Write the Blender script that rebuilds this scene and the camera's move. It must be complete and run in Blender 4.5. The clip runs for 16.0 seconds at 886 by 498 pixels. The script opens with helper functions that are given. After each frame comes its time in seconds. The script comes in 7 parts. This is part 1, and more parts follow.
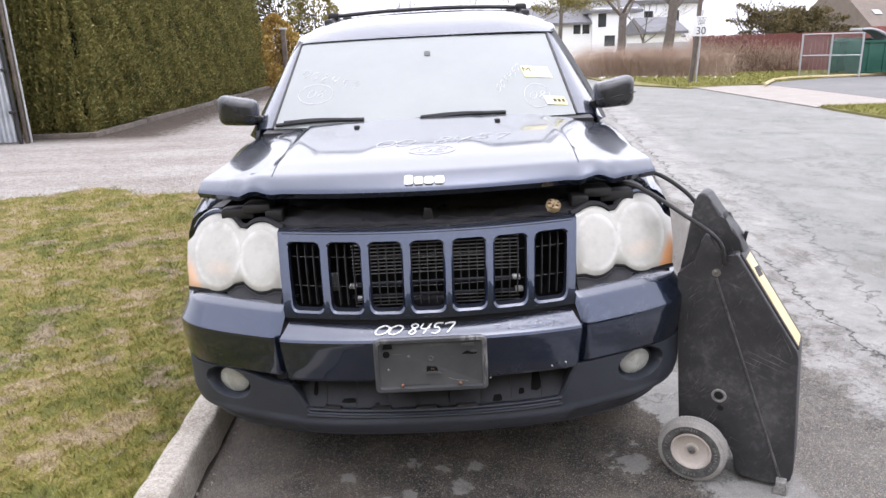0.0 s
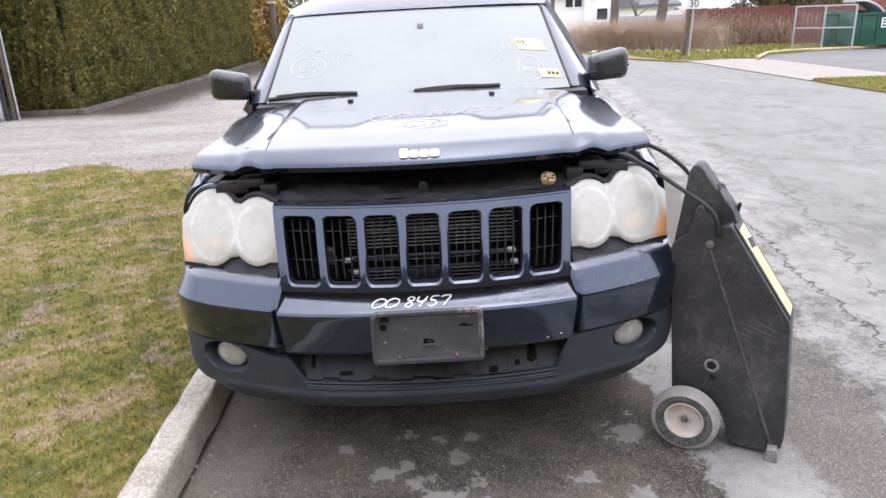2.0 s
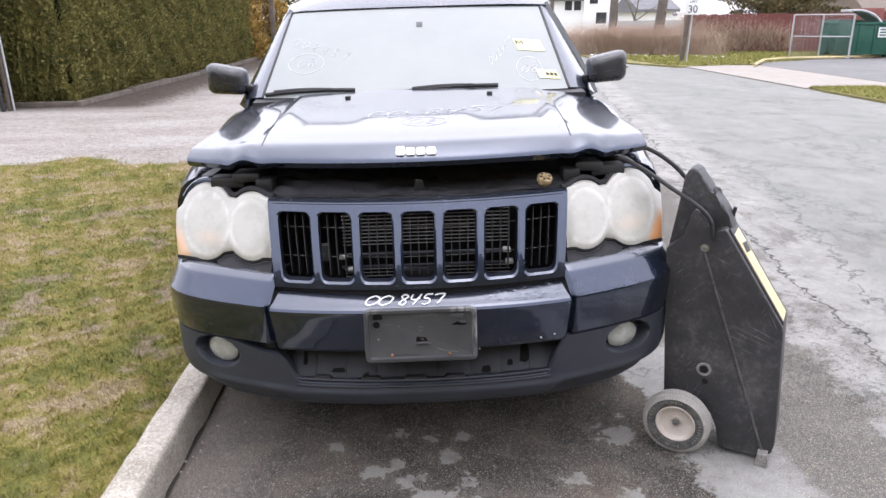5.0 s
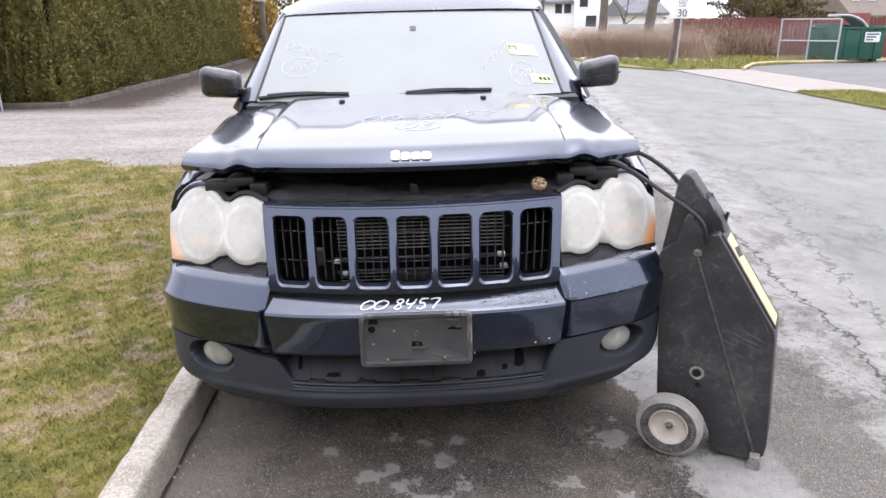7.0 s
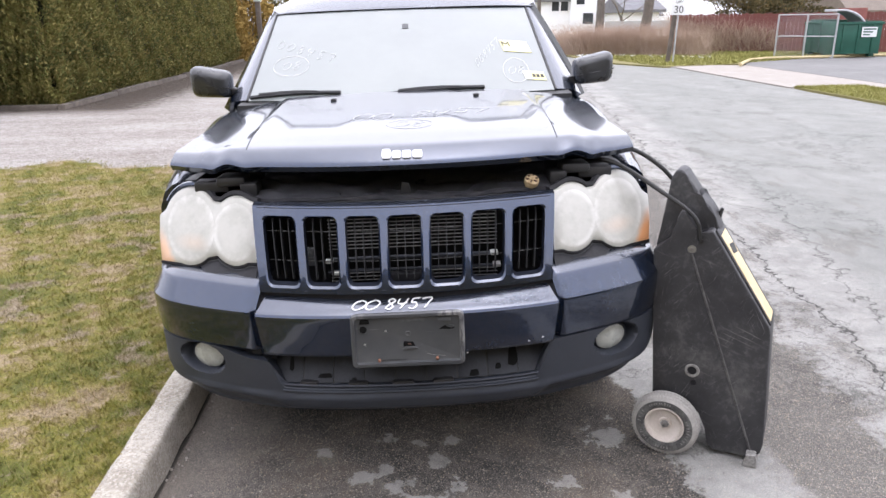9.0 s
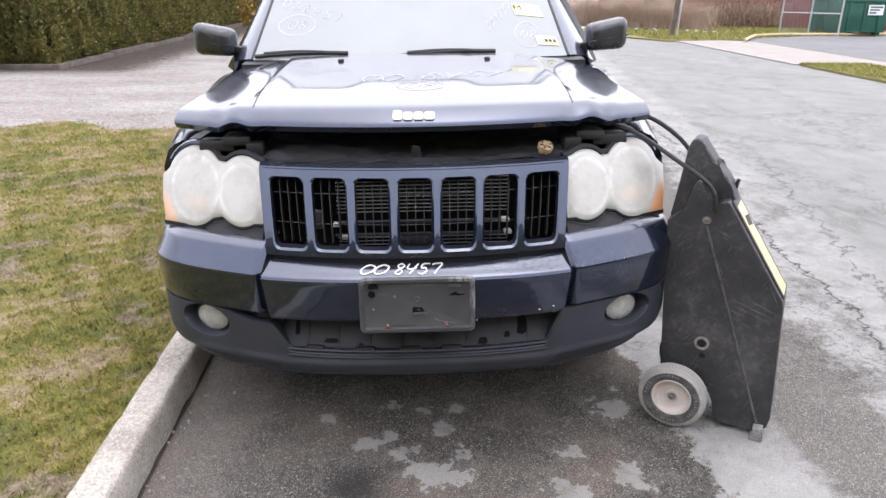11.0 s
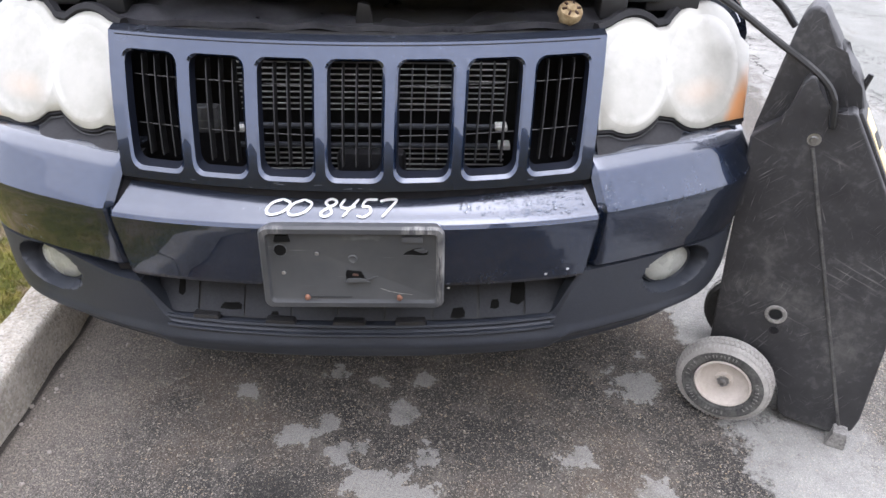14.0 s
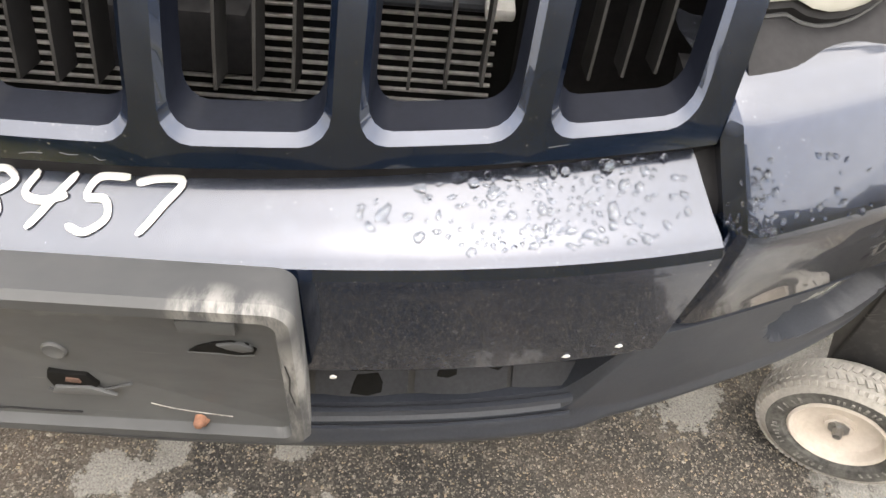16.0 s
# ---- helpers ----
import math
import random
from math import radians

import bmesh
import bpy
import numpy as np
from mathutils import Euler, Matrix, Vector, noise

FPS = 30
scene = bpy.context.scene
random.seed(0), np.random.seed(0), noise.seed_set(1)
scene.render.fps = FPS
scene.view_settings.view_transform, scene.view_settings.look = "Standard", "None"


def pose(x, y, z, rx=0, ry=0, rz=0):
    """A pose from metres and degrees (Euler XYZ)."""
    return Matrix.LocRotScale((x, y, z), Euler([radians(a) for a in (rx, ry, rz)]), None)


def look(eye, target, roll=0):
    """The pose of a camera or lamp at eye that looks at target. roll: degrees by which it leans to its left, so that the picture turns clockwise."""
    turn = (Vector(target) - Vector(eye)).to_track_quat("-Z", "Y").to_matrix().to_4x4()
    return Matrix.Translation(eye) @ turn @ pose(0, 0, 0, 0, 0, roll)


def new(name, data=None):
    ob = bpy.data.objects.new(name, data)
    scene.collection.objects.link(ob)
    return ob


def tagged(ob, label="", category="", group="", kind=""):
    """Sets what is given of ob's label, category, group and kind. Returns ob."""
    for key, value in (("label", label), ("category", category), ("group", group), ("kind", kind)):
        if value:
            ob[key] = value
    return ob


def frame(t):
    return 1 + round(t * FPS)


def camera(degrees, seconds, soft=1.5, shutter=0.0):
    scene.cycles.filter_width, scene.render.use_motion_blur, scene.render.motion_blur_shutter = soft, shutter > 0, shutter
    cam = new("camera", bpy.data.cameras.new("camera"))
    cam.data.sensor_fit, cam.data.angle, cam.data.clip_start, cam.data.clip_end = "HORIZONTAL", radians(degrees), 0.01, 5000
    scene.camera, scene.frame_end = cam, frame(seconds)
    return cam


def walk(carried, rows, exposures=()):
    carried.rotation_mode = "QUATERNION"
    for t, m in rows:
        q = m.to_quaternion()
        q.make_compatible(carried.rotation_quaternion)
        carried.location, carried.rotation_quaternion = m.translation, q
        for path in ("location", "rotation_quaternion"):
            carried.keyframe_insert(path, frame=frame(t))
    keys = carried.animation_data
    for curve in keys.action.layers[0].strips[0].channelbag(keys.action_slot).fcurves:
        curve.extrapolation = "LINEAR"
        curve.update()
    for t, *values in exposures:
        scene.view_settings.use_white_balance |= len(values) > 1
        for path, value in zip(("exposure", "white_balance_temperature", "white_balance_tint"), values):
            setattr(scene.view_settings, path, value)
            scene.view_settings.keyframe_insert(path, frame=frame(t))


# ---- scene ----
cam = camera(65.0, 16.0)
PATH = [
    (0, (0.028, -1.964, 1.53), (0.051, -0.046, 0.963), -1.8),
    (0.5, (0.041, -1.954, 1.531), (0.063, -0.047, 0.929), -1.6),
    (1, (0.036, -1.948, 1.532), (0.084, -0.037, 0.943), -1.2),
    (1.5, (0.03, -1.972, 1.529), (0.038, -0.067, 0.923), -1.7),
    (2, (0.017, -1.973, 1.523), (0.059, -0.076, 0.89), -2.0),
    (2.5, (0.014, -1.97, 1.531), (0.058, -0.067, 0.917), -1.2),
    (3, (0.002, -1.96, 1.533), (0.031, -0.054, 0.927), -1.1),
    (3.5, (0.005, -1.965, 1.518), (0.015, -0.054, 0.929), -0.8),
    (4, (0.012, -1.965, 1.514), (-0.045, -0.067, 0.885), -1.7),
    (4.5, (0.018, -1.967, 1.514), (0.051, -0.07, 0.882), -1.1),
    (7, (0.0, -1.971, 1.525), (0.086, -0.074, 0.898), -0.4),
    (7.5, (0.012, -1.969, 1.527), (0.092, -0.066, 0.915), -1.0),
    (8, (0.021, -1.963, 1.529), (0.09, -0.05, 0.949), -1.0),
    (8.5, (0.026, -1.954, 1.52), (0.095, -0.051, 0.911), -1.3),
    (9, (0.025, -1.953, 1.518), (0.113, -0.057, 0.888), -0.9),
    (9.5, (0.009, -1.936, 1.501), (0.114, -0.057, 0.826), -0.5),
    (12, (-0.023, -1.876, 1.458), (0.07, -0.016, 0.727), 0.9),
    (12.5, (-0.02, -1.783, 1.421), (0.089, 0.066, 0.666), 0.6),
    (13, (0.106, -1.628, 1.399), (0.125, 0.228, 0.653), -1.2),
    (13.5, (0.185, -1.479, 1.389), (0.198, 0.356, 0.593), -1.5),
    (14, (0.12, -1.133, 1.318), (0.201, 0.568, 0.27), 2.2),
    (14.5, (0.132, -0.819, 1.247), (0.272, 0.752, 0.016), 1.4),
    (15, (0.205, -0.43, 1.129), (0.325, 0.95, -0.313), 6.7),
    (15.5, (0.227, -0.294, 1.074), (0.308, 0.988, -0.458), 6.7),
    (16, (0.241, -0.268, 1.053), (0.356, 0.985, -0.501), 7.8),
]
EXPOSURE = 0.93
BRIGHTEN = ((0.0, 0.15, 6300, 18), (12.5, 0.2, 6300, 18), (14.0, 0.46, 6200, 17), (14.5, 0.86, 6900, 15), (15.2, 1.0, 7350, 12), (16.0, 1.06, 7420, 12))
walk(cam, [(t, look(eye, target, roll)) for t, eye, target, roll in PATH], [(t, EXPOSURE + e, k, m) for t, e, k, m in BRIGHTEN])

# world, sun
world = bpy.data.worlds.new("overcast_sky")
scene.world = world
world.use_nodes = True
wn, wl = world.node_tree.nodes, world.node_tree.links
sky = wn.new("ShaderNodeTexSky")
sky.sky_type = "NISHITA"
sky.sun_disc = False
SUN_ELEV, SUN_AZ = 84.0, 60.0
sky.sun_elevation, sky.sun_rotation = radians(SUN_ELEV), radians(SUN_AZ)
sky.dust_density, sky.air_density, sky.ozone_density = 8.0, 1.0, 1.0
veil = wn.new("ShaderNodeHueSaturation")
veil.inputs["Saturation"].default_value = 0.12
wl.new(sky.outputs[0], veil.inputs["Color"])
cloud = wn.new("ShaderNodeMix")
cloud.data_type = "RGBA"
cloud.inputs["Factor"].default_value = 0.82
cloud.inputs["B"].default_value = (4.5, 4.7, 5.05, 1)
wl.new(veil.outputs[0], cloud.inputs["A"])
wl.new(cloud.outputs["Result"], wn["Background"].inputs["Color"])
wn["Background"].inputs["Strength"].default_value = 0.2
sun_data = bpy.data.lights.new("sun", "SUN")
sun_data.energy, sun_data.angle, sun_data.color = 0.7, radians(140), (1.0, 0.985, 0.97)
sun = new("sun", sun_data)
az, el = radians(SUN_AZ), radians(SUN_ELEV)
sun.matrix_world = look((40 * math.sin(az) * math.cos(el), 40 * math.cos(az) * math.cos(el), 40 * math.sin(el)), (0, 0, 0))


# ---- materials ----
def shader(name):
    m = bpy.data.materials.new(name)
    m.use_nodes = True
    return m, m.node_tree.nodes, m.node_tree.links, m.node_tree.nodes["Principled BSDF"]


def tex(n, l, kind, scale, detail=4.0, rough=0.6, coords="Object", vec=None, stretch=None):
    """A noise or voronoi texture in the object's metres."""
    c = n.new("ShaderNodeTexCoord")
    out = vec or c.outputs[coords]
    if stretch:
        mp = n.new("ShaderNodeMapping")
        mp.inputs["Scale"].default_value = stretch
        l.new(out, mp.inputs["Vector"])
        out = mp.outputs[0]
    if kind == "noise":
        t = n.new("ShaderNodeTexNoise")
        t.inputs["Detail"].default_value, t.inputs["Roughness"].default_value = detail, rough
    else:
        t = n.new("ShaderNodeTexVoronoi")
        if kind == "edge":
            t.feature = "DISTANCE_TO_EDGE"
    t.inputs["Scale"].default_value = scale
    l.new(out, t.inputs["Vector"])
    return t


def warped(n, l, noise, amount):
    """Object coordinates shaken by a noise, to break up round cells."""
    c = n.new("ShaderNodeTexCoord")
    s = n.new("ShaderNodeVectorMath")
    s.operation = "SCALE"
    l.new(noise.outputs["Color"], s.inputs[0])
    s.inputs["Scale"].default_value = amount
    a = n.new("ShaderNodeVectorMath")
    l.new(c.outputs["Object"], a.inputs[0])
    l.new(s.outputs[0], a.inputs[1])
    return a.outputs[0]


def ramp(n, l, src, stops):
    r = n.new("ShaderNodeValToRGB")
    e = r.color_ramp.elements
    while len(e) < len(stops):
        e.new(0.5)
    for k, (p, c) in zip(e, stops):
        k.position = p
        k.color = (*c, 1) if isinstance(c, tuple) else (c, c, c, 1)
    l.new(src, r.inputs[0])
    return r.outputs[0]


def mix(n, l, fac, a, b, mode="MIX"):
    m = n.new("ShaderNodeMix")
    m.data_type, m.blend_type = "RGBA", mode
    for v, s in ((fac, m.inputs["Factor"]), (a, m.inputs["A"]), (b, m.inputs["B"])):
        if isinstance(v, (int, float)):
            s.default_value = v if s.name == "Factor" else (v, v, v, 1)
        elif isinstance(v, tuple):
            s.default_value = (*v, 1)
        else:
            l.new(v, s)
    return m.outputs["Result"]


def maths(n, l, op, a, b=0.0, clamp=False):
    m = n.new("ShaderNodeMath")
    m.operation, m.use_clamp = op, clamp
    for i, v in enumerate((a, b)):
        if isinstance(v, (int, float)):
            m.inputs[i].default_value = v
        else:
            l.new(v, m.inputs[i])
    return m.outputs[0]


def bump(n, l, p, height, strength, distance):
    b = n.new("ShaderNodeBump")
    b.inputs["Strength"].default_value, b.inputs["Distance"].default_value = strength, distance
    l.new(height, b.inputs["Height"])
    l.new(b.outputs[0], p.inputs["Normal"])
    return b


def plain(name, dark, light, rough=0.6, metal=0.0, coat=0.0, scale=8.0, fine=120.0, relief=0.15, depth=0.001, spots=None, scratches=None):
    """A surface between two colours at two scales, with fine relief; spots: (scale, size, colour) of chips."""
    m, n, l, p = shader(name)
    big, small = tex(n, l, "noise", scale), tex(n, l, "noise", fine, 3.0)
    both = maths(n, l, "ADD", maths(n, l, "MULTIPLY", big.outputs[0], 0.65), maths(n, l, "MULTIPLY", small.outputs[0], 0.35))
    col = ramp(n, l, both, [(0.35, dark), (0.65, light)])
    if spots:
        v = tex(n, l, "voronoi", spots[0])
        where = tex(n, l, "noise", 6.0, 3.0)
        size = maths(n, l, "MULTIPLY", maths(n, l, "SUBTRACT", where.outputs[0], 0.38, True), spots[1] * 5)
        chip = maths(n, l, "LESS_THAN", v.outputs["Distance"], size)
        col = mix(n, l, chip, col, spots[2])
    if scratches:
        for spin, shift in ((1.0, 0.0), (-1.1, 3.0), (2.5, 7.0)):
            c = n.new("ShaderNodeTexCoord")
            mp = n.new("ShaderNodeMapping")
            mp.inputs["Rotation"].default_value = (0.3, spin, 0.2)
            mp.inputs["Location"].default_value = (shift, shift, shift)
            mp.inputs["Scale"].default_value = (4.0, 4.0, 140.0)
            l.new(c.outputs["Object"], mp.inputs["Vector"])
            s = tex(n, l, "noise", 1.0, 3.0, 0.55, vec=mp.outputs[0])
            where = tex(n, l, "noise", 7.0 + shift, 2.0)
            mask = maths(n, l, "MULTIPLY", ramp(n, l, s.outputs[0], [(0.62, 0.0), (0.72, 0.8)]), ramp(n, l, where.outputs[0], [(0.45, 0.1), (0.6, 0.8)]))
            col = mix(n, l, mask, col, scratches)
    l.new(col, p.inputs["Base Color"])
    l.new(ramp(n, l, big.outputs[0], [(0.3, max(0.0, rough - 0.1)), (0.7, min(1.0, rough + 0.1))]), p.inputs["Roughness"])
    p.inputs["Metallic"].default_value, p.inputs["Coat Weight"].default_value = metal, coat
    p.inputs["Coat Roughness"].default_value = 0.06
    if relief:
        bump(n, l, p, small.outputs[0], relief, depth)
    return m


def car_paint():
    """Dark blue metallic paint under clear coat, dusty, with stone chips."""
    m, n, l, p = shader("navy_metallic_paint")
    dust, fine = tex(n, l, "noise", 5.0, 5.0), tex(n, l, "noise", 60.0, 4.0)
    base = mix(n, l, ramp(n, l, fine.outputs[0], [(0.3, 0.0), (0.8, 0.5)]), (0.0095, 0.0205, 0.049), (0.0165, 0.034, 0.076))
    grime = ramp(n, l, maths(n, l, "MULTIPLY", dust.outputs[0], maths(n, l, "ADD", fine.outputs[0], 0.35)), [(0.4, 0.0), (0.7, 0.16)])
    base = mix(n, l, grime, base, (0.11, 0.11, 0.115))
    # stone chips: fine white specks everywhere, larger ones in clusters
    rag = tex(n, l, "noise", 240.0, 2.0)
    where = tex(n, l, "noise", 8.0, 4.0, 0.7)
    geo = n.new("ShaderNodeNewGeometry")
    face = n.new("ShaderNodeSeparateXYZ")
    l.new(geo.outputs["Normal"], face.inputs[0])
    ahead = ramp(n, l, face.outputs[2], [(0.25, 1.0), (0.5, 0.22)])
    for scale, share, gain in ((210.0, 0.94, 2.0), (430.0, 0.86, 2.6)):
        v = tex(n, l, "voronoi", scale, vec=warped(n, l, rag, 1.4 / scale))
        cell = n.new("ShaderNodeSeparateColor")
        l.new(v.outputs["Color"], cell.inputs[0])
        size = maths(n, l, "MULTIPLY", maths(n, l, "SUBTRACT", cell.outputs[0], share, True), ramp(n, l, where.outputs[0], [(0.38, 0.25 * gain), (0.6, 1.3 * gain)]))
        chip = maths(n, l, "LESS_THAN", v.outputs["Distance"], size)
        base = mix(n, l, maths(n, l, "MULTIPLY", maths(n, l, "MULTIPLY", chip, ahead), ramp(n, l, cell.outputs[1], [(0.2, 0.25), (1.0, 0.9)])), base, (0.45, 0.45, 0.45))
    # pale film on level faces by normal: some dust, mostly skylight put into the colour
    level_lift = maths(n, l, "MULTIPLY", ramp(n, l, face.outputs[2], [(0.7, 0.0), (0.88, 0.14), (0.95, 0.13), (0.985, 0.12)]), ramp(n, l, dust.outputs[0], [(0.3, 0.7), (0.7, 1.0)]))
    base = mix(n, l, level_lift, base, (0.47, 0.465, 0.45))
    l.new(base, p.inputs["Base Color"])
    l.new(maths(n, l, "SUBTRACT", 0.8, level_lift), p.inputs["Metallic"])
    l.new(ramp(n, l, grime, [(0.0, 0.24), (0.5, 0.4)]), p.inputs["Roughness"])
    p.inputs["Coat Weight"].default_value = 1.0
    haze = maths(n, l, "ADD", maths(n, l, "MULTIPLY", level_lift, 0.15), maths(n, l, "MULTIPLY", fine.outputs[0], 0.03))
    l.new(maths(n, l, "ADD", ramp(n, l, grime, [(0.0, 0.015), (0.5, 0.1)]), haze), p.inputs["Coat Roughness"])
    p.inputs["Coat IOR"].default_value = 1.6
    return m


def asphalt():
    """Worn asphalt: dark fresh strip by the kerb, pale worn bands, bare aggregate, cracks and flaked patches."""
    m, n, l, p = shader("worn_asphalt")
    geo = n.new("ShaderNodeNewGeometry")
    sep = n.new("ShaderNodeSeparateXYZ")
    l.new(geo.outputs["Position"], sep.inputs[0])
    px, py = sep.outputs[0], sep.outputs[1]

    def off(noise, gain):
        return maths(n, l, "MULTIPLY", maths(n, l, "SUBTRACT", noise.outputs[0], 0.5), gain)

    def line(ax, ay, bx, by):
        """Signed distance from the line a-b, positive on the side to the right of a to b."""
        d = math.hypot(bx - ax, by - ay)
        nx, ny = (by - ay) / d, -(bx - ax) / d
        return maths(n, l, "SUBTRACT", maths(n, l, "ADD", maths(n, l, "MULTIPLY", px, nx), maths(n, l, "MULTIPLY", py, ny)), ax * nx + ay * ny)

    wob, wob2, rag = tex(n, l, "noise", 1.3, 5.0, 0.62), tex(n, l, "noise", 6.0, 6.0, 0.68), tex(n, l, "noise", 15.0, 7.0, 0.72)
    w, w2 = off(wob, 1.5), off(wob2, 0.55)
    blot, patch = tex(n, l, "noise", 2.6, 6.0, 0.6), tex(n, l, "noise", 7.5, 5.0, 0.62)
    grit = tex(n, l, "noise", 300.0, 3.0)
    # aggregate at three sizes, each stone with a tone of its own
    sizes = []
    for scale, reach in ((400.0, 0.6), (210.0, 0.5), (112.0, 0.34)):
        v = tex(n, l, "voronoi", scale, vec=warped(n, l, grit, 1.5 / scale))
        c = n.new("ShaderNodeSeparateColor")
        l.new(v.outputs["Color"], c.inputs[0])
        inside = maths(n, l, "LESS_THAN", v.outputs["Distance"], maths(n, l, "MULTIPLY", maths(n, l, "ADD", c.outputs[2], 0.25), reach))
        sizes.append((v, c, inside))

    def stones(col, amount, pale_from, tone):
        """Lay the three sizes of stone over a binder colour."""
        for k, (v, c, inside) in enumerate(sizes):
            hue = ramp(n, l, c.outputs[1], [(0.0, tuple(t * 0.35 for t in tone)), (0.4, tuple(t * 0.62 for t in tone)), (0.75, tone), (0.9, (tone[0] * 1.25, tone[1] * 1.08, tone[2] * 0.85)), (1.0, tuple(t * 1.5 for t in tone))])
            show = maths(n, l, "MULTIPLY", inside, ramp(n, l, c.outputs[0], [(pale_from + 0.14 * k, 0.0), (min(0.99, pale_from + 0.2 + 0.14 * k), amount)]))
            col = mix(n, l, show, col, hue)
        return col

    gritty = ramp(n, l, grit.outputs[0], [(0.36, 0.72), (0.5, 0.98), (0.64, 1.25)])
    shade = ramp(n, l, sizes[0][1].outputs[2], [(0.0, 0.75), (0.6, 1.0), (1.0, 1.25)])
    grain = mix(n, l, 1.0, gritty, shade, "MULTIPLY")

    def soft(col):
        return mix(n, l, 1.0, col, grain, "MULTIPLY")

    # fresh dark strip: black binder, browned in blotches
    dark = ramp(n, l, blot.outputs[0], [(0.36, (0.038, 0.037, 0.037)), (0.5, (0.068, 0.063, 0.058)), (0.64, (0.12, 0.1, 0.083))])
    dark = mix(n, l, ramp(n, l, patch.outputs[0], [(0.52, 0.0), (0.66, 0.6)]), dark, (0.15, 0.135, 0.118))
    dark = stones(soft(dark), 0.95, 0.48, (0.27, 0.246, 0.212))
    # coarse bare aggregate beside it
    coarse = ramp(n, l, blot.outputs[0], [(0.3, (0.085, 0.08, 0.074)), (0.7, (0.16, 0.15, 0.136))])
    coarse = stones(soft(coarse), 0.95, 0.22, (0.27, 0.255, 0.23))
    # smooth worn road beyond, and pale scoured bands
    grey = ramp(n, l, blot.outputs[0], [(0.3, (0.205, 0.21, 0.197)), (0.7, (0.262, 0.266, 0.25))])
    grey = mix(n, l, 0.55, grey, soft(grey))
    grey = stones(grey, 0.35, 0.5, (0.34, 0.335, 0.31))
    pale = ramp(n, l, maths(n, l, "ADD", maths(n, l, "MULTIPLY", blot.outputs[0], 0.5), maths(n, l, "MULTIPLY", rag.outputs[0], 0.5)), [(0.36, (0.21, 0.205, 0.195)), (0.5, (0.31, 0.305, 0.29)), (0.66, (0.39, 0.383, 0.36))])
    pale = mix(n, l, 0.5, pale, soft(pale))
    pale = stones(pale, 0.35, 0.45, (0.4, 0.385, 0.35))

    # zones across the road, each ending at a ragged line
    edge = maths(n, l, "ADD", line(0.985, -0.28, 0.925, 0.40), maths(n, l, "ADD", maths(n, l, "MULTIPLY", w, 0.08), maths(n, l, "ADD", maths(n, l, "MULTIPLY", w2, 0.6), off(rag, 0.16))))
    edge2 = maths(n, l, "ADD", line(1.325, -0.3, 1.25, 0.5), maths(n, l, "ADD", maths(n, l, "MULTIPLY", w, 0.12), maths(n, l, "ADD", maths(n, l, "MULTIPLY", w2, 0.7), off(rag, 0.3))))
    right = ramp(n, l, maths(n, l, "ADD", edge, 0.5), [(0.487, 0.0), (0.515, 1.0)])
    past = ramp(n, l, maths(n, l, "ADD", edge2, 0.5), [(0.45, 0.0), (0.56, 1.0)])
    crack = maths(n, l, "ADD", line(2.06, 0.7, 2.32, 2.5), maths(n, l, "ADD", maths(n, l, "MULTIPLY", w, 0.3), maths(n, l, "MULTIPLY", w2, 0.35)))
    beyond = ramp(n, l, maths(n, l, "ADD", maths(n, l, "MULTIPLY", maths(n, l, "ADD", crack, off(rag, 0.5)), 0.5), 0.5), [(0.49, 0.0), (0.53, 1.0)])
    col = mix(n, l, right, dark, mix(n, l, past, pale, mix(n, l, beyond, coarse, grey)))
    # scoured band on both sides of the long crack, flaking at its borders
    band = maths(n, l, "ADD", maths(n, l, "ABSOLUTE", maths(n, l, "ADD", crack, -0.12)), off(rag, 0.7))
    band = maths(n, l, "MULTIPLY", ramp(n, l, band, [(0.32, 1.0), (0.42, 0.0)]), ramp(n, l, wob2.outputs[0], [(0.4, 0.35), (0.52, 1.0)]))
    col = mix(n, l, maths(n, l, "MULTIPLY", band, right), col, pale)
    # flakes and dark worn streaks run along the road
    flow = tex(n, l, "noise", 2.3, 8.0, 0.7, stretch=(1.6, 0.42, 1.0))
    zone = maths(n, l, "MULTIPLY", beyond, ramp(n, l, maths(n, l, "MULTIPLY", px, 0.1), [(0.28, 1.0), (0.62, 0.25)]))
    col = mix(n, l, maths(n, l, "MULTIPLY", ramp(n, l, flow.outputs[0], [(0.4, 1.0), (0.435, 0.0)]), maths(n, l, "MULTIPLY", zone, 0.5)), col, soft(coarse))
    col = mix(n, l, maths(n, l, "MULTIPLY", ramp(n, l, flow.outputs[0], [(0.56, 0.0), (0.6, 1.0)]), maths(n, l, "MULTIPLY", zone, 0.35)), col, pale)
    broad = tex(n, l, "noise", 0.55, 4.0, 0.55, stretch=(1.3, 0.35, 1.0))
    col = mix(n, l, maths(n, l, "MULTIPLY", beyond, ramp(n, l, broad.outputs[0], [(0.42, 0.0), (0.62, 0.3)])), col, pale)
    # earth washed along the kerb
    silt = maths(n, l, "ADD", maths(n, l, "ADD", px, 0.88), maths(n, l, "MULTIPLY", w2, 0.8))
    col = mix(n, l, ramp(n, l, silt, [(0.03, 0.75), (0.42, 0.0)]), col, soft(mix(n, l, 1.0, (0.2, 0.178, 0.155), shade, "MULTIPLY")))
    # open joint along the foot of the kerb
    gap = maths(n, l, "ADD", maths(n, l, "ADD", px, 0.862), maths(n, l, "MULTIPLY", w2, 0.03))
    col = mix(n, l, ramp(n, l, gap, [(0.004, 0.85), (0.012, 0.0)]), col, (0.022, 0.02, 0.017))
    # pale crusts left on the dark strip
    heap = None
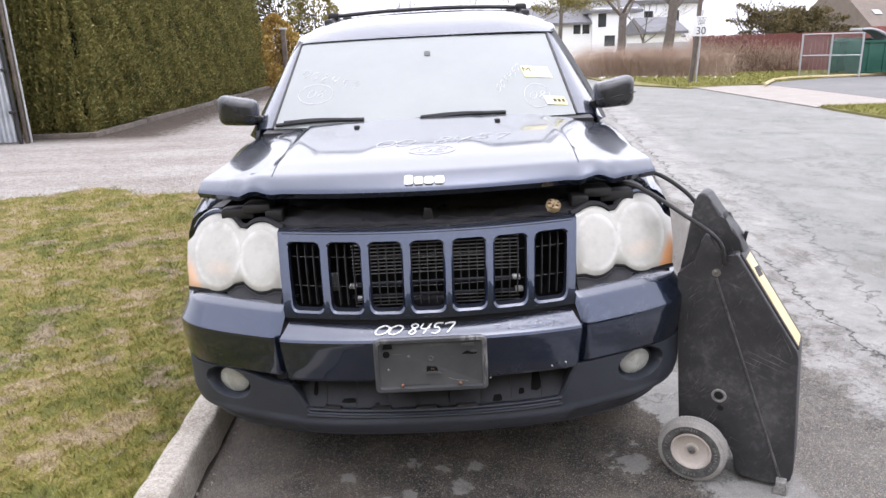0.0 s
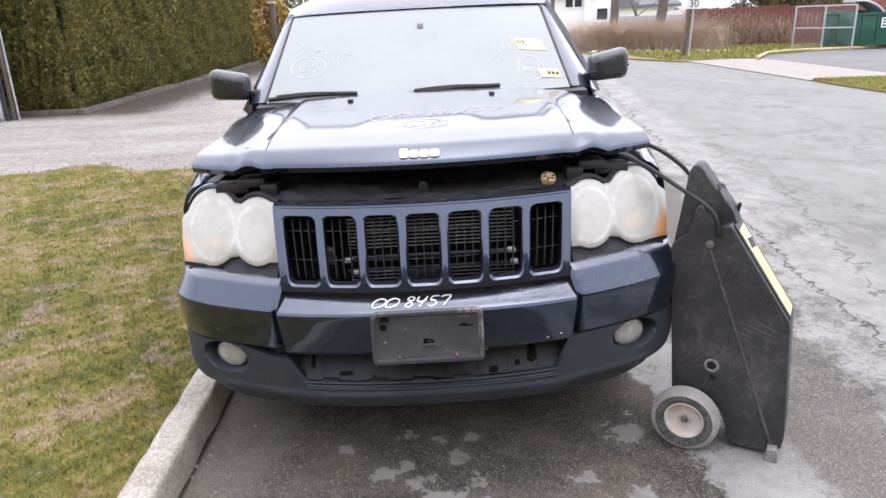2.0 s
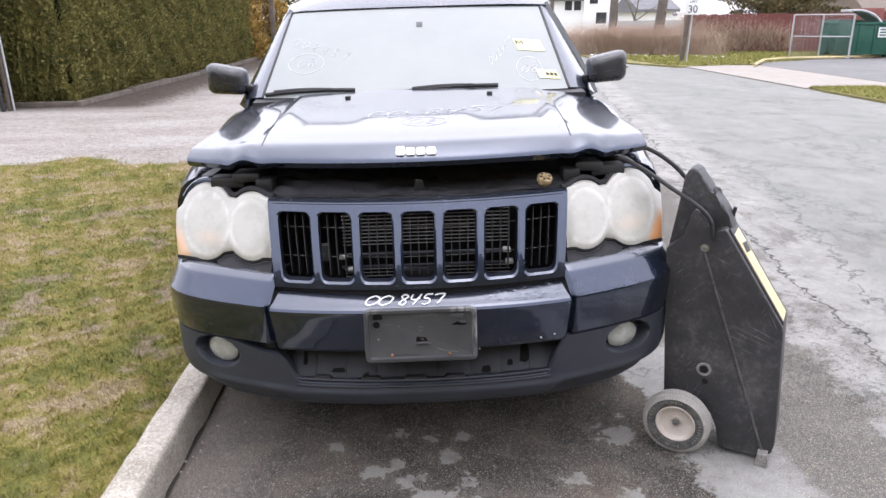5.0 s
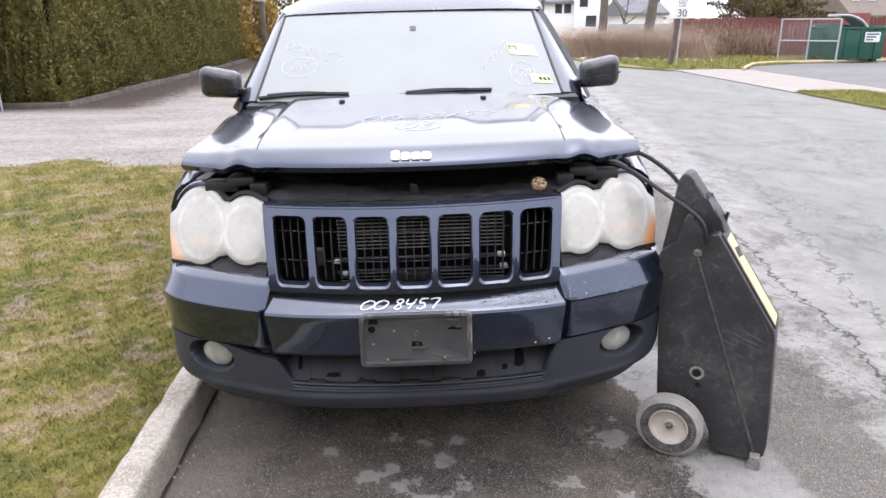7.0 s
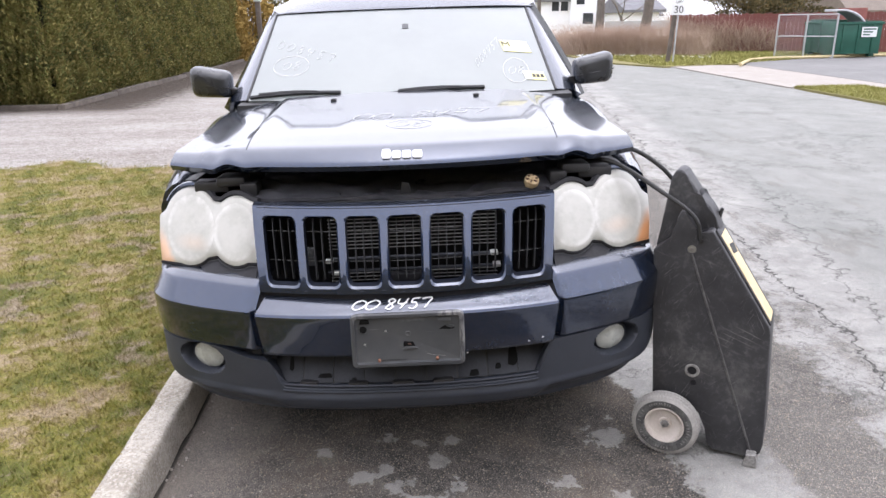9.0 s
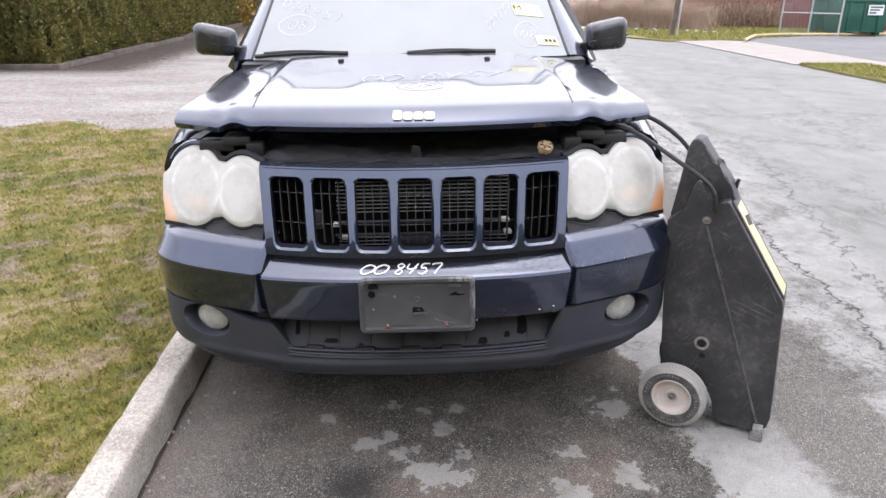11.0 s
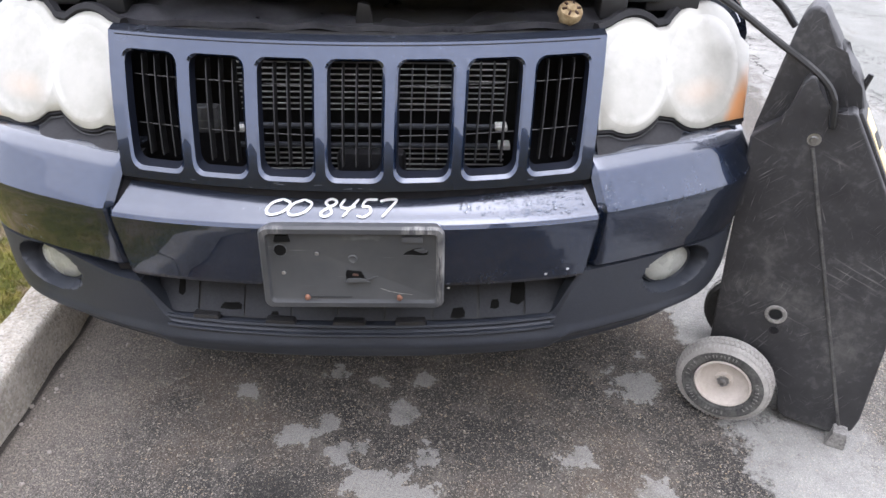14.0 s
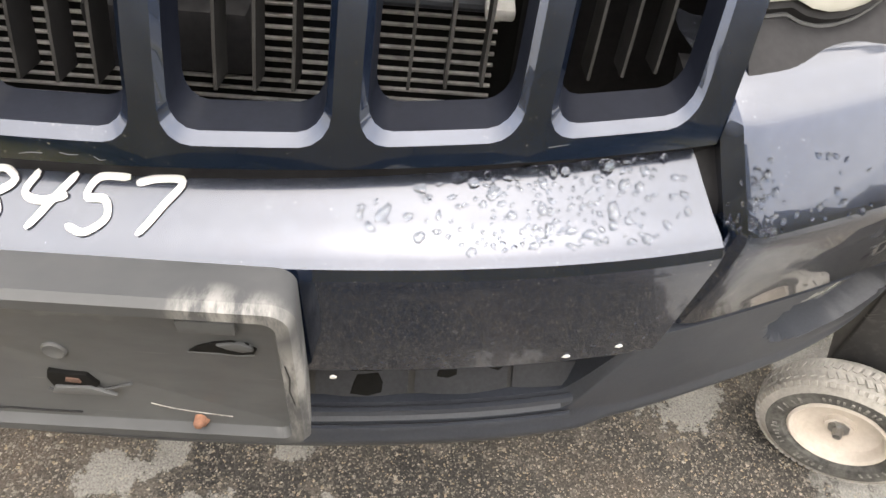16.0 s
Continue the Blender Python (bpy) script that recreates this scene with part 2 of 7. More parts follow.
    for bx, by, br in ((0.096, 0.19, 0.062), (-0.177, 0.105, 0.05), (-0.1, 0.14, 0.05), (-0.05, 0.062, 0.05), (-0.012, 0.07, 0.04), (0.019, -0.03, 0.085), (0.05, -0.085, 0.07), (0.155, 0.037, 0.058), (0.128, -0.075, 0.06), (0.15, 0.308, 0.045), (0.033, 0.305, 0.035), (-0.095, 0.34, 0.05), (0.485, -0.19, 0.12), (0.517, 0.037, 0.06), (0.69, -0.09, 0.09), (0.74, 0.3, 0.11), (-0.32, 0.27, 0.04)):
        dist = n.new("ShaderNodeVectorMath")
        dist.operation = "DISTANCE"
        l.new(geo.outputs["Position"], dist.inputs[0])
        dist.inputs[1].default_value = (bx, by, 0.0)
        one = maths(n, l, "SUBTRACT", 1.0, maths(n, l, "DIVIDE", dist.outputs["Value"], br))
        heap = one if heap is None else maths(n, l, "MAXIMUM", heap, one)
    heap = maths(n, l, "ADD", maths(n, l, "MULTIPLY", maths(n, l, "MAXIMUM", heap, -1.0), 0.5), maths(n, l, "ADD", off(wob2, 0.9), off(rag, 1.9)))
    crust = maths(n, l, "MULTIPLY", ramp(n, l, heap, [(0.16, 0.0), (0.22, 1.0)]), ramp(n, l, grit.outputs[0], [(0.36, 0.55), (0.5, 1.0)]))
    rust = maths(n, l, "MULTIPLY", ramp(n, l, heap, [(-0.0, 0.0), (0.06, 0.45), (0.16, 0.0)]), maths(n, l, "SUBTRACT", 1.0, right))
    col = mix(n, l, rust, col, (0.17, 0.15, 0.125))
    crust = maths(n, l, "MULTIPLY", maths(n, l, "MULTIPLY", crust, ramp(n, l, patch.outputs[0], [(0.38, 0.6), (0.52, 1.0)])), maths(n, l, "SUBTRACT", 1.0, right))
    col = mix(n, l, maths(n, l, "MULTIPLY", crust, 0.85), col, mix(n, l, 0.6, pale, (0.3, 0.29, 0.27)))
    oil = n.new("ShaderNodeVectorMath")
    oil.operation = "DISTANCE"
    l.new(geo.outputs["Position"], oil.inputs[0])
    oil.inputs[1].default_value = (-0.2, -0.12, 0.0)
    spill = ramp(n, l, maths(n, l, "ADD", oil.outputs["Value"], maths(n, l, "MULTIPLY", rag.outputs[0], 0.08)), [(0.08, 0.75), (0.17, 0.0)])
    col = mix(n, l, spill, col, (0.02, 0.02, 0.02))
    # cracks
    fine_crack = maths(n, l, "ADD", crack, maths(n, l, "MULTIPLY", w2, 0.3))
    slit = ramp(n, l, maths(n, l, "ABSOLUTE", fine_crack), [(0.004, 0.9), (0.014, 0.0)])
    second = maths(n, l, "ADD", line(2.35, 0.9, 2.95, 3.1), maths(n, l, "MULTIPLY", w2, 0.9))
    slit = maths(n, l, "MAXIMUM", slit, maths(n, l, "MULTIPLY", ramp(n, l, maths(n, l, "ABSOLUTE", second), [(0.003, 0.8), (0.011, 0.0)]), ramp(n, l, maths(n, l, "MULTIPLY", py, 0.1), [(0.4, 1.0), (0.5, 0.0)])))
    net = tex(n, l, "edge", 0.55)
    wv = n.new("ShaderNodeVectorMath")
    tc = n.new("ShaderNodeTexCoord")
    l.new(tc.outputs["Object"], wv.inputs[0])
    l.new(wob2.outputs["Color"], wv.inputs[1])
    l.new(wv.outputs[0], net.inputs["Vector"])
    lines = maths(n, l, "MULTIPLY", ramp(n, l, net.outputs["Distance"], [(0.003, 1.0), (0.01, 0.0)]), right)
    slit = maths(n, l, "MAXIMUM", slit, maths(n, l, "MULTIPLY", lines, 0.5))
    col = mix(n, l, slit, col, (0.035, 0.035, 0.032))
    l.new(col, p.inputs["Base Color"])
    p.inputs["Roughness"].default_value = 0.85
    h = maths(n, l, "SUBTRACT", maths(n, l, "ADD", maths(n, l, "MULTIPLY", grit.outputs[0], 0.5), maths(n, l, "ADD", maths(n, l, "MULTIPLY", sizes[1][0].outputs["Distance"], -0.8), maths(n, l, "MULTIPLY", sizes[2][0].outputs["Distance"], -0.6))), slit)
    bump(n, l, p, h, 0.6, 0.004)
    return m


def ground_mix(name, stops, scale, stone=None, relief=0.5, depth=0.006, fine=90.0):
    """Loose ground: broad tints by noise, grains by cells."""
    m, n, l, p = shader(name)
    big, mid = tex(n, l, "noise", scale, 6.0, 0.65), tex(n, l, "noise", scale * 9, 4.0)
    col = ramp(n, l, maths(n, l, "ADD", maths(n, l, "MULTIPLY", big.outputs[0], 0.65), maths(n, l, "MULTIPLY", mid.outputs[0], 0.35)), stops)
    g = tex(n, l, "voronoi", fine)
    if stone:
        c = n.new("ShaderNodeSeparateColor")
        l.new(g.outputs["Color"], c.inputs[0])
        col = mix(n, l, ramp(n, l, c.outputs[0], [(0.3, 0.0), (1.0, 0.6)]), col, stone)
        col = mix(n, l, ramp(n, l, c.outputs[1], [(0.6, 0.0), (1.0, 0.5)]), col, tuple(v * 0.35 for v in stone))
    l.new(col, p.inputs["Base Color"])
    p.inputs["Roughness"].default_value = 0.95
    bump(n, l, p, g.outputs["Distance"], relief, depth)
    return m


def leafy(name, a, b, c, clump=1.2, through_light=0.0):
    """Leaves or blades: tint by clump and by single leaf."""
    m, n, l, p = shader(name)
    geo = n.new("ShaderNodeNewGeometry")
    big = tex(n, l, "noise", clump, 4.0, 0.6)
    col = ramp(n, l, big.outputs[0], [(0.36, a), (0.62, b)])
    col = mix(n, l, ramp(n, l, geo.outputs["Random Per Island"], [(0.4, 0.0), (1.0, 0.75)]), col, c)
    l.new(col, p.inputs["Base Color"])
    p.inputs["Roughness"].default_value = 0.75
    p.inputs["Specular IOR Level"].default_value = 0.25
    return m


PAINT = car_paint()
ASPHALT = asphalt()
BLACK_PLASTIC = plain("black_trim_plastic", (0.018, 0.018, 0.019), (0.034, 0.034, 0.036), 0.5, scale=6, fine=400, relief=0.2, depth=0.0005)
GREY_PLASTIC = plain("weathered_bumper_plastic", (0.022, 0.026, 0.036), (0.04, 0.046, 0.059), 0.5, scale=5, fine=300, relief=0.2, depth=0.0006)
# inner slot walls only: the shade of the recess is put into this colour
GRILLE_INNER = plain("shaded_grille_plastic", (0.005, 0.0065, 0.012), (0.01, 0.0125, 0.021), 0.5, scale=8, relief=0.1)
LINER = plain("creased_bay_plastic", (0.04, 0.04, 0.047), (0.09, 0.09, 0.098), 0.35, scale=14, fine=90, relief=0.2)
INTAKE = plain("dark_intake_plastic", (0.026, 0.028, 0.034), (0.048, 0.051, 0.058), 0.5, scale=8, fine=200, relief=0.15, depth=0.0005)
FOOT = plain("scraped_grey_steel", (0.12, 0.115, 0.11), (0.36, 0.35, 0.33), 0.6, scale=40, fine=160, relief=0.3)


def bracket_plastic():
    """Grey plastic, scuffed pale in smears and fine scratches."""
    m, n, l, p = shader("scuffed_grey_plastic")
    big, fine = tex(n, l, "noise", 6.0, 4.0), tex(n, l, "noise", 70.0, 4.0)
    col = ramp(n, l, big.outputs[0], [(0.35, (0.056, 0.059, 0.063)), (0.65, (0.084, 0.087, 0.09))])
    smear = tex(n, l, "noise", 13.0, 6.0, 0.62, stretch=(0.5, 1.0, 1.4))
    col = mix(n, l, ramp(n, l, smear.outputs[0], [(0.57, 0.0), (0.7, 0.55)]), col, (0.26, 0.265, 0.265))
    hair = tex(n, l, "noise", 9.0, 3.0, 0.6, stretch=(0.6, 1.0, 16.0))
    col = mix(n, l, ramp(n, l, hair.outputs[0], [(0.66, 0.0), (0.71, 0.35)]), col, (0.28, 0.28, 0.28))
    l.new(col, p.inputs["Base Color"])
    l.new(ramp(n, l, smear.outputs[0], [(0.4, 0.42), (0.7, 0.65)]), p.inputs["Roughness"])
    bump(n, l, p, fine.outputs[0], 0.06, 0.0005)
    return m


BRACKET = bracket_plastic()


def worn_rim():
    """The bracket's rim: greyed plastic, rubbed nearly white at one upper corner and down that side."""
    m, n, l, p = shader("worn_pale_plastic_rim")
    big, fine = tex(n, l, "noise", 8.0, 4.0), tex(n, l, "noise", 70.0, 5.0, 0.7)
    col = ramp(n, l, big.outputs[0], [(0.35, (0.046, 0.049, 0.053)), (0.65, (0.07, 0.072, 0.076))])
    c = n.new("ShaderNodeTexCoord")
    scuff = tex(n, l, "noise", 26.0, 6.0, 0.7, stretch=(2.6, 0.8, 0.7))
    for spot, reach in (((0.118, -0.03, 0.672), 0.032), ((0.15, -0.03, 0.67), 0.026), ((0.172, -0.02, 0.6), 0.05), ((0.172, -0.02, 0.545), 0.04), ((-0.15, -0.03, 0.672), 0.03)):
        d = n.new("ShaderNodeVectorMath")
        d.operation = "DISTANCE"
        l.new(c.outputs["Object"], d.inputs[0])
        d.inputs[1].default_value = spot
        near = maths(n, l, "SUBTRACT", 1.0, maths(n, l, "DIVIDE", d.outputs["Value"], reach), True)
        mark = maths(n, l, "MULTIPLY", maths(n, l, "MULTIPLY", near, 1.8, True), ramp(n, l, scuff.outputs[0], [(0.42, 0.0), (0.62, 0.75)]))
        col = mix(n, l, mark, col, (0.3, 0.297, 0.288))
    l.new(col, p.inputs["Base Color"])
    p.inputs["Roughness"].default_value = 0.55
    bump(n, l, p, fine.outputs[0], 0.08, 0.0008)
    return m


BRACKET_WORN = worn_rim()
BAY_BLACK = plain("dusty_black_plastic", (0.014, 0.014, 0.016), (0.03, 0.03, 0.033), 0.55, scale=9, relief=0.1)
SLAT = plain("matt_black_slat", (0.008, 0.008, 0.009), (0.02, 0.02, 0.021), 0.5, scale=30, relief=0.1)
# near-black that paints in the missing light of holes, gaps and deep places
UNLIT_BLACK = plain("unlit_black_plastic", (0.002, 0.002, 0.002), (0.005, 0.005, 0.005), 0.8, scale=40, relief=0.2)
# BAY_BLACK made paler to lift the deep bay: light put into the colour
BAY_LIFTED = plain("lightened_bay_plastic", (0.035, 0.035, 0.036), (0.075, 0.074, 0.072), 0.5, scale=12, fine=90, relief=0.15)
MIRROR_SHELL = plain("satin_black_mirror_shell", (0.022, 0.024, 0.027), (0.04, 0.042, 0.046), 0.3, coat=0.35, scale=7, fine=200, relief=0.05, depth=0.0004)


def cart_plastic():
    """Black moulded plastic, dusty in clouds, scored by fine scratches every way."""
    m, n, l, p = shader("scuffed_black_polyethylene")
    big, fine = tex(n, l, "noise", 4.5, 5.0, 0.65), tex(n, l, "noise", 55.0, 4.0, 0.65)
    col = ramp(n, l, big.outputs[0], [(0.34, (0.022, 0.022, 0.025)), (0.55, (0.044, 0.044, 0.047)), (0.7, (0.08, 0.079, 0.078))])
    col = mix(n, l, ramp(n, l, maths(n, l, "MULTIPLY", big.outputs[0], fine.outputs[0]), [(0.27, 0.0), (0.42, 0.5)]), col, (0.14, 0.14, 0.139))
    for k, spin in enumerate((0.35, 1.1, -0.8, 2.0, -1.5)):
        c = n.new("ShaderNodeTexCoord")
        mp = n.new("ShaderNodeMapping")
        mp.vector_type = "TEXTURE"
        mp.inputs["Rotation"].default_value = (0.0, spin, -0.488)
        mp.inputs["Location"].default_value = (k * 3.1, k * 1.7, k * 2.3)
        mp.inputs["Scale"].default_value = (1 / (7.0 + 3 * k), 0.4, 1 / (170.0 + 60 * k))
        l.new(c.outputs["Object"], mp.inputs["Vector"])
        st = tex(n, l, "noise", 1.0, 1.5, 0.5, vec=mp.outputs[0])
        where = tex(n, l, "noise", 6.0 + 2 * k, 2.0)
        mask = maths(n, l, "MULTIPLY", ramp(n, l, st.outputs[0], [(0.64, 0.0), (0.74, 0.8)]), ramp(n, l, where.outputs[0], [(0.53, 0.0), (0.68, 0.9)]))
        col = mix(n, l, mask, col, (0.24, 0.238, 0.23))
    l.new(col, p.inputs["Base Color"])
    l.new(ramp(n, l, big.outputs[0], [(0.3, 0.38), (0.7, 0.62)]), p.inputs["Roughness"])
    bump(n, l, p, fine.outputs[0], 0.12, 0.001)
    return m


CART_BLACK = cart_plastic()
CART_RIDGE = plain("worn_black_ridge", (0.035, 0.035, 0.037), (0.15, 0.148, 0.142), 0.55, scale=22, fine=140, relief=0.2)
TYRE_WALL = plain("dusty_tyre_wall", (0.04, 0.04, 0.04), (0.17, 0.168, 0.16), 0.85, scale=26, fine=140, relief=0.3)
RUBBER = plain("dusty_rubber", (0.03, 0.03, 0.03), (0.075, 0.073, 0.07), 0.85, scale=14, relief=0.3)
TREAD = plain("worn_grey_tread", (0.3, 0.29, 0.27), (0.5, 0.48, 0.45), 0.9, scale=18, fine=160, relief=0.5, depth=0.002)
CREAM = plain("cream_painted_steel", (0.56, 0.5, 0.44), (0.72, 0.66, 0.6), 0.5, scale=12, relief=0.1)
STEEL = plain("dull_steel", (0.3, 0.3, 0.3), (0.55, 0.55, 0.54), 0.4, metal=1.0, scale=20, relief=0.1)
ALUMINIUM = plain("grey_aluminium_fins", (0.24, 0.24, 0.23), (0.48, 0.475, 0.46), 0.5, metal=0.1, scale=30, relief=0.2)
RUST = plain("rusty_screw", (0.15, 0.07, 0.046), (0.34, 0.17, 0.11), 0.8, scale=60, relief=0.3)
RUST_DARK = plain("dark_rust", (0.05, 0.03, 0.024), (0.12, 0.065, 0.045), 0.8, scale=80, relief=0.3)
TYRE_MARK = plain("dusty_raised_rubber", (0.12, 0.12, 0.115), (0.34, 0.33, 0.31), 0.85, scale=60, relief=0.2)
BRIGHT_METAL = plain("bright_zinc_fitting", (0.6, 0.6, 0.58), (0.8, 0.8, 0.78), 0.4, metal=0.2, scale=40, relief=0.1)
WHITE_PAINT = plain("white_marker_paint", (0.8, 0.8, 0.8), (0.92, 0.92, 0.92), 0.6, scale=40, relief=0.1)
BADGE = plain("bright_white_badge", (0.75, 0.76, 0.77), (0.85, 0.85, 0.86), 0.25, metal=0.2, coat=0.5, scale=30, relief=0)


def clouded_lens():
    """Yellowed lens plastic, with the faded orange reflector glowing dully through it."""
    m, n, l, p = shader("clouded_lens_plastic")
    big, fine = tex(n, l, "noise", 7.0, 3.0), tex(n, l, "noise", 45.0, 4.0)
    col = ramp(n, l, maths(n, l, "ADD", maths(n, l, "MULTIPLY", big.outputs[0], 0.7), maths(n, l, "MULTIPLY", fine.outputs[0], 0.3)), [(0.35, (0.33, 0.325, 0.285)), (0.65, (0.43, 0.422, 0.375))])
    c = n.new("ShaderNodeTexCoord")
    s = n.new("ShaderNodeSeparateXYZ")
    l.new(c.outputs["Object"], s.inputs[0])
    ax = maths(n, l, "DIVIDE", maths(n, l, "SUBTRACT", maths(n, l, "ABSOLUTE", s.outputs[0]), 0.725), 0.075)
    az = maths(n, l, "DIVIDE", maths(n, l, "SUBTRACT", s.outputs[2], 0.822), 0.032)
    d = maths(n, l, "SQRT", maths(n, l, "ADD", maths(n, l, "MULTIPLY", ax, ax), maths(n, l, "MULTIPLY", az, az)))
    d = maths(n, l, "ADD", d, maths(n, l, "MULTIPLY", maths(n, l, "SUBTRACT", big.outputs[0], 0.5), 1.2))
    col = mix(n, l, ramp(n, l, d, [(0.1, 0.35), (1.1, 0.0)]), col, (0.68, 0.45, 0.28))
    rings = None
    for ox, rx, rz in ((0.567, 0.08, 0.085), (0.738, 0.094, 0.1)):
        ex = maths(n, l, "DIVIDE", maths(n, l, "SUBTRACT", maths(n, l, "ABSOLUTE", s.outputs[0]), ox), rx)
        ez = maths(n, l, "DIVIDE", maths(n, l, "SUBTRACT", s.outputs[2], 0.862), rz)
        r = maths(n, l, "SQRT", maths(n, l, "ADD", maths(n, l, "MULTIPLY", ex, ex), maths(n, l, "MULTIPLY", ez, ez)))
        ring = ramp(n, l, r, [(0.55, 0.0), (0.8, 0.45), (0.93, 1.0), (1.0, 0.9), (1.1, 0.4)])
        rings = ring if rings is None else maths(n, l, "MAXIMUM", rings, ring)
    broken = tex(n, l, "noise", 11.0, 4.0, 0.65)
    rings = maths(n, l, "MULTIPLY", rings, ramp(n, l, broken.outputs[0], [(0.38, 0.3), (0.56, 1.0)]))
    col = mix(n, l, maths(n, l, "MULTIPLY", rings, 0.85), col, (0.6, 0.595, 0.56))
    # turn signal in the lower outer corner: orange on one side, bleached to peach on the other
    out = maths(n, l, "ADD", maths(n, l, "ABSOLUTE", s.outputs[0]), maths(n, l, "MULTIPLY", maths(n, l, "SUBTRACT", 0.81, s.outputs[2]), 0.55))
    out = maths(n, l, "ADD", out, maths(n, l, "MULTIPLY", maths(n, l, "SUBTRACT", fine.outputs[0], 0.5), 0.02))
    low = ramp(n, l, s.outputs[2], [(0.8, 1.0), (0.862, 0.0)])
    amber = ramp(n, l, s.outputs[0], [(0.0, (0.68, 0.42, 0.25)), (0.5, (0.66, 0.3, 0.12))])
    col = mix(n, l, maths(n, l, "MULTIPLY", ramp(n, l, out, [(0.815, 0.0), (0.842, 0.95)]), low), col, amber)
    l.new(col, p.inputs["Base Color"])
    p.inputs["Roughness"].default_value, p.inputs["Coat Weight"].default_value, p.inputs["Coat Roughness"].default_value = 0.35, 0.6, 0.08
    bump(n, l, p, maths(n, l, "ADD", rings, maths(n, l, "MULTIPLY", fine.outputs[0], 0.1)), 0.22, 0.0025)
    return m


LENS = clouded_lens()
FOG = plain("hazed_fog_lens", (0.32, 0.33, 0.3), (0.45, 0.46, 0.42), 0.25, coat=0.8, scale=20, relief=0.1)
YELLOW_CARD = plain("pale_yellow_card", (0.75, 0.68, 0.3), (0.82, 0.77, 0.45), 0.6, scale=9, relief=0)
LABEL_YELLOW = plain("faded_yellow_label", (0.72, 0.54, 0.26), (0.84, 0.72, 0.48), 0.5, scale=6, relief=0)
INK = plain("black_print", (0.012, 0.012, 0.012), (0.02, 0.02, 0.02), 0.5, scale=20, relief=0)
CAP_YELLOW = plain("aged_yellow_cap", (0.3, 0.2, 0.09), (0.62, 0.49, 0.3), 0.7, scale=70, relief=0.1)
CONCRETE = ground_mix("weathered_concrete", [(0.3, (0.25, 0.22, 0.19)), (0.7, (0.39, 0.355, 0.32))], 2.2, (0.4, 0.375, 0.345), 0.35, 0.003, 120)


def drive_gravel():
    """Pale crushed stone with wheel tracks, and brown litter gathered below the hedge."""
    m, n, l, p = shader("pale_gravel")
    geo = n.new("ShaderNodeNewGeometry")
    sep = n.new("ShaderNodeSeparateXYZ")
    l.new(geo.outputs["Position"], sep.inputs[0])
    big, mid = tex(n, l, "noise", 0.9, 6.0, 0.65, stretch=(0.5, 1.3, 1.0)), tex(n, l, "noise", 9.0, 5.0, 0.7)
    g = tex(n, l, "voronoi", 38.0)
    c = n.new("ShaderNodeSeparateColor")
    l.new(g.outputs["Color"], c.inputs[0])
    col = ramp(n, l, maths(n, l, "ADD", maths(n, l, "MULTIPLY", big.outputs[0], 0.6), maths(n, l, "MULTIPLY", mid.outputs[0], 0.4)), [(0.36, (0.19, 0.16, 0.135)), (0.48, (0.285, 0.255, 0.225)), (0.6, (0.38, 0.355, 0.33))])
    col = mix(n, l, ramp(n, l, c.outputs[0], [(0.35, 0.0), (1.0, 0.55)]), col, (0.44, 0.42, 0.4))
    col = mix(n, l, ramp(n, l, c.outputs[1], [(0.7, 0.0), (1.0, 0.5)]), col, (0.16, 0.14, 0.125))
    side = maths(n, l, "SUBTRACT", maths(n, l, "ADD", sep.outputs[0], 6.3), maths(n, l, "MULTIPLY", mid.outputs[0], 2.2))
    litter = maths(n, l, "MULTIPLY", ramp(n, l, side, [(0.15, 1.0), (0.75, 0.0)]), ramp(n, l, maths(n, l, "MULTIPLY", sep.outputs[1], 0.05), [(0.5, 0.0), (0.54, 1.0)]))
    col = mix(n, l, litter, col, mix(n, l, c.outputs[2], (0.04, 0.03, 0.022), (0.1, 0.075, 0.056)))
    l.new(col, p.inputs["Base Color"])
    p.inputs["Roughness"].default_value = 0.95
    bump(n, l, p, maths(n, l, "ADD", g.outputs["Distance"], maths(n, l, "MULTIPLY", mid.outputs[0], 2.5)), 1.0, 0.02)
    return m


GRAVEL = drive_gravel()
KERB = ground_mix("stained_kerb_concrete", [(0.34, (0.23, 0.2, 0.155)), (0.48, (0.37, 0.335, 0.28)), (0.62, (0.5, 0.465, 0.405))], 5.0, (0.58, 0.545, 0.49), 0.6, 0.004, 150)
FAR_GROUND = ground_mix("winter_ground", [(0.3, (0.1, 0.09, 0.05)), (0.7, (0.2, 0.18, 0.1))], 0.2, None, 0.5, 0.01, 20)
VERGE_SOIL = ground_mix("verge_thatch", [(0.3, (0.13, 0.115, 0.05)), (0.5, (0.19, 0.17, 0.06)), (0.7, (0.27, 0.23, 0.12))], 1.2, None, 0.5, 0.01, 40)
LOT = ground_mix("grey_lot_asphalt", [(0.3, (0.13, 0.128, 0.126)), (0.7, (0.21, 0.206, 0.2))], 0.5, None, 0.4, 0.004, 60)


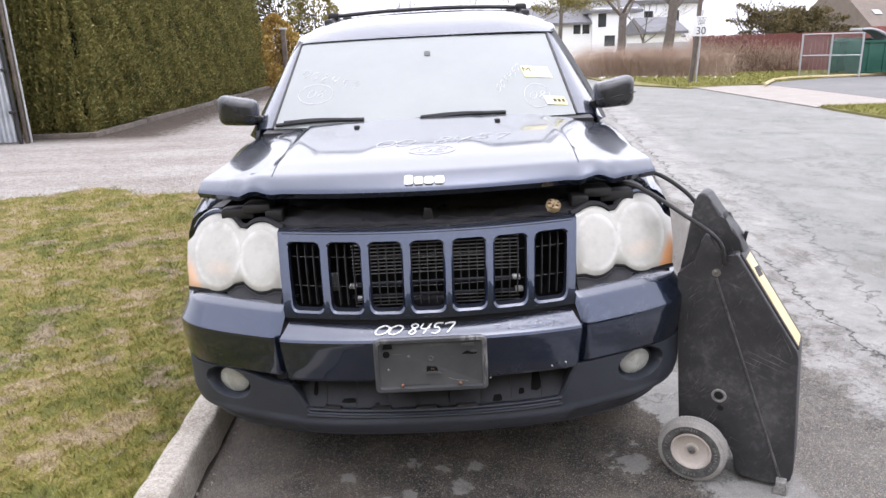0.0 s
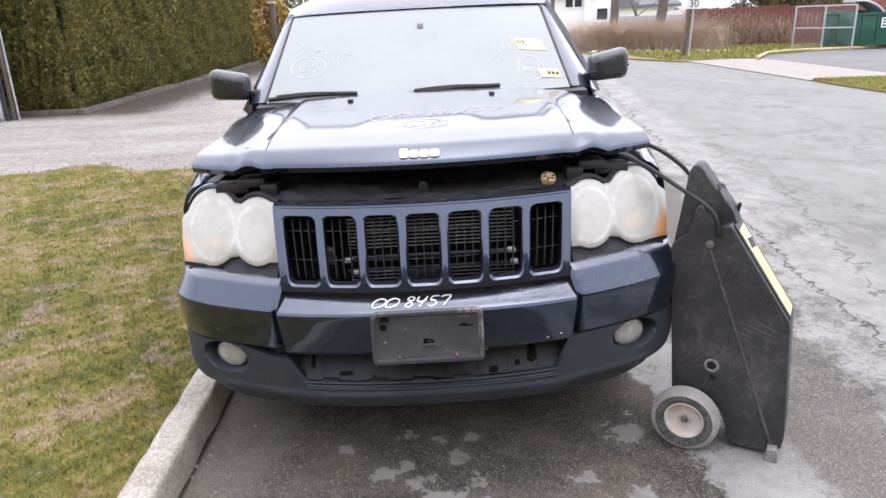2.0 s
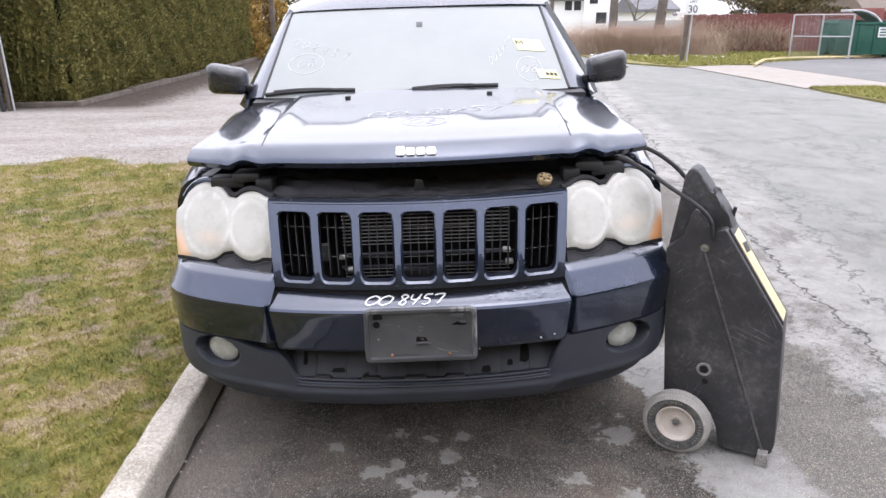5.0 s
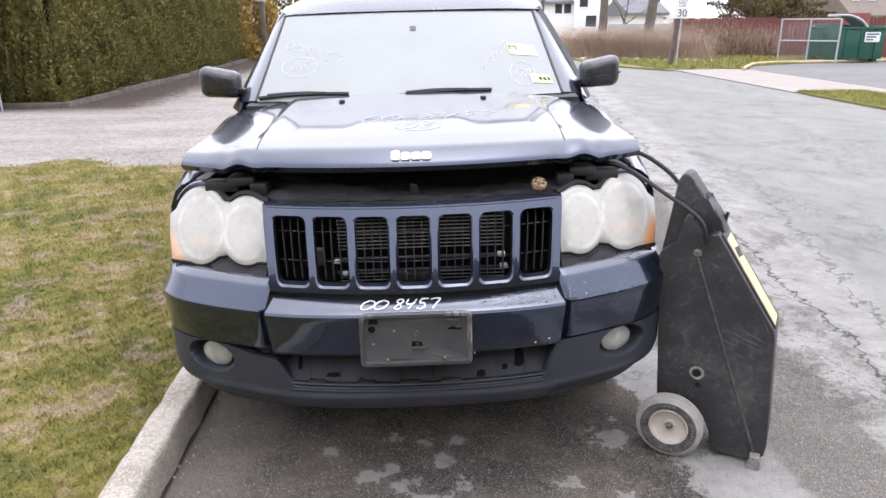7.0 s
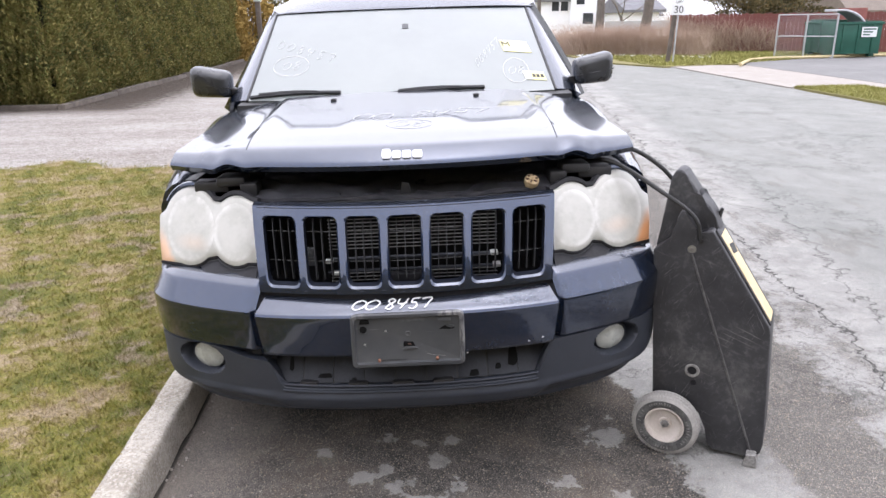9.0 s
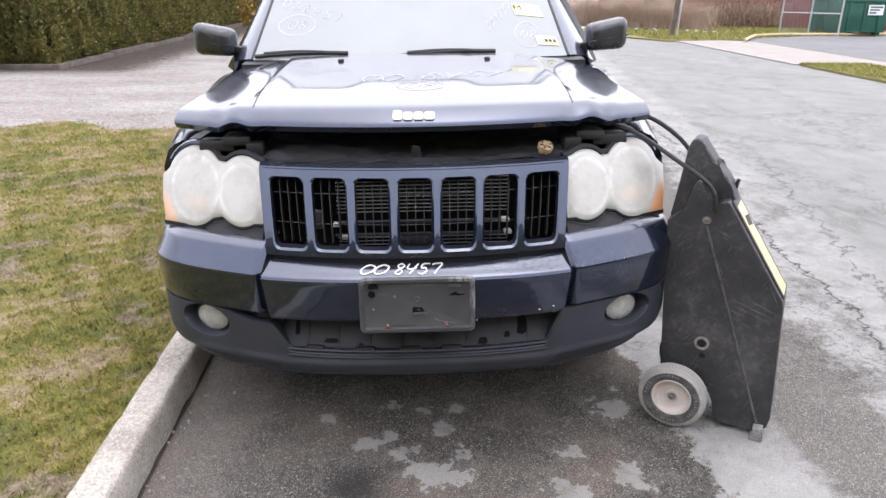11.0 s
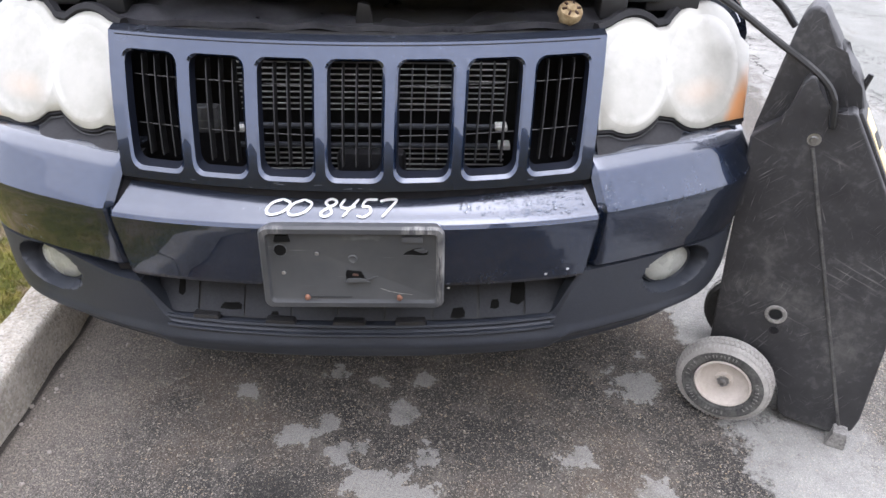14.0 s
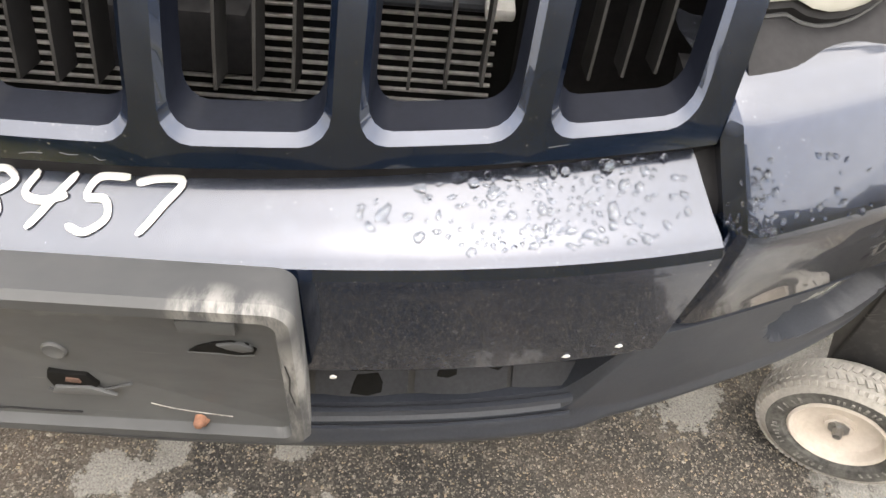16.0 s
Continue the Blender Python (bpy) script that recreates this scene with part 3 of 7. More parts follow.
def lawn_tint(name, blades_too=True):
    """Green in some patches, straw in others, browned off in small spots."""
    m, n, l, p = shader(name)
    geo = n.new("ShaderNodeNewGeometry")
    big, mid, spot = tex(n, l, "noise", 2.0, 4.0, 0.62), tex(n, l, "noise", 11.0, 6.0, 0.72), tex(n, l, "noise", 4.2, 6.0, 0.7)
    both = maths(n, l, "ADD", maths(n, l, "MULTIPLY", big.outputs[0], 0.5), maths(n, l, "MULTIPLY", mid.outputs[0], 0.5))
    col = ramp(n, l, both, [(0.42, (0.4, 0.315, 0.205)), (0.46, (0.32, 0.258, 0.112)), (0.495, (0.25, 0.222, 0.053)), (0.535, (0.185, 0.184, 0.036)), (0.58, (0.125, 0.139, 0.027))])
    col = mix(n, l, ramp(n, l, spot.outputs[0], [(0.56, 0.0), (0.62, 0.9)]), col, (0.34, 0.27, 0.2))
    if blades_too:
        col = mix(n, l, ramp(n, l, geo.outputs["Random Per Island"], [(0.6, 0.0), (1.0, 0.6)]), col, (0.36, 0.3, 0.155))
    else:
        clod = tex(n, l, "noise", 70.0, 5.0, 0.7)
        col = mix(n, l, ramp(n, l, clod.outputs[0], [(0.38, 0.7), (0.56, 0.1)]), col, (0.085, 0.068, 0.035))
        bump(n, l, p, clod.outputs[0], 0.8, 0.012)
    l.new(col, p.inputs["Base Color"])
    p.inputs["Roughness"].default_value, p.inputs["Specular IOR Level"].default_value = 0.8, 0.2
    return m


GRASS, SOIL = lawn_tint("patchy_winter_grass"), lawn_tint("lawn_thatch", False)
GRASS_GREEN = leafy("verge_grass", (0.2, 0.2, 0.05), (0.25, 0.25, 0.065), (0.36, 0.32, 0.13), 0.8)
HEDGE = leafy("arborvitae_leaf", (0.085, 0.098, 0.03), (0.19, 0.188, 0.055), (0.36, 0.285, 0.105), 2.6)
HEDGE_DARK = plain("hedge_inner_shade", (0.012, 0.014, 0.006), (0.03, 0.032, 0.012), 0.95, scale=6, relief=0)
GOLD_LEAF = leafy("golden_brown_leaf", (0.3, 0.2, 0.055), (0.38, 0.27, 0.08), (0.44, 0.3, 0.1), 0.8)
PINE_LEAF = leafy("olive_pine_needle", (0.15, 0.14, 0.045), (0.24, 0.21, 0.07), (0.3, 0.24, 0.09), 0.8)
DARK_LEAF = leafy("dark_evergreen_leaf", (0.05, 0.052, 0.022), (0.09, 0.085, 0.036), (0.2, 0.155, 0.07), 0.7)
LITTER = leafy("dry_leaf_scrap", (0.1, 0.06, 0.045), (0.2, 0.12, 0.08), (0.32, 0.22, 0.16), 30.0)
BRUSH = leafy("dry_brush_stem", (0.3, 0.205, 0.15), (0.45, 0.34, 0.26), (0.58, 0.48, 0.4), 0.4)
BARK = plain("grey_brown_bark", (0.1, 0.085, 0.07), (0.2, 0.175, 0.15), 0.9, scale=5, fine=30, relief=0.6, depth=0.02)
MAROON = plain("maroon_fence_boards", (0.13, 0.04, 0.035), (0.2, 0.07, 0.06), 0.8, scale=2, fine=20, relief=0.3)
GALV = plain("galvanised_pipe", (0.4, 0.41, 0.42), (0.55, 0.56, 0.57), 0.5, metal=0.5, scale=6, relief=0.1)
SHEET_METAL = plain("weathered_corrugated_metal", (0.36, 0.39, 0.43), (0.62, 0.65, 0.68), 0.4, metal=0.25, scale=3, relief=0.1)
GREEN_STEEL = plain("green_painted_steel", (0.01, 0.072, 0.048), (0.02, 0.11, 0.075), 0.5, scale=3, relief=0.1)
RED_STEEL = plain("rust_red_inside", (0.18, 0.06, 0.05), (0.28, 0.1, 0.08), 0.8, scale=4, relief=0.2)
WOOD = plain("grey_brown_timber", (0.085, 0.07, 0.058), (0.17, 0.14, 0.118), 0.9, scale=4, fine=40, relief=0.5, depth=0.006)
# darker than WOOD: the shade under the hedge is put into this timber's colour
EDGING = plain("darkened_edging_timber", (0.06, 0.049, 0.04), (0.17, 0.143, 0.12), 0.9, scale=5, fine=50, relief=0.5, depth=0.006)
JUNIPER_LEAF = leafy("olive_brown_juniper", (0.055, 0.062, 0.03), (0.13, 0.11, 0.05), (0.27, 0.19, 0.085), 0.9)
SIDING = plain("white_siding", (0.9, 0.91, 0.92), (0.94, 0.94, 0.94), 0.6, scale=1.5, relief=0.05)
ROOF_GREY = plain("grey_shingles", (0.13, 0.13, 0.14), (0.22, 0.22, 0.23), 0.9, scale=3, relief=0.4, depth=0.01)
ROOF_BROWN = plain("brown_shingles", (0.15, 0.122, 0.1), (0.22, 0.185, 0.155), 0.9, scale=2, relief=0.4, depth=0.01)
WINDOW_DARK = plain("dark_window_glass", (0.03, 0.035, 0.04), (0.06, 0.065, 0.07), 0.08, coat=0.5, scale=1, relief=0)
SIGN_WHITE = plain("white_sign_sheet", (0.76, 0.77, 0.78), (0.84, 0.84, 0.84), 0.45, scale=6, relief=0)
YELLOW_LINE = plain("worn_yellow_kerb_paint", (0.46, 0.37, 0.19), (0.6, 0.5, 0.3), 0.8, scale=3, relief=0.2)
BLACK_RUBBER = plain("black_cable_rubber", (0.01, 0.01, 0.01), (0.022, 0.022, 0.022), 0.45, scale=30, relief=0.1)


def fogged_glass():
    """Windscreen glass misted over on the inside."""
    m, n, l, p = shader("fogged_glass")
    mist = tex(n, l, "noise", 2.2, 4.0)
    l.new(ramp(n, l, mist.outputs[0], [(0.3, (0.215, 0.24, 0.232)), (0.7, (0.26, 0.285, 0.274))]), p.inputs["Base Color"])
    p.inputs["Roughness"].default_value, p.inputs["Transmission Weight"].default_value = 0.35, 0.15
    p.inputs["Coat Weight"].default_value, p.inputs["Coat Roughness"].default_value = 1.0, 0.03
    return m


def tinted_glass():
    m, n, l, p = shader("tinted_side_glass")
    p.inputs["Base Color"].default_value = (0.02, 0.025, 0.025, 1)
    p.inputs["Roughness"].default_value, p.inputs["Coat Weight"].default_value = 0.06, 1.0
    return m


def water():
    m, n, l, p = shader("rain_water")
    p.inputs["Base Color"].default_value = (0.9, 0.93, 0.95, 1)
    p.inputs["Roughness"].default_value, p.inputs["IOR"].default_value, p.inputs["Transmission Weight"].default_value = 0.02, 1.33, 1.0
    return m


for dull in (UNLIT_BLACK, BAY_BLACK, ASPHALT, GRILLE_INNER, SLAT, INTAKE):
    dull.node_tree.nodes["Principled BSDF"].inputs["Specular IOR Level"].default_value = 0.2
SLAT.node_tree.nodes["Principled BSDF"].inputs["Specular IOR Level"].default_value = 0.3
WINDSCREEN, SIDE_GLASS, WATER = fogged_glass(), tinted_glass(), water()


# ---- mesh helpers ----
def finish(bm, name, material, parent=None, label="", angle=35.0):
    """Link a bmesh as one mesh object."""
    bmesh.ops.recalc_face_normals(bm, faces=bm.faces)
    me = bpy.data.meshes.new(name)
    bm.to_mesh(me)
    bm.free()
    me.polygons.foreach_set("use_smooth", [True] * len(me.polygons))
    me.set_sharp_from_angle(angle=radians(angle))
    me.materials.append(material)
    ob = new(name, me)
    ob.parent = parent
    if label:
        ob["label"] = label
    return ob


def part(name, bm, material, parent, label="", angle=35.0):
    return finish(bm, name, material, parent, label, angle)


def thing(name, label, category, m=None, group="", kind=""):
    ob = new(name)
    ob.empty_display_size = 0.1
    if m is not None:
        ob.matrix_world = m
    return tagged(ob, label, category, group, kind)


def raw(name, verts, faces, material, parent=None, smooth=False):
    me = bpy.data.meshes.new(name)
    me.from_pydata(verts, [], faces)
    me.materials.append(material)
    if smooth:
        me.polygons.foreach_set("use_smooth", [True] * len(me.polygons))
    ob = new(name, me)
    ob.parent = parent
    return ob


def box(x0, x1, y0, y1, z0, z1, bevel=0.0, bm=None, seg=2):
    b = bmesh.new()
    r = bmesh.ops.create_cube(b, size=1.0, matrix=Matrix.Translation(((x0 + x1) / 2, (y0 + y1) / 2, (z0 + z1) / 2)) @ Matrix.Diagonal((x1 - x0, y1 - y0, z1 - z0, 1)))
    if bevel:
        bmesh.ops.bevel(b, geom=list(b.edges), offset=bevel, segments=seg, profile=0.5, affect="EDGES")
    return joined(bm, b)


def joined(bm, b):
    if bm is None:
        return b
    tmp = bpy.data.meshes.new("tmp")
    b.to_mesh(tmp)
    b.free()
    bm.from_mesh(tmp)
    bpy.data.meshes.remove(tmp)
    return bm


def sheet(fn, nu, nv, back, bm=None):
    """A closed shell: fn(u, v) is its outer face, back(p, u, v) the inner one."""
    b = bm or bmesh.new()
    outer = [[Vector(fn(i / nu, j / nv)) for j in range(nv + 1)] for i in range(nu + 1)]
    a = [[b.verts.new(q) for q in row] for row in outer]
    c = [[b.verts.new(back(outer[i][j], i / nu, j / nv)) for j in range(nv + 1)] for i in range(nu + 1)]
    for i in range(nu):
        for j in range(nv):
            b.faces.new((a[i][j], a[i + 1][j], a[i + 1][j + 1], a[i][j + 1]))
            b.faces.new((c[i][j], c[i][j + 1], c[i + 1][j + 1], c[i + 1][j]))
    for i in range(nu):
        b.faces.new((a[i][0], c[i][0], c[i + 1][0], a[i + 1][0]))
        b.faces.new((a[i][nv], a[i + 1][nv], c[i + 1][nv], c[i][nv]))
    for j in range(nv):
        b.faces.new((a[0][j], a[0][j + 1], c[0][j + 1], c[0][j]))
        b.faces.new((a[nu][j], c[nu][j], c[nu][j + 1], a[nu][j + 1]))
    return b


def prism(points, near, far, place, bevel=0.0, bm=None, seg=2):
    """An outline of (a, b) pairs, drawn from depth near to far; place(a, b, d) gives the point."""
    b = bmesh.new()
    v0 = [b.verts.new(place(p, q, near)) for p, q in points]
    v1 = [b.verts.new(place(p, q, far)) for p, q in points]
    k = len(points)
    b.faces.new(v0)
    b.faces.new(v1[::-1])
    for i in range(k):
        b.faces.new((v0[i], v1[i], v1[(i + 1) % k], v0[(i + 1) % k]))
    if bevel:
        bmesh.ops.bevel(b, geom=list(b.edges), offset=bevel, segments=seg, profile=0.5, affect="EDGES", clamp_overlap=True)
    return joined(bm, b)


def tube(points, radius, sides=8, bm=None, taper=None):
    """A round bar along points; taper: the radius at its end."""
    b = bm or bmesh.new()
    pts = [Vector(p) for p in points]
    rings = []
    for i, p in enumerate(pts):
        d = (pts[min(i + 1, len(pts) - 1)] - pts[max(i - 1, 0)]).normalized()
        side = d.cross((0, 0, 1) if abs(d.z) < 0.9 else (1, 0, 0)).normalized()
        up = side.cross(d)
        r = radius if taper is None else radius + (taper - radius) * i / (len(pts) - 1)
        rings.append([b.verts.new(p + r * (math.cos(a) * side + math.sin(a) * up)) for a in (2 * math.pi * k / sides for k in range(sides))])
    for r0, r1 in zip(rings, rings[1:]):
        for k in range(sides):
            b.faces.new((r0[k], r0[(k + 1) % sides], r1[(k + 1) % sides], r1[k]))
    b.faces.new(rings[0][::-1])
    b.faces.new(rings[-1])
    return b


def spline(points, n=6):
    """A smooth run of points through the given ones."""
    pts = [Vector(p) for p in points]
    pts = [2 * pts[0] - pts[1]] + pts + [2 * pts[-1] - pts[-2]]
    out = []
    for a, b, c, d in zip(pts, pts[1:], pts[2:], pts[3:]):
        for k in range(n):
            t = k / n
            out.append(0.5 * (2 * b + (c - a) * t + (2 * a - 5 * b + 4 * c - d) * t * t + (3 * b - a - 3 * c + d) * t ** 3))
    return out + [pts[-2]]


def lathe(profile, frame_m, n=32, bm=None):
    """Turn (radius, height) pairs about the z axis of frame_m."""
    b = bm or bmesh.new()
    rings = []
    for r, h in profile:
        if r < 1e-6:
            rings.append([b.verts.new(frame_m @ Vector((0, 0, h)))])
        else:
            rings.append([b.verts.new(frame_m @ Vector((r * math.cos(2 * math.pi * k / n), r * math.sin(2 * math.pi * k / n), h))) for k in range(n)])
    for r0, r1 in zip(rings, rings[1:]):
        for k in range(n):
            q = [r0[k % len(r0)], r0[(k + 1) % len(r0)], r1[(k + 1) % len(r1)], r1[k % len(r1)]]
            q = list(dict.fromkeys(q))
            if len(q) > 2:
                b.faces.new(q)
    return b


def facing(origin, normal, up=(0, 0, 1)):
    """A frame at origin whose z axis is normal."""
    z = Vector(normal).normalized()
    x = Vector(up).cross(z).normalized()
    y = z.cross(x)
    return Matrix.Translation(origin) @ Matrix((x, y, z)).transposed().to_4x4()


def smooth(a, b, x):
    t = min(1.0, max(0.0, (x - a) / (b - a)))
    return t * t * (3 - 2 * t)


def strokes(lines, width, thick, place, bm=None):
    """Hand-drawn lines of (a, b) pairs as raised ribbons on a surface; place(a, b, h) gives the point h above it."""
    b = bm or bmesh.new()
    for line_pts in lines:
        pts = [Vector((p[0], p[1], 0)) for p in spline([(p[0], p[1], 0) for p in line_pts], 6)]
        rows = []
        for i, p in enumerate(pts):
            d = (pts[min(i + 1, len(pts) - 1)] - pts[max(i - 1, 0)]).normalized()
            s = Vector((-d.y, d.x, 0)) * width / 2 * (1.0 if 0 < i < len(pts) - 1 else 0.55)
            rows.append([b.verts.new(place(q.x, q.y, h)) for q, h in ((p - s, 0.0), (p - 0.6 * s, thick), (p + 0.6 * s, thick), (p + s, 0.0))])
        for r0, r1 in zip(rows, rows[1:]):
            for k in range(3):
                b.faces.new((r0[k], r0[k + 1], r1[k + 1], r1[k]))
    return b


# strokes of the handwritten figures in a unit box
DIGITS = {
    "0": [[(0.5, 1.0), (0.12, 0.75), (0.05, 0.3), (0.35, 0.02), (0.8, 0.25), (0.92, 0.75), (0.5, 1.0)]],
    "8": [[(0.85, 0.85), (0.5, 1.0), (0.22, 0.8), (0.5, 0.55), (0.72, 0.25), (0.42, 0.0), (0.12, 0.2), (0.4, 0.5), (0.75, 0.7), (0.85, 0.88)]],
    "4": [[(0.18, 1.0), (0.05, 0.62), (0.4, 0.5), (0.9, 0.62)], [(0.95, 1.0), (0.62, 0.5), (0.35, 0.0)]],
    "5": [[(0.95, 0.98), (0.35, 0.95), (0.22, 0.62), (0.6, 0.58), (0.75, 0.28), (0.45, 0.0), (0.05, 0.1)]],
    "7": [[(0.05, 0.88), (0.45, 0.98), (0.95, 0.95), (0.7, 0.5), (0.42, 0.0)]],
}


def written(text, height, place, width, gaps=0.9, slant=0.25, thick=0.0015, wide=0.75):
    """Handwritten figures; place(a, b, h), a along the line from 0, b up from 0, in metres."""
    b, a = bmesh.new(), 0.0
    for ch in text:
        if ch != " ":
            strokes([[((p + slant * q) * height * wide + a, q * height) for p, q in ln] for ln in DIGITS[ch]], width, thick, place, b)
        a += height * gaps * (0.35 if ch == " " else 1.0)
    return b


def lettering(text, size, place, name, material, parent, label="", thick=0.001):
    """Printed characters in the built-in font, laid on a surface by place(a, b, h), centred on 0."""
    cu = bpy.data.curves.new("lettering", "FONT")
    cu.body, cu.size, cu.extrude, cu.align_x, cu.align_y, cu.resolution_u = text, size, thick, "CENTER", "CENTER", 3
    tmp = new("lettering", cu)
    me = bpy.data.meshes.new_from_object(tmp.evaluated_get(bpy.context.evaluated_depsgraph_get()))
    bpy.data.objects.remove(tmp)
    for v in me.vertices:
        v.co = place(v.co.x, v.co.y, v.co.z + thick)
    me.materials.clear()
    me.materials.append(material)
    ob = new(name, me)
    ob.parent = parent
    if label:
        ob["label"] = label
    return ob


# ---- the ground ----
def slab(name, x0, x1, y0, y1, z0, z1, material, label, category, cuts=(1, 1), bevel=0.0):
    return tagged(finish(box(x0, x1, y0, y1, z0, z1, bevel), name, material), label, category, kind="structure")


ground = tagged(finish(box(-400, 400, -300, 500, -0.6, -0.06), "ground", FAR_GROUND), "dull winter ground with short dry grass", "ground", kind="structure")
road = slab("road", -0.885, 8.6, -40, 160, -0.3, 0.0, ASPHALT, "worn grey asphalt road with cracks and pale patches", "road")


def wavy_edge_slab(name, points, z0, z1, material, label, category):
    """Flat ground with a drawn outline."""
    bm = prism(points, z0, z1, lambda a, b, d: Vector((a, b, d)))
    return tagged(finish(bm, name, material, angle=30), label, category, kind="structure")


def lawn_end(x):
    """Where the lawn gives way to the gravel: a tongue of grass, then the drivers' short cut."""
    return 5.2 + 0.42 * np.exp(-((x + 3.65) / 0.5) ** 2) + 0.95 * np.clip((-4.6 - x) / 0.9, 0, 1) + 0.05 * np.sin(5.1 * x + 1) + 0.04 * np.sin(13 * x)


lawn_rim = [(-1.0 - 0.1 * k, float(lawn_end(-1.0 - 0.1 * k)) + 0.05 * math.sin(17 * k)) for k in range(131)]
lawn = wavy_edge_slab("lawn", [(-1.0, -30)] + lawn_rim + [(-14.0, -30)], -0.3, 0.115, SOIL, "patchy yellow-green winter lawn behind the kerb", "lawn")
gravel = wavy_edge_slab("gravel_drive", [(-30, 4.7), (-0.89, 4.7), (-0.89, 60), (-30, 60)], -0.3, 0.085, GRAVEL, "pale gravel drive beside the hedge", "driveway")
# kerb stones with joints
kerb = thing("kerb", "weathered concrete kerb between lawn and road", "kerb", kind="structure")
wavy_edge_slab("verge", [(8.62, -40), (10.2, -40), (10.2, 12.6), (9.7, 13.4), (8.7, 13.2), (8.62, 12.5)], -0.3, 0.045, VERGE_SOIL, "grass strip beside the road", "verge")
apron = wavy_edge_slab("driveway_apron", [(8.62, 13.22), (9.72, 13.42), (10.25, 12.6), (11.0, 12.6), (11.0, 20.2), (8.8, 20.9), (8.2, 20.9), (8.62, 20)], -0.3, 0.03, CONCRETE, "pale concrete driveway apron", "driveway")
lot = wavy_edge_slab("parking_lot", [(11.01, -40), (60, -40), (60, 26.5), (18.5, 24.0), (13.4, 23.3), (11.6, 21.5), (11.01, 20.2)], -0.3, 0.035, LOT, "grey asphalt parking lot", "parking lot")
wavy_edge_slab("pavement", [(10.21, -40), (11.0, -40), (11.0, 12.59), (10.21, 12.59)], -0.3, 0.04, CONCRETE, "narrow concrete pavement", "pavement")
bank = wavy_edge_slab("grass_bank", [(8.62, 20.95), (11.5, 21.6), (13.3, 23.5), (18.4, 24.2), (40, 27), (40, 60), (7.6, 60), (7.2, 24)], -0.3, 0.05, VERGE_SOIL, "grass bank behind the lot", "verge")
ykerb = finish(tube([(10.9, 20.35, 0.1), (11.6, 21.5, 0.1), (12.4, 22.7, 0.1), (13.4, 23.35, 0.1), (18.5, 24.05, 0.1), (24, 25, 0.1)], 0.055, 6), "lot_kerb", YELLOW_LINE)
tagged(ykerb, "worn yellow painted kerb round the lot", "kerb", kind="structure")


def blades(name, count, region, height, width, material, label, seed, z=0.115, lean=0.9):
    """Short grass as single blades, strewn by region(rng, n), which gives x and y."""
    rng = np.random.default_rng(seed)
    x, y = region(rng, count)
    n = len(x)
    a = rng.uniform(0, 2 * math.pi, n)
    h = height * rng.uniform(0.5, 1.3, n)
    dx, dy = np.cos(a) * width / 2, np.sin(a) * width / 2
    ox, oy = rng.normal(0, lean, n) * h, rng.normal(0, lean, n) * h
    v = np.empty((n, 3, 3))
    v[:, 0] = np.stack([x - dx, y - dy, np.full(n, z - 0.005)], 1)
    v[:, 1] = np.stack([x + dx, y + dy, np.full(n, z - 0.005)], 1)
    v[:, 2] = np.stack([x + ox, y + oy, z + h], 1)
    f = np.arange(n * 3).reshape(n, 3)
    return tagged(raw(name, v.reshape(-1, 3).tolist(), f.tolist(), material), label, "grass", kind="stuff")


def lawn_region(rng, n):
    # denser near the kerb, clumped
    x = -0.95 - (rng.random(n) ** 1.6) * 5.05
    y = -1.5 + rng.random(n) * 7.9
    edge = lawn_end(x) - 0.03 + rng.normal(0, 0.1, n) + 0.08 * np.sin(x * 23) * np.sin(x * 41)
    keep = (y < edge) & (x < -1.0 + rng.normal(0.008, 0.022, n))
    tuft = sum(np.sin(a * x + b * y + c) for a, b, c in ((31, 17, 0.3), (-23, 37, 1.9), (61, -43, 4.1), (47, 71, 2.2), (-83, 59, 0.8)))
    keep &= rng.random(n) < np.clip(0.55 + 0.25 * tuft, 0.25, 1.0)
    return x[keep], y[keep]


blades("lawn_grass", 520000, lawn_region, 0.02, 0.005, GRASS, "short patchy green and straw-yellow grass", 3)
blades("verge_grass", 16000, lambda r, n: (r.uniform(8.65, 10.2, n), r.uniform(6, 13.2, n)), 0.045, 0.02, GRASS_GREEN, "short green grass on the verge", 4, 0.045)


def bank_region(rng, n):
    x, y = rng.uniform(7.4, 17.5, n), rng.uniform(21, 30, n)
    keep = (y > 21.2 + np.maximum(0, x - 10.5) * 0.55) & (y < 33 - 0.35 * x + rng.normal(0, 0.6, n) + 2.5) & (x > 8.5 - (y - 21) * 0.1)
    return x[keep], y[keep]


blades("bank_grass", 30000, bank_region, 0.08, 0.035, GRASS_GREEN, "green grass bank below the fence", 5, 0.05)

# ---- the car, in its own frame: x to its left side as seen from the front, y to its rear, z up ----
CAR = Matrix.Translation((0.0155, 0, 0)) @ Euler((0, radians(-1.1), 0)).to_matrix().to_4x4() @ Euler((0, 0, radians(-1.0))).to_matrix().to_4x4()
car = thing("car", "dark navy SUV with clouded headlights and ajar bonnet beside the kerb", "car", CAR)


def plan(x):
    """How far the front of the car bows back at x."""
    return 0.02 + 0.145 * x * x + 0.33 * x ** 4 + 0.15 * x ** 8


def grille_y(x, z):
    t = z - 0.70
    return 0.063 + 0.30 * x * x + 0.36 * t + 0.912 * t * t


def lamp_y(x, z):
    x = abs(x)
    return 0.18 + 0.446 * (x - 0.48) + 0.5 * max(0.0, x - 0.75) ** 2 + 0.65 * (z - 0.75)


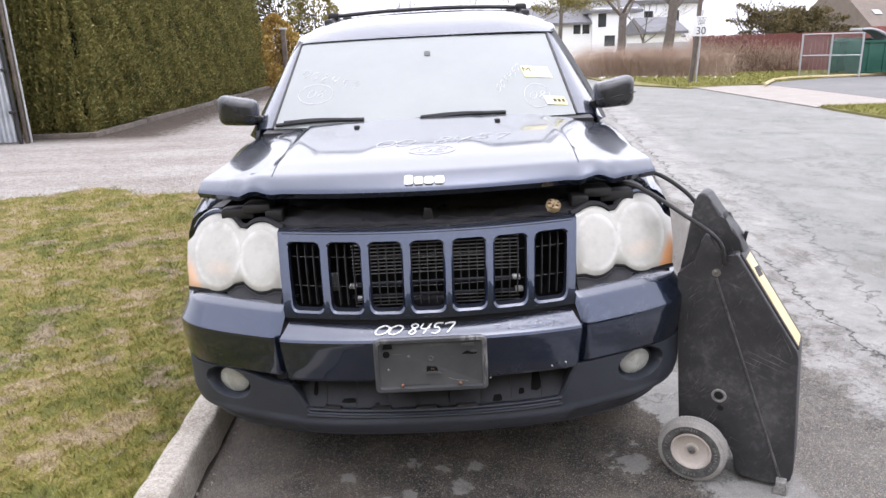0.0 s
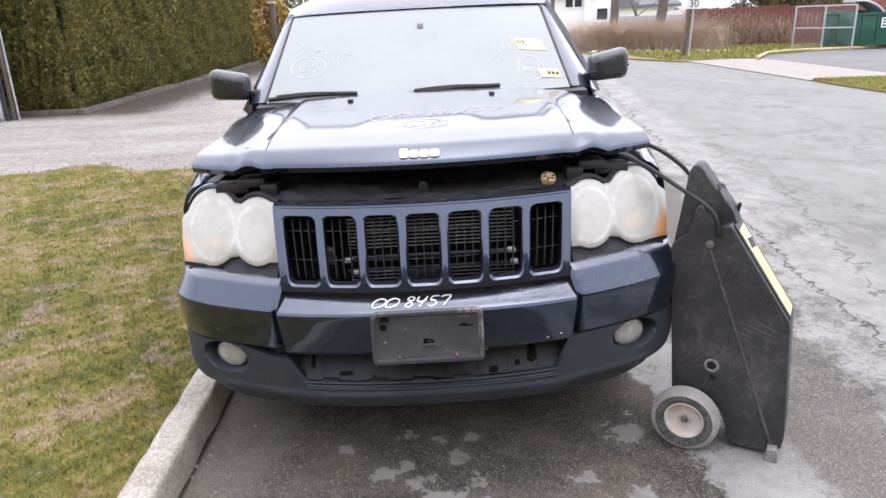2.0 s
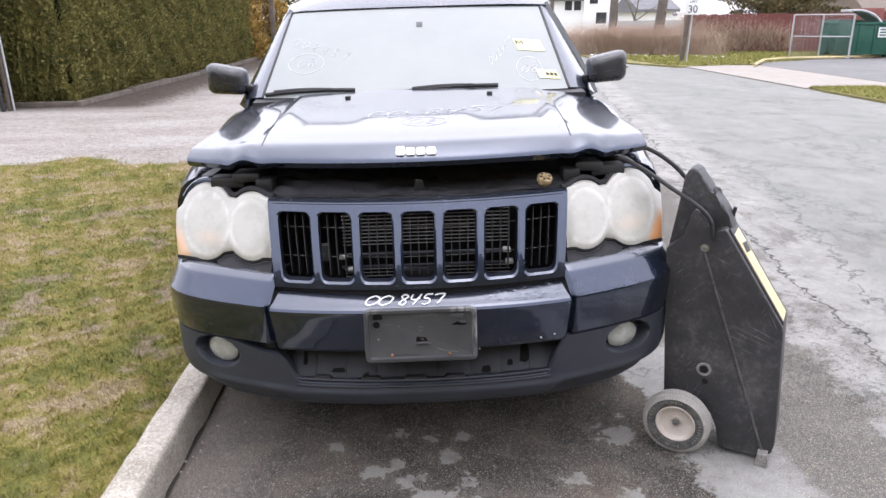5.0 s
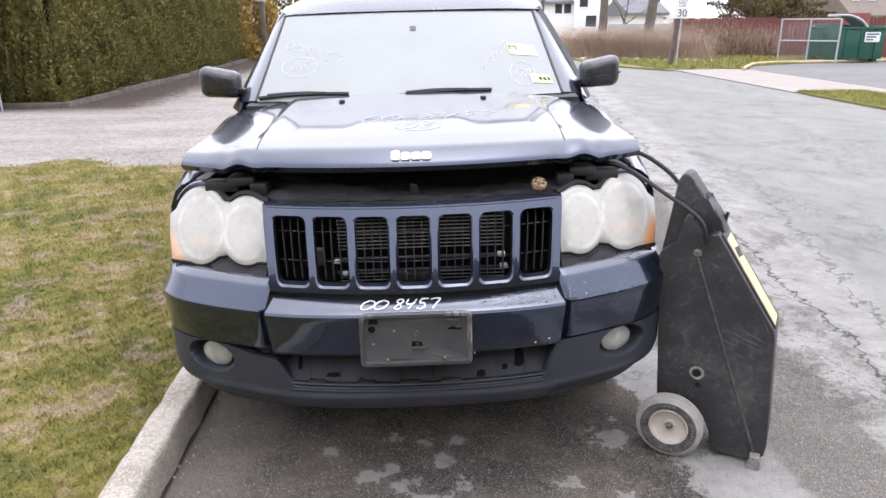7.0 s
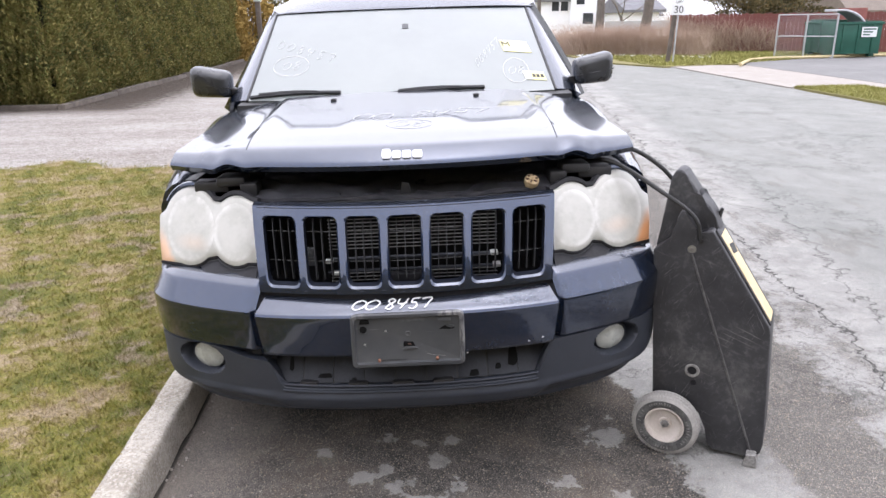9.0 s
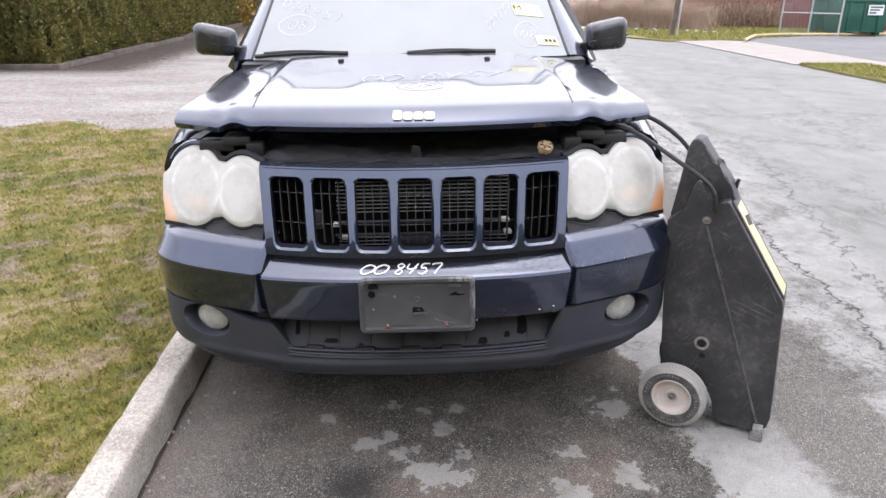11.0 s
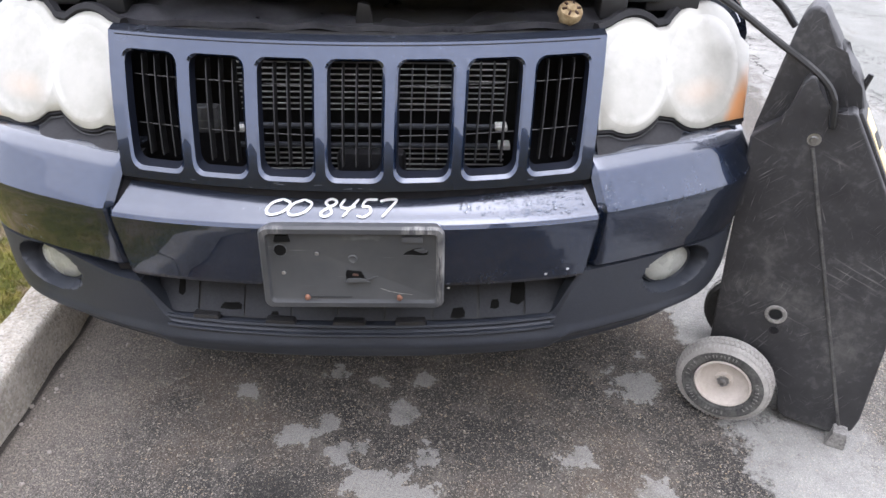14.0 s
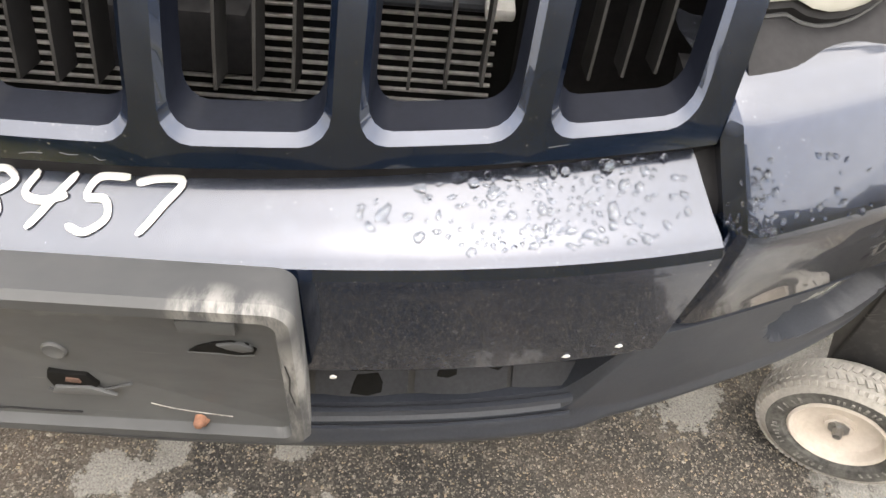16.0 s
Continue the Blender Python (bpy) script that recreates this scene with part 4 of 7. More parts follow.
# grille: a bowed panel with seven rounded slots
def build_grille():
    pitch, half_w, z_lo, z_hi = 0.138, 0.0545, 0.727, 0.921
    bm = bmesh.new()

    def taper(z):
        return 1 - 0.28 * (0.952 - z)

    def at(x, z, d):
        # the panel narrows towards its foot
        x *= taper(z)
        return Vector((x, grille_y(x, z) + d, z))

    def edge_x(z):
        return 0.5

    corner = 0.02
    for i in range(7):
        cx = (i - 3) * pitch
        cz = (z_lo + z_hi) / 2
        hw, hh = half_w, (z_hi - z_lo) / 2
        loop = []
        for qx, qz, a0 in ((1, 1, 0), (-1, 1, 90), (-1, -1, 180), (1, -1, 270)):
            for k in range(5):
                a = radians(a0 + 22.5 * k)
                loop.append((qx * (hw - corner) + corner * math.cos(a), qz * (hh - corner) + corner * math.sin(a)))
            if qx == 1 and qz == 1:
                loop += [(t, hh) for t in (hw * 0.3, -hw * 0.3)]
            if qx == -1 and qz == 1:
                loop += [(-hw, t) for t in (hh * 0.5, 0, -hh * 0.5)]
            if qx == -1 and qz == -1:
                loop += [(t, -hh) for t in (-hw * 0.3, hw * 0.3)]
        loop += [(hw, t) for t in (-hh * 0.5, 0, hh * 0.5)]
        corner_ids = (2, 9, 17, 24)

        def outer(px, pz):
            x0 = -pitch / 2 if i > 0 else None
            x1 = pitch / 2 if i < 6 else None
            tz0, tz1 = 0.706 - cz, 0.952 - cz
            xl = x0 if x0 is not None else -(edge_x(pz + cz) + cx)
            xr = x1 if x1 is not None else edge_x(pz + cz) - cx
            sx = px / hw
            sz = pz / hh
            k = max(abs(sx), abs(sz))
            ux, uz = sx / k, sz / k
            z = uz * (tz1 if uz > 0 else -tz0)
            if i in (0, 6):
                e = edge_x(z + cz)
                xl = x0 if x0 is not None else -(e + cx)
                xr = x1 if x1 is not None else e - cx
            return ux * (xr if ux > 0 else -xl), z

        rings = []
        ring = [outer(math.copysign(hw, px), math.copysign(hh, pz)) if j in corner_ids else outer(px, pz) for j, (px, pz) in enumerate(loop)]
        rings.append([bm.verts.new(at(cx + a, cz + b, 0)) for a, b in ring])
        rings.append([bm.verts.new(at(cx + px * 1.0, cz + pz * 1.0, 0.0)) for px, pz in [(p * (hw + 0.005) / hw, q * (hh + 0.0052 - 0.0007 * q / hh) / hh) for p, q in loop]])
        rings.append([bm.verts.new(at(cx + px, cz + pz, 0.0062 - 0.0004 * pz / hh)) for px, pz in loop])
        rings.append([bm.verts.new(at(cx + px * 0.988, cz + pz * 0.993, 0.018)) for px, pz in loop])
        rings.append([bm.verts.new(at(cx + px * 0.94, cz + pz * 0.97, 0.034)) for px, pz in loop])
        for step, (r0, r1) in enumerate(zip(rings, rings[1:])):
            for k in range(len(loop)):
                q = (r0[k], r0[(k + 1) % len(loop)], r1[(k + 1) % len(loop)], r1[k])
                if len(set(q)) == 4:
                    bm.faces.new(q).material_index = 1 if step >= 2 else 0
    bmesh.ops.remove_doubles(bm, verts=bm.verts, dist=0.0004)
    rim = [e for e in bm.edges if e.is_boundary and all(abs(v.co.y - grille_y(v.co.x, v.co.z)) < 0.002 for v in e.verts)]
    ext = bmesh.ops.extrude_edge_only(bm, edges=rim)
    for v in [g for g in ext["geom"] if isinstance(g, bmesh.types.BMVert)]:
        v.co.y += 0.03
        v.co.z += 0.006 if v.co.z > 0.9 else 0
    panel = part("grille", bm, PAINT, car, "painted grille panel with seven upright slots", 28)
    # darker slot for the deep rings, painted shade inside each opening
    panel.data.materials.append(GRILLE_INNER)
    for i in range(7):
        cx = (i - 3) * pitch
        for k in range(3):
            x = cx + (k - 1) * 0.0275
            b = bmesh.new()
            sheet(lambda u, v: (x * taper(0.738 + 0.172 * u) + 0.0012 * (2 * v - 1), grille_y(x, 0.738 + 0.172 * u) + 0.03, 0.738 + 0.172 * u), 6, 1,
                  lambda p, u, v: p + Vector((0, 0.028, -0.006)), b)
            part("grille_slat", b, SLAT, panel, "thin black upright slat")
        for z in (0.788, 0.872):
            part("grille_wire", tube([((cx - 0.05) * taper(z), grille_y(cx - 0.052, z) + 0.042, z), ((cx + 0.05) * taper(z), grille_y(cx + 0.052, z) + 0.042, z)], 0.0013, 5), BAY_LIFTED, panel, "thin grey crossbar")
    part("grille_groove", tube([at(-0.485 + 0.97 * k / 40, 0.9468, 0.0) for k in range(41)], 0.0014, 6), BAY_BLACK, panel, "dark groove along the top edge")
    scratch_rng = random.Random(4)
    for k in range(9):
        x, z, w = scratch_rng.uniform(-0.42, 0.42), scratch_rng.uniform(0.709, 0.717), scratch_rng.uniform(0.006, 0.018)
        lift = scratch_rng.uniform(-0.0025, 0.002)
        part("scratch", tube([at(x, z, 0.0003), at(x + w * 0.5, z + lift + scratch_rng.uniform(-0.0008, 0.0008), 0.0002), at(x + w, z + lift, 0.0003)], 0.0004, 4), BRACKET_WORN, panel, "pale scratch in the paint")
    return panel


build_grille()

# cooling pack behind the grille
# body almost black, so the darkness between the fins is in its colour
cond = part("condenser", box(-0.27, 0.33, 0.325, 0.355, 0.52, 0.915), UNLIT_BLACK, car, "dark condenser behind the grille")
for k in range(30):
    z = 0.53 + k * 0.0129
    if not 0.69 < z < 0.768:
        part("condenser_fin", box(-0.265, 0.31, 0.321, 0.3255, z, z + 0.0022), ALUMINIUM, cond, "thin grey cooling fin")
for z, r in ((0.75, 0.0065), (0.706, 0.006)):
    part("cooler_pipe", tube([(-0.27, 0.292, z), (0.3, 0.292, z)], r, 10), GREY_PLASTIC, cond, "dark cooler pipe")
for x, z in ((-0.262, 0.748), (-0.238, 0.704), (0.296, 0.755), (0.305, 0.712)):
    part("hose_fitting", box(x - 0.013, x + 0.013, 0.268, 0.3, z - 0.006, z + 0.006, 0.003), BRIGHT_METAL, cond, "bright metal hose fitting")
part("air_guide", box(-0.36, -0.31, 0.29, 0.32, 0.73, 0.79, 0.006), BRACKET, cond, "grey plastic guide")
part("transmission_cooler", box(-0.06, 0.09, 0.26, 0.30, 0.63, 0.70, 0.012), BAY_BLACK, cond, "small black box behind the grille")

# engine bay: closed dark tub under the bonnet
bay = part("engine_bay", box(-0.78, 0.78, 0.46, 1.19, 0.30, 0.35), BAY_BLACK, car, "dark dusty engine bay")
for x0, x1, y0, y1, z0, z1 in ((-0.74, 0.74, 1.15, 1.19, 0.35, 1.10), (-0.78, -0.74, 0.50, 1.19, 0.35, 1.0), (0.74, 0.78, 0.50, 1.19, 0.35, 1.0), (-0.74, 0.74, 0.462, 0.50, 0.35, 0.93)):
    # front wall stays black, the others take the lightened colour
    part("bay_wall", box(x0, x1, y0, y1, z0, z1), BAY_BLACK if y1 < 0.51 else BAY_LIFTED, bay)
sup = sheet(lambda u, v: (-0.5 + 1.0 * u, 0.305 + 0.17 * v + 0.05 * (2 * u - 1) ** 2, 0.935 + 0.022 * v + 0.006 * math.sin(u * 40) * v), 40, 6, lambda p, u, v: p + Vector((0, 0, -0.04)))
part("radiator_shroud", sup, BAY_LIFTED, car, "black plastic radiator cover")
liner_rng = np.random.default_rng(12)
folds = [(liner_rng.uniform(8, 60), liner_rng.uniform(-20, 20), liner_rng.uniform(0, 6), liner_rng.uniform(0.0008, 0.003)) for k in range(9)]


def liner_at(u, v):
    x = -0.52 + 1.04 * u
    sag = 0.03 * math.exp(-((x - 0.16) / 0.2) ** 2) - 0.012 * math.exp(-((x + 0.3) / 0.12) ** 2)
    return (x, 0.335 + 0.24 * v + 0.05 * (2 * u - 1) ** 2, 0.953 + 0.035 * v - sag * math.sin(math.pi * v) + sum(a * math.sin(p * x + q * v + r) for p, q, r, a in folds) * math.sin(math.pi * (0.15 + 0.7 * v)))


part("bay_liner", sheet(liner_at, 90, 24, lambda p, u, v: p + Vector((0, 0, -0.012))), LINER, car, "creased black plastic cover in the open bay", 60)
part("latch", prism([(-0.02, 0.0), (0.02, 0.0), (0.012, 0.04), (-0.012, 0.045)], 0.355, 0.375, lambda a, b, d: Vector((a + 0.005, d, 0.95 + b)), 0.004), BLACK_PLASTIC, car, "black bonnet latch")
engine = bmesh.new()
box(-0.3, 0.3, 0.6, 1.05, 0.6, 0.90, 0.04, engine)
part("engine_cover", engine, BAY_LIFTED, car, "black engine cover in the dark bay")
for sx in (-1, 1):
    b = bmesh.new()
    box(sx * 0.67 - 0.06, sx * 0.67 + 0.06, 0.43, 0.50, 0.965, 1.005, 0.01, b)
    box(sx * 0.60 - 0.05, sx * 0.60 + 0.05, 0.42, 0.52, 0.985, 1.02, 0.012, b)
    box(sx * 0.535 - 0.03, sx * 0.535 + 0.03, 0.40, 0.48, 0.955, 1.0, 0.008, b)
    part("lamp_bracket", b, BLACK_PLASTIC, car, "black lamp mounting bracket")
cap_m = facing((0.438, 0.375, 0.978), (0.1, -0.5, 0.87)) @ Matrix.Diagonal((0.85, 0.85, 0.9, 1.0))
cap = part("filler_cap", lathe([(0, 0.012), (0.012, 0.013), (0.014, 0.008), (0.028, 0.006), (0.031, 0.0), (0.031, -0.012), (0.024, -0.016), (0.018, -0.05), (0, -0.05)], cap_m, 20), CAP_YELLOW, car, "aged yellow filler cap")
for k in range(3):
    a = radians(60 * k)
    part("cap_rib", box(-0.024, 0.024, -0.003, 0.003, 0.006, 0.011, 0.0015), RUST_DARK, cap).matrix_local = cap_m @ Matrix.Rotation(a, 4, "Z")


# headlights: two overlapping round lenses and an amber corner, under one clear cover
def lamp_outline(sx):
    pts = []

    def arc(cx, cz, rx, rz, a0, a1, n):
        for k in range(n + 1):
            a = radians(a0 + (a1 - a0) * k / n)
            pts.append((cx + rx * math.cos(a), cz + rz * math.sin(a)))

    arc(0.565, 0.862, 0.092, 0.1, 150, 50, 8)
    pts[:] = [(0.486, 0.778), (0.487, 0.86), (0.489, 0.945)]
    arc(0.567, 0.862, 0.098, 0.103, 118, 50, 7)
    arc(0.742, 0.868, 0.112, 0.115, 140, 20, 12)
    pts += [(0.872, 0.888), (0.868, 0.82), (0.852, 0.752)]
    arc(0.742, 0.862, 0.112, 0.114, 285, 228, 7)
    arc(0.567, 0.862, 0.098, 0.1, 310, 240, 7)
    return [(sx * a, b) for a, b in pts]


def build_lamp(sx):
    cover = bmesh.new()
    pts = lamp_outline(sx)
    cx, cz = sx * 0.68, 0.86
    rings = []
    for s, d in ((1.0, 0.05), (1.0, 0.012), (0.985, 0.003), (0.95, 0.0), (0.8, -0.004), (0.55, -0.008), (0.28, -0.01)):
        rings.append([cover.verts.new((cx + (a - cx) * s, lamp_y(cx + (a - cx) * s, cz + (b - cz) * s) + d, cz + (b - cz) * s)) for a, b in pts])
    for r0, r1 in zip(rings, rings[1:]):
        for k in range(len(pts)):
            cover.faces.new((r0[k], r0[(k + 1) % len(pts)], r1[(k + 1) % len(pts)], r1[k]))
    cover.faces.new(rings[-1])
    cover.faces.new(rings[0][::-1])
    lamp = part("headlight", cover, LENS, car, "clouded white double headlight", 40)
    rim = tube([(sx * abs(a) , lamp_y(a, b) + 0.016, b) for a, b in [((p - 0.0), q - 0.006) for p, q in lamp_outline(1)[26:] + [(0.486, 0.778)]]], 0.0065, 6)
    part("lamp_seal", rim, BAY_BLACK, lamp, "black seal under the lens")
    seal = tube([(sx * a, lamp_y(a, b) + 0.03, b + 0.006) for a, b in lamp_outline(1)[2:17]], 0.012, 6)
    part("lamp_hood", seal, BAY_BLACK, lamp, "black housing edge over the lens")
    brow = [(a + 0.06 * (a - 0.742), b + 0.06 * (b - 0.868)) for a, b in lamp_outline(1)[14:23]]
    part("fender_edge", tube([(sx * a, lamp_y(a, b) + 0.026, b) for a, b in brow], 0.013, 8, taper=0.009), PAINT, car, "rolled navy fender edge round the headlight")


build_lamp(-1)
build_lamp(1)


# bumper: centre bar, two painted ends, grey lower apron
FRONT_LINE = spline([(0.0, 0.02, 0), (0.15, plan(0.15), 0), (0.3, plan(0.3), 0), (0.4, plan(0.4), 0), (0.478, plan(0.478), 0), (0.58, 0.109, 0), (0.69, 0.156, 0), (0.79, 0.211, 0), (0.85, 0.268, 0), (0.889, 0.338, 0), (0.912, 0.43, 0), (0.926, 0.55, 0)], 10)
FRONT_LEN = [0.0]
for p0, p1 in zip(FRONT_LINE, FRONT_LINE[1:]):
    FRONT_LEN.append(FRONT_LEN[-1] + (p1 - p0).length)


def front_at(run, d=0.0):
    """The car's front outline: run metres from its middle round the corner, d inwards. Gives x, y."""
    k = min(max(sum(1 for r in FRONT_LEN if r <= run) - 1, 0), len(FRONT_LEN) - 2)
    f = (run - FRONT_LEN[k]) / (FRONT_LEN[k + 1] - FRONT_LEN[k])
    p = FRONT_LINE[k].lerp(FRONT_LINE[k + 1], f)
    t0 = FRONT_LINE[k + 1] - FRONT_LINE[max(k - 1, 0)]
    t1 = FRONT_LINE[min(k + 2, len(FRONT_LINE) - 1)] - FRONT_LINE[k]
    t = (t0.normalized().lerp(t1.normalized(), f)).normalized()
    return p.x - t.y * d, p.y + t.x * d


def run_of(x):
    """How far round the outline the place at x lies."""
    for k in range(len(FRONT_LINE) - 1):
        if FRONT_LINE[k].x <= x <= FRONT_LINE[k + 1].x:
            f = (x - FRONT_LINE[k].x) / (FRONT_LINE[k + 1].x - FRONT_LINE[k].x)
            return FRONT_LEN[k] + f * (FRONT_LEN[k + 1] - FRONT_LEN[k])
    return FRONT_LEN[-1]


def along(prof, v):
    """A place on a run of tuples, v from 0 to 1."""
    t = v * (len(prof) - 1)
    k = min(int(t), len(prof) - 2)
    f = t - k
    return [p * (1 - f) + q * f for p, q in zip(prof[k], prof[k + 1])]


BAR_PROFILE = [(0.088, 0.655, 0.452), (0.085, 0.692, 0.4525), (0.075, 0.6915, 0.455), (0.05, 0.678, 0.463), (0.028, 0.667, 0.470), (0.011, 0.6605, 0.4755), (0.002, 0.6555, 0.478), (-0.003, 0.648, 0.4785), (-0.004, 0.636, 0.4775), (-0.005, 0.60, 0.472), (-0.006, 0.56, 0.466), (-0.006, 0.527, 0.461), (-0.002, 0.518, 0.459), (0.008, 0.5135, 0.457), (0.05, 0.51, 0.455)]


def bar_point(u, v):
    """v runs from the back of the ledge, over its edge, down the face; the ends turn back into a narrow flange."""
    d, z, half = along(BAR_PROFILE, v)
    w = 2 * u - 1
    k = max(0.0, abs(w) - 0.96) / 0.04
    x = half * min(abs(w) / 0.96, 1.0) + 0.007 * min(k, 0.5) * 2
    y0 = plan(x)
    if v > 0.4:
        d += 0.009 * smooth(0.0, 0.35, k) + 0.026 * smooth(0.5, 1.0, k)
    else:
        z -= 0.012 * smooth(0.0, 0.5, k) + 0.03 * smooth(0.5, 1.0, k)
        d += 0.004 * k
    return (math.copysign(x, w), y0 + d, z)


bar = sheet(bar_point, 100, 42, lambda p, u, v: p + Vector((0, 0.03, -0.005)))
bumper = part("bumper_bar", bar, PAINT, car, "navy bumper bar with chipped dusty paint", 20)


def ledge(a, b, h):
    """On the bumper's sloping ledge: a across, b up the slope."""
    y0 = plan(a)
    d = 0.006 + 1.13 * b
    z = 0.661 + (d - 0.012) * 0.34 + 0.19 * max(0.0, d - 0.028)
    return Vector((a, y0 + d - 0.25 * h, z + h * 0.97 + 0.002))


# added baffle: keeps sky seen through the slots out of the ledge's reflection
seal = sheet(lambda u, v: (-0.475 + 0.95 * u, grille_y(-0.475 + 0.95 * u, 0.709) + 0.012, 0.672 + 0.045 * v), 30, 2, lambda p, u, v: p + Vector((0, 0.02, 0)))
part("grille_seal", seal, BAY_BLACK, car, "black baffle strip added below the grille")
END_IN, END_OUT = run_of(0.4885), FRONT_LEN[-1]


def end_point(sx):
    """Bumper end: a narrow shelf under the lamp, a sloping upper face, a crease, an upright lower face."""
    def fn(u, v):
        run = END_IN + (END_OUT - END_IN) * u
        far = smooth(0.25, 0.9, u)
        rise = 0.002 * smooth(0.0, 0.35, u) - 0.004
        crease = 0.656 + 0.004 * far
        deep = 0.056 - 0.022 * far
        lo = 0.522
        prof = [(deep + 0.075, 0.749 + rise), (deep + 0.045, 0.746 + rise), (deep + 0.026, 0.742 + rise), (deep + 0.003, 0.7295 + rise), (deep - 0.001, 0.7265 + rise), (deep * 0.5 + 0.001, (crease + 0.73 + rise) / 2), (0.0045, crease + 0.006), (0.001, crease + 0.001), (-0.0005, crease - 0.006), (0.0, 0.60), (0.003, 0.56), (0.007, lo + 0.006), (0.010, lo + 0.001), (0.018, lo - 0.001), (0.045, lo - 0.002)]
        d, z = along(prof, v)
        if u < 0.02:
            d += 0.02 * (1 - u / 0.02)
        x, y = front_at(run, d)
        return (sx * (x - 0.006 * smooth(0.655, 0.53, z) * (1 - u)), y, z)
    return fn


for sx in (-1, 1):
    e = sheet(end_point(sx), 60, 42, lambda p, u, v: p + Vector((-sx * 0.02 * u, 0.035 - 0.03 * u, 0)))
    part("bumper_end", e, PAINT, car, "navy bumper end below the headlight", 22)
    # filler strip under the lamp, following its curves
    lamp_foot = [(0.486, 0.778)] + lamp_outline(1)[26:][::-1]
    f = sheet(lambda u, v: (lambda a, b: (sx * a, (lamp_y(a, b) + 0.012) * (1 - v) + v * (front_at(run_of(min(a, 0.91)), 0.095)[1] if a < 0.8 else lamp_y(a, b) + 0.03), (b - 0.012) * (1 - v) + 0.736 * v))(*along(lamp_foot, u)), 36, 3, lambda p, u, v: p + Vector((0, 0.03, -0.004)))
    part("lamp_filler", f, BAY_BLACK, car, "dark navy filler strip under the headlight")
    bead = tube([(sx * a, lamp_y(a, b) + 0.008, b - 0.0135) for a, b in lamp_foot], 0.0022, 6)
    part("filler_bead", bead, BRACKET_WORN, car, "thin pale edge of the filler strip")


def lip_z(x):
    return 0.401 + 0.004 * (x / 0.42) ** 2


def apron_point(u, v):
    """Grey lower apron, from under the paint to the bottom edge; the middle opens into the air intake."""
    s = 2 * u - 1
    run = FRONT_LEN[-1] * abs(s)
    ax = front_at(run)[0]
    top = 0.519
    if s < 0:
        top -= 0.03 * smooth(0.66, 0.5, ax)
    mid = smooth(0.468, 0.405, ax)
    z_top = top * (1 - mid) + lip_z(ax) * mid
    bot = 0.286 + 0.034 * smooth(0.66, 0.92, ax)
    z = z_top + (bot - z_top) * v
    d = 0.010 + 0.016 * (1 - smooth(0.0, 0.1, v)) * mid + 0.055 * smooth(0.5, 1.0, v) ** 2
    # belly line across the lower face
    d -= 0.008 * smooth(0.385, 0.36, z) * (1 - smooth(0.36, 0.33, z))
    r = math.hypot((ax - 0.704) / 0.086, (z - 0.464) / 0.056)
    d += 0.075 * smooth(1.0, 0.86, r)
    x, y = front_at(run, d)
    return (math.copysign(x, s), y, z)


apron_bm = sheet(apron_point, 300, 56, lambda p, u, v: p + Vector((0, 0.035, 0)))
apron_part = part("bumper_apron", apron_bm, GREY_PLASTIC, car, "weathered grey plastic lower bumper", 30)
for dz, dd, r in ((0.001, 0.016, 0.005), (-0.016, 0.006, 0.0035)):
    part("intake_lip", tube([(x, plan(x) + dd, lip_z(x) + dz) for x in [(-0.415 + 0.83 * k / 40) for k in range(41)]], r, 6), GREY_PLASTIC, apron_part, "raised lip under the air intake")
# air intake recess with its stepped panels
rec = sheet(lambda u, v: (-0.47 + 0.94 * u, plan(-0.47 + 0.94 * u) + 0.105 - 0.07 * v ** 1.6, 0.525 - 0.122 * v), 30, 6, lambda p, u, v: p + Vector((0, 0.03, -0.004)))
intake = part("air_intake", rec, BLACK_PLASTIC, apron_part, "dark air intake with moulded panels")
rng = random.Random(11)


def in_intake(x, z, h):
    """On the sloping back of the intake, h towards the viewer."""
    v = (0.525 - z) / 0.122
    return Vector((x, plan(x) + 0.105 - 0.07 * v ** 1.6 - h, z))


for k in range(9):
    x = -0.40 + 0.1 * k
    w = 0.0475 + rng.uniform(-0.002, 0.001)
    part("intake_panel", sheet(lambda u, q: in_intake(x + w * (2 * u - 1), 0.408 + 0.107 * q, 0.006 + 0.004 * math.sin(math.pi * u)), 6, 6, lambda p, u, q: p + Vector((0, 0.008, 0))), INTAKE, intake, "moulded grey panel")
# gaps are black patches laid on the panels, their shade painted not cut
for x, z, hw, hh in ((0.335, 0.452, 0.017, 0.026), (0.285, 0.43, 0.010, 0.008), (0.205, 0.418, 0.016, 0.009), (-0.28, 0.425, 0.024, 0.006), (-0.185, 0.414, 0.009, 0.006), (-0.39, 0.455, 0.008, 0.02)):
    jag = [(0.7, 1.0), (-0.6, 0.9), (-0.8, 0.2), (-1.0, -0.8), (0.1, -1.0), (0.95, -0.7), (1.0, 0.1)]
    part("torn_gap", prism([(p * hw, q * hh) for p, q in jag], 0.0105, 0.006, lambda a, b, d: in_intake(x + a, z + b, d)), UNLIT_BLACK, intake, "torn black gap in the intake")
for x, w in ((-0.17, 0.033), (-0.025, 0.036), (0.105, 0.034), (-0.33, 0.03)):
    part("intake_tab", prism([(-w, 0.0), (w, 0.0), (w * 0.9, 0.012), (-w * 0.9, 0.012)], 0.014, 0.034, lambda a, b, d: Vector((x + a, plan(x + a) + d, lip_z(x) + 0.001 + b)), 0.002), BLACK_PLASTIC, intake, "dark tab on the lip")
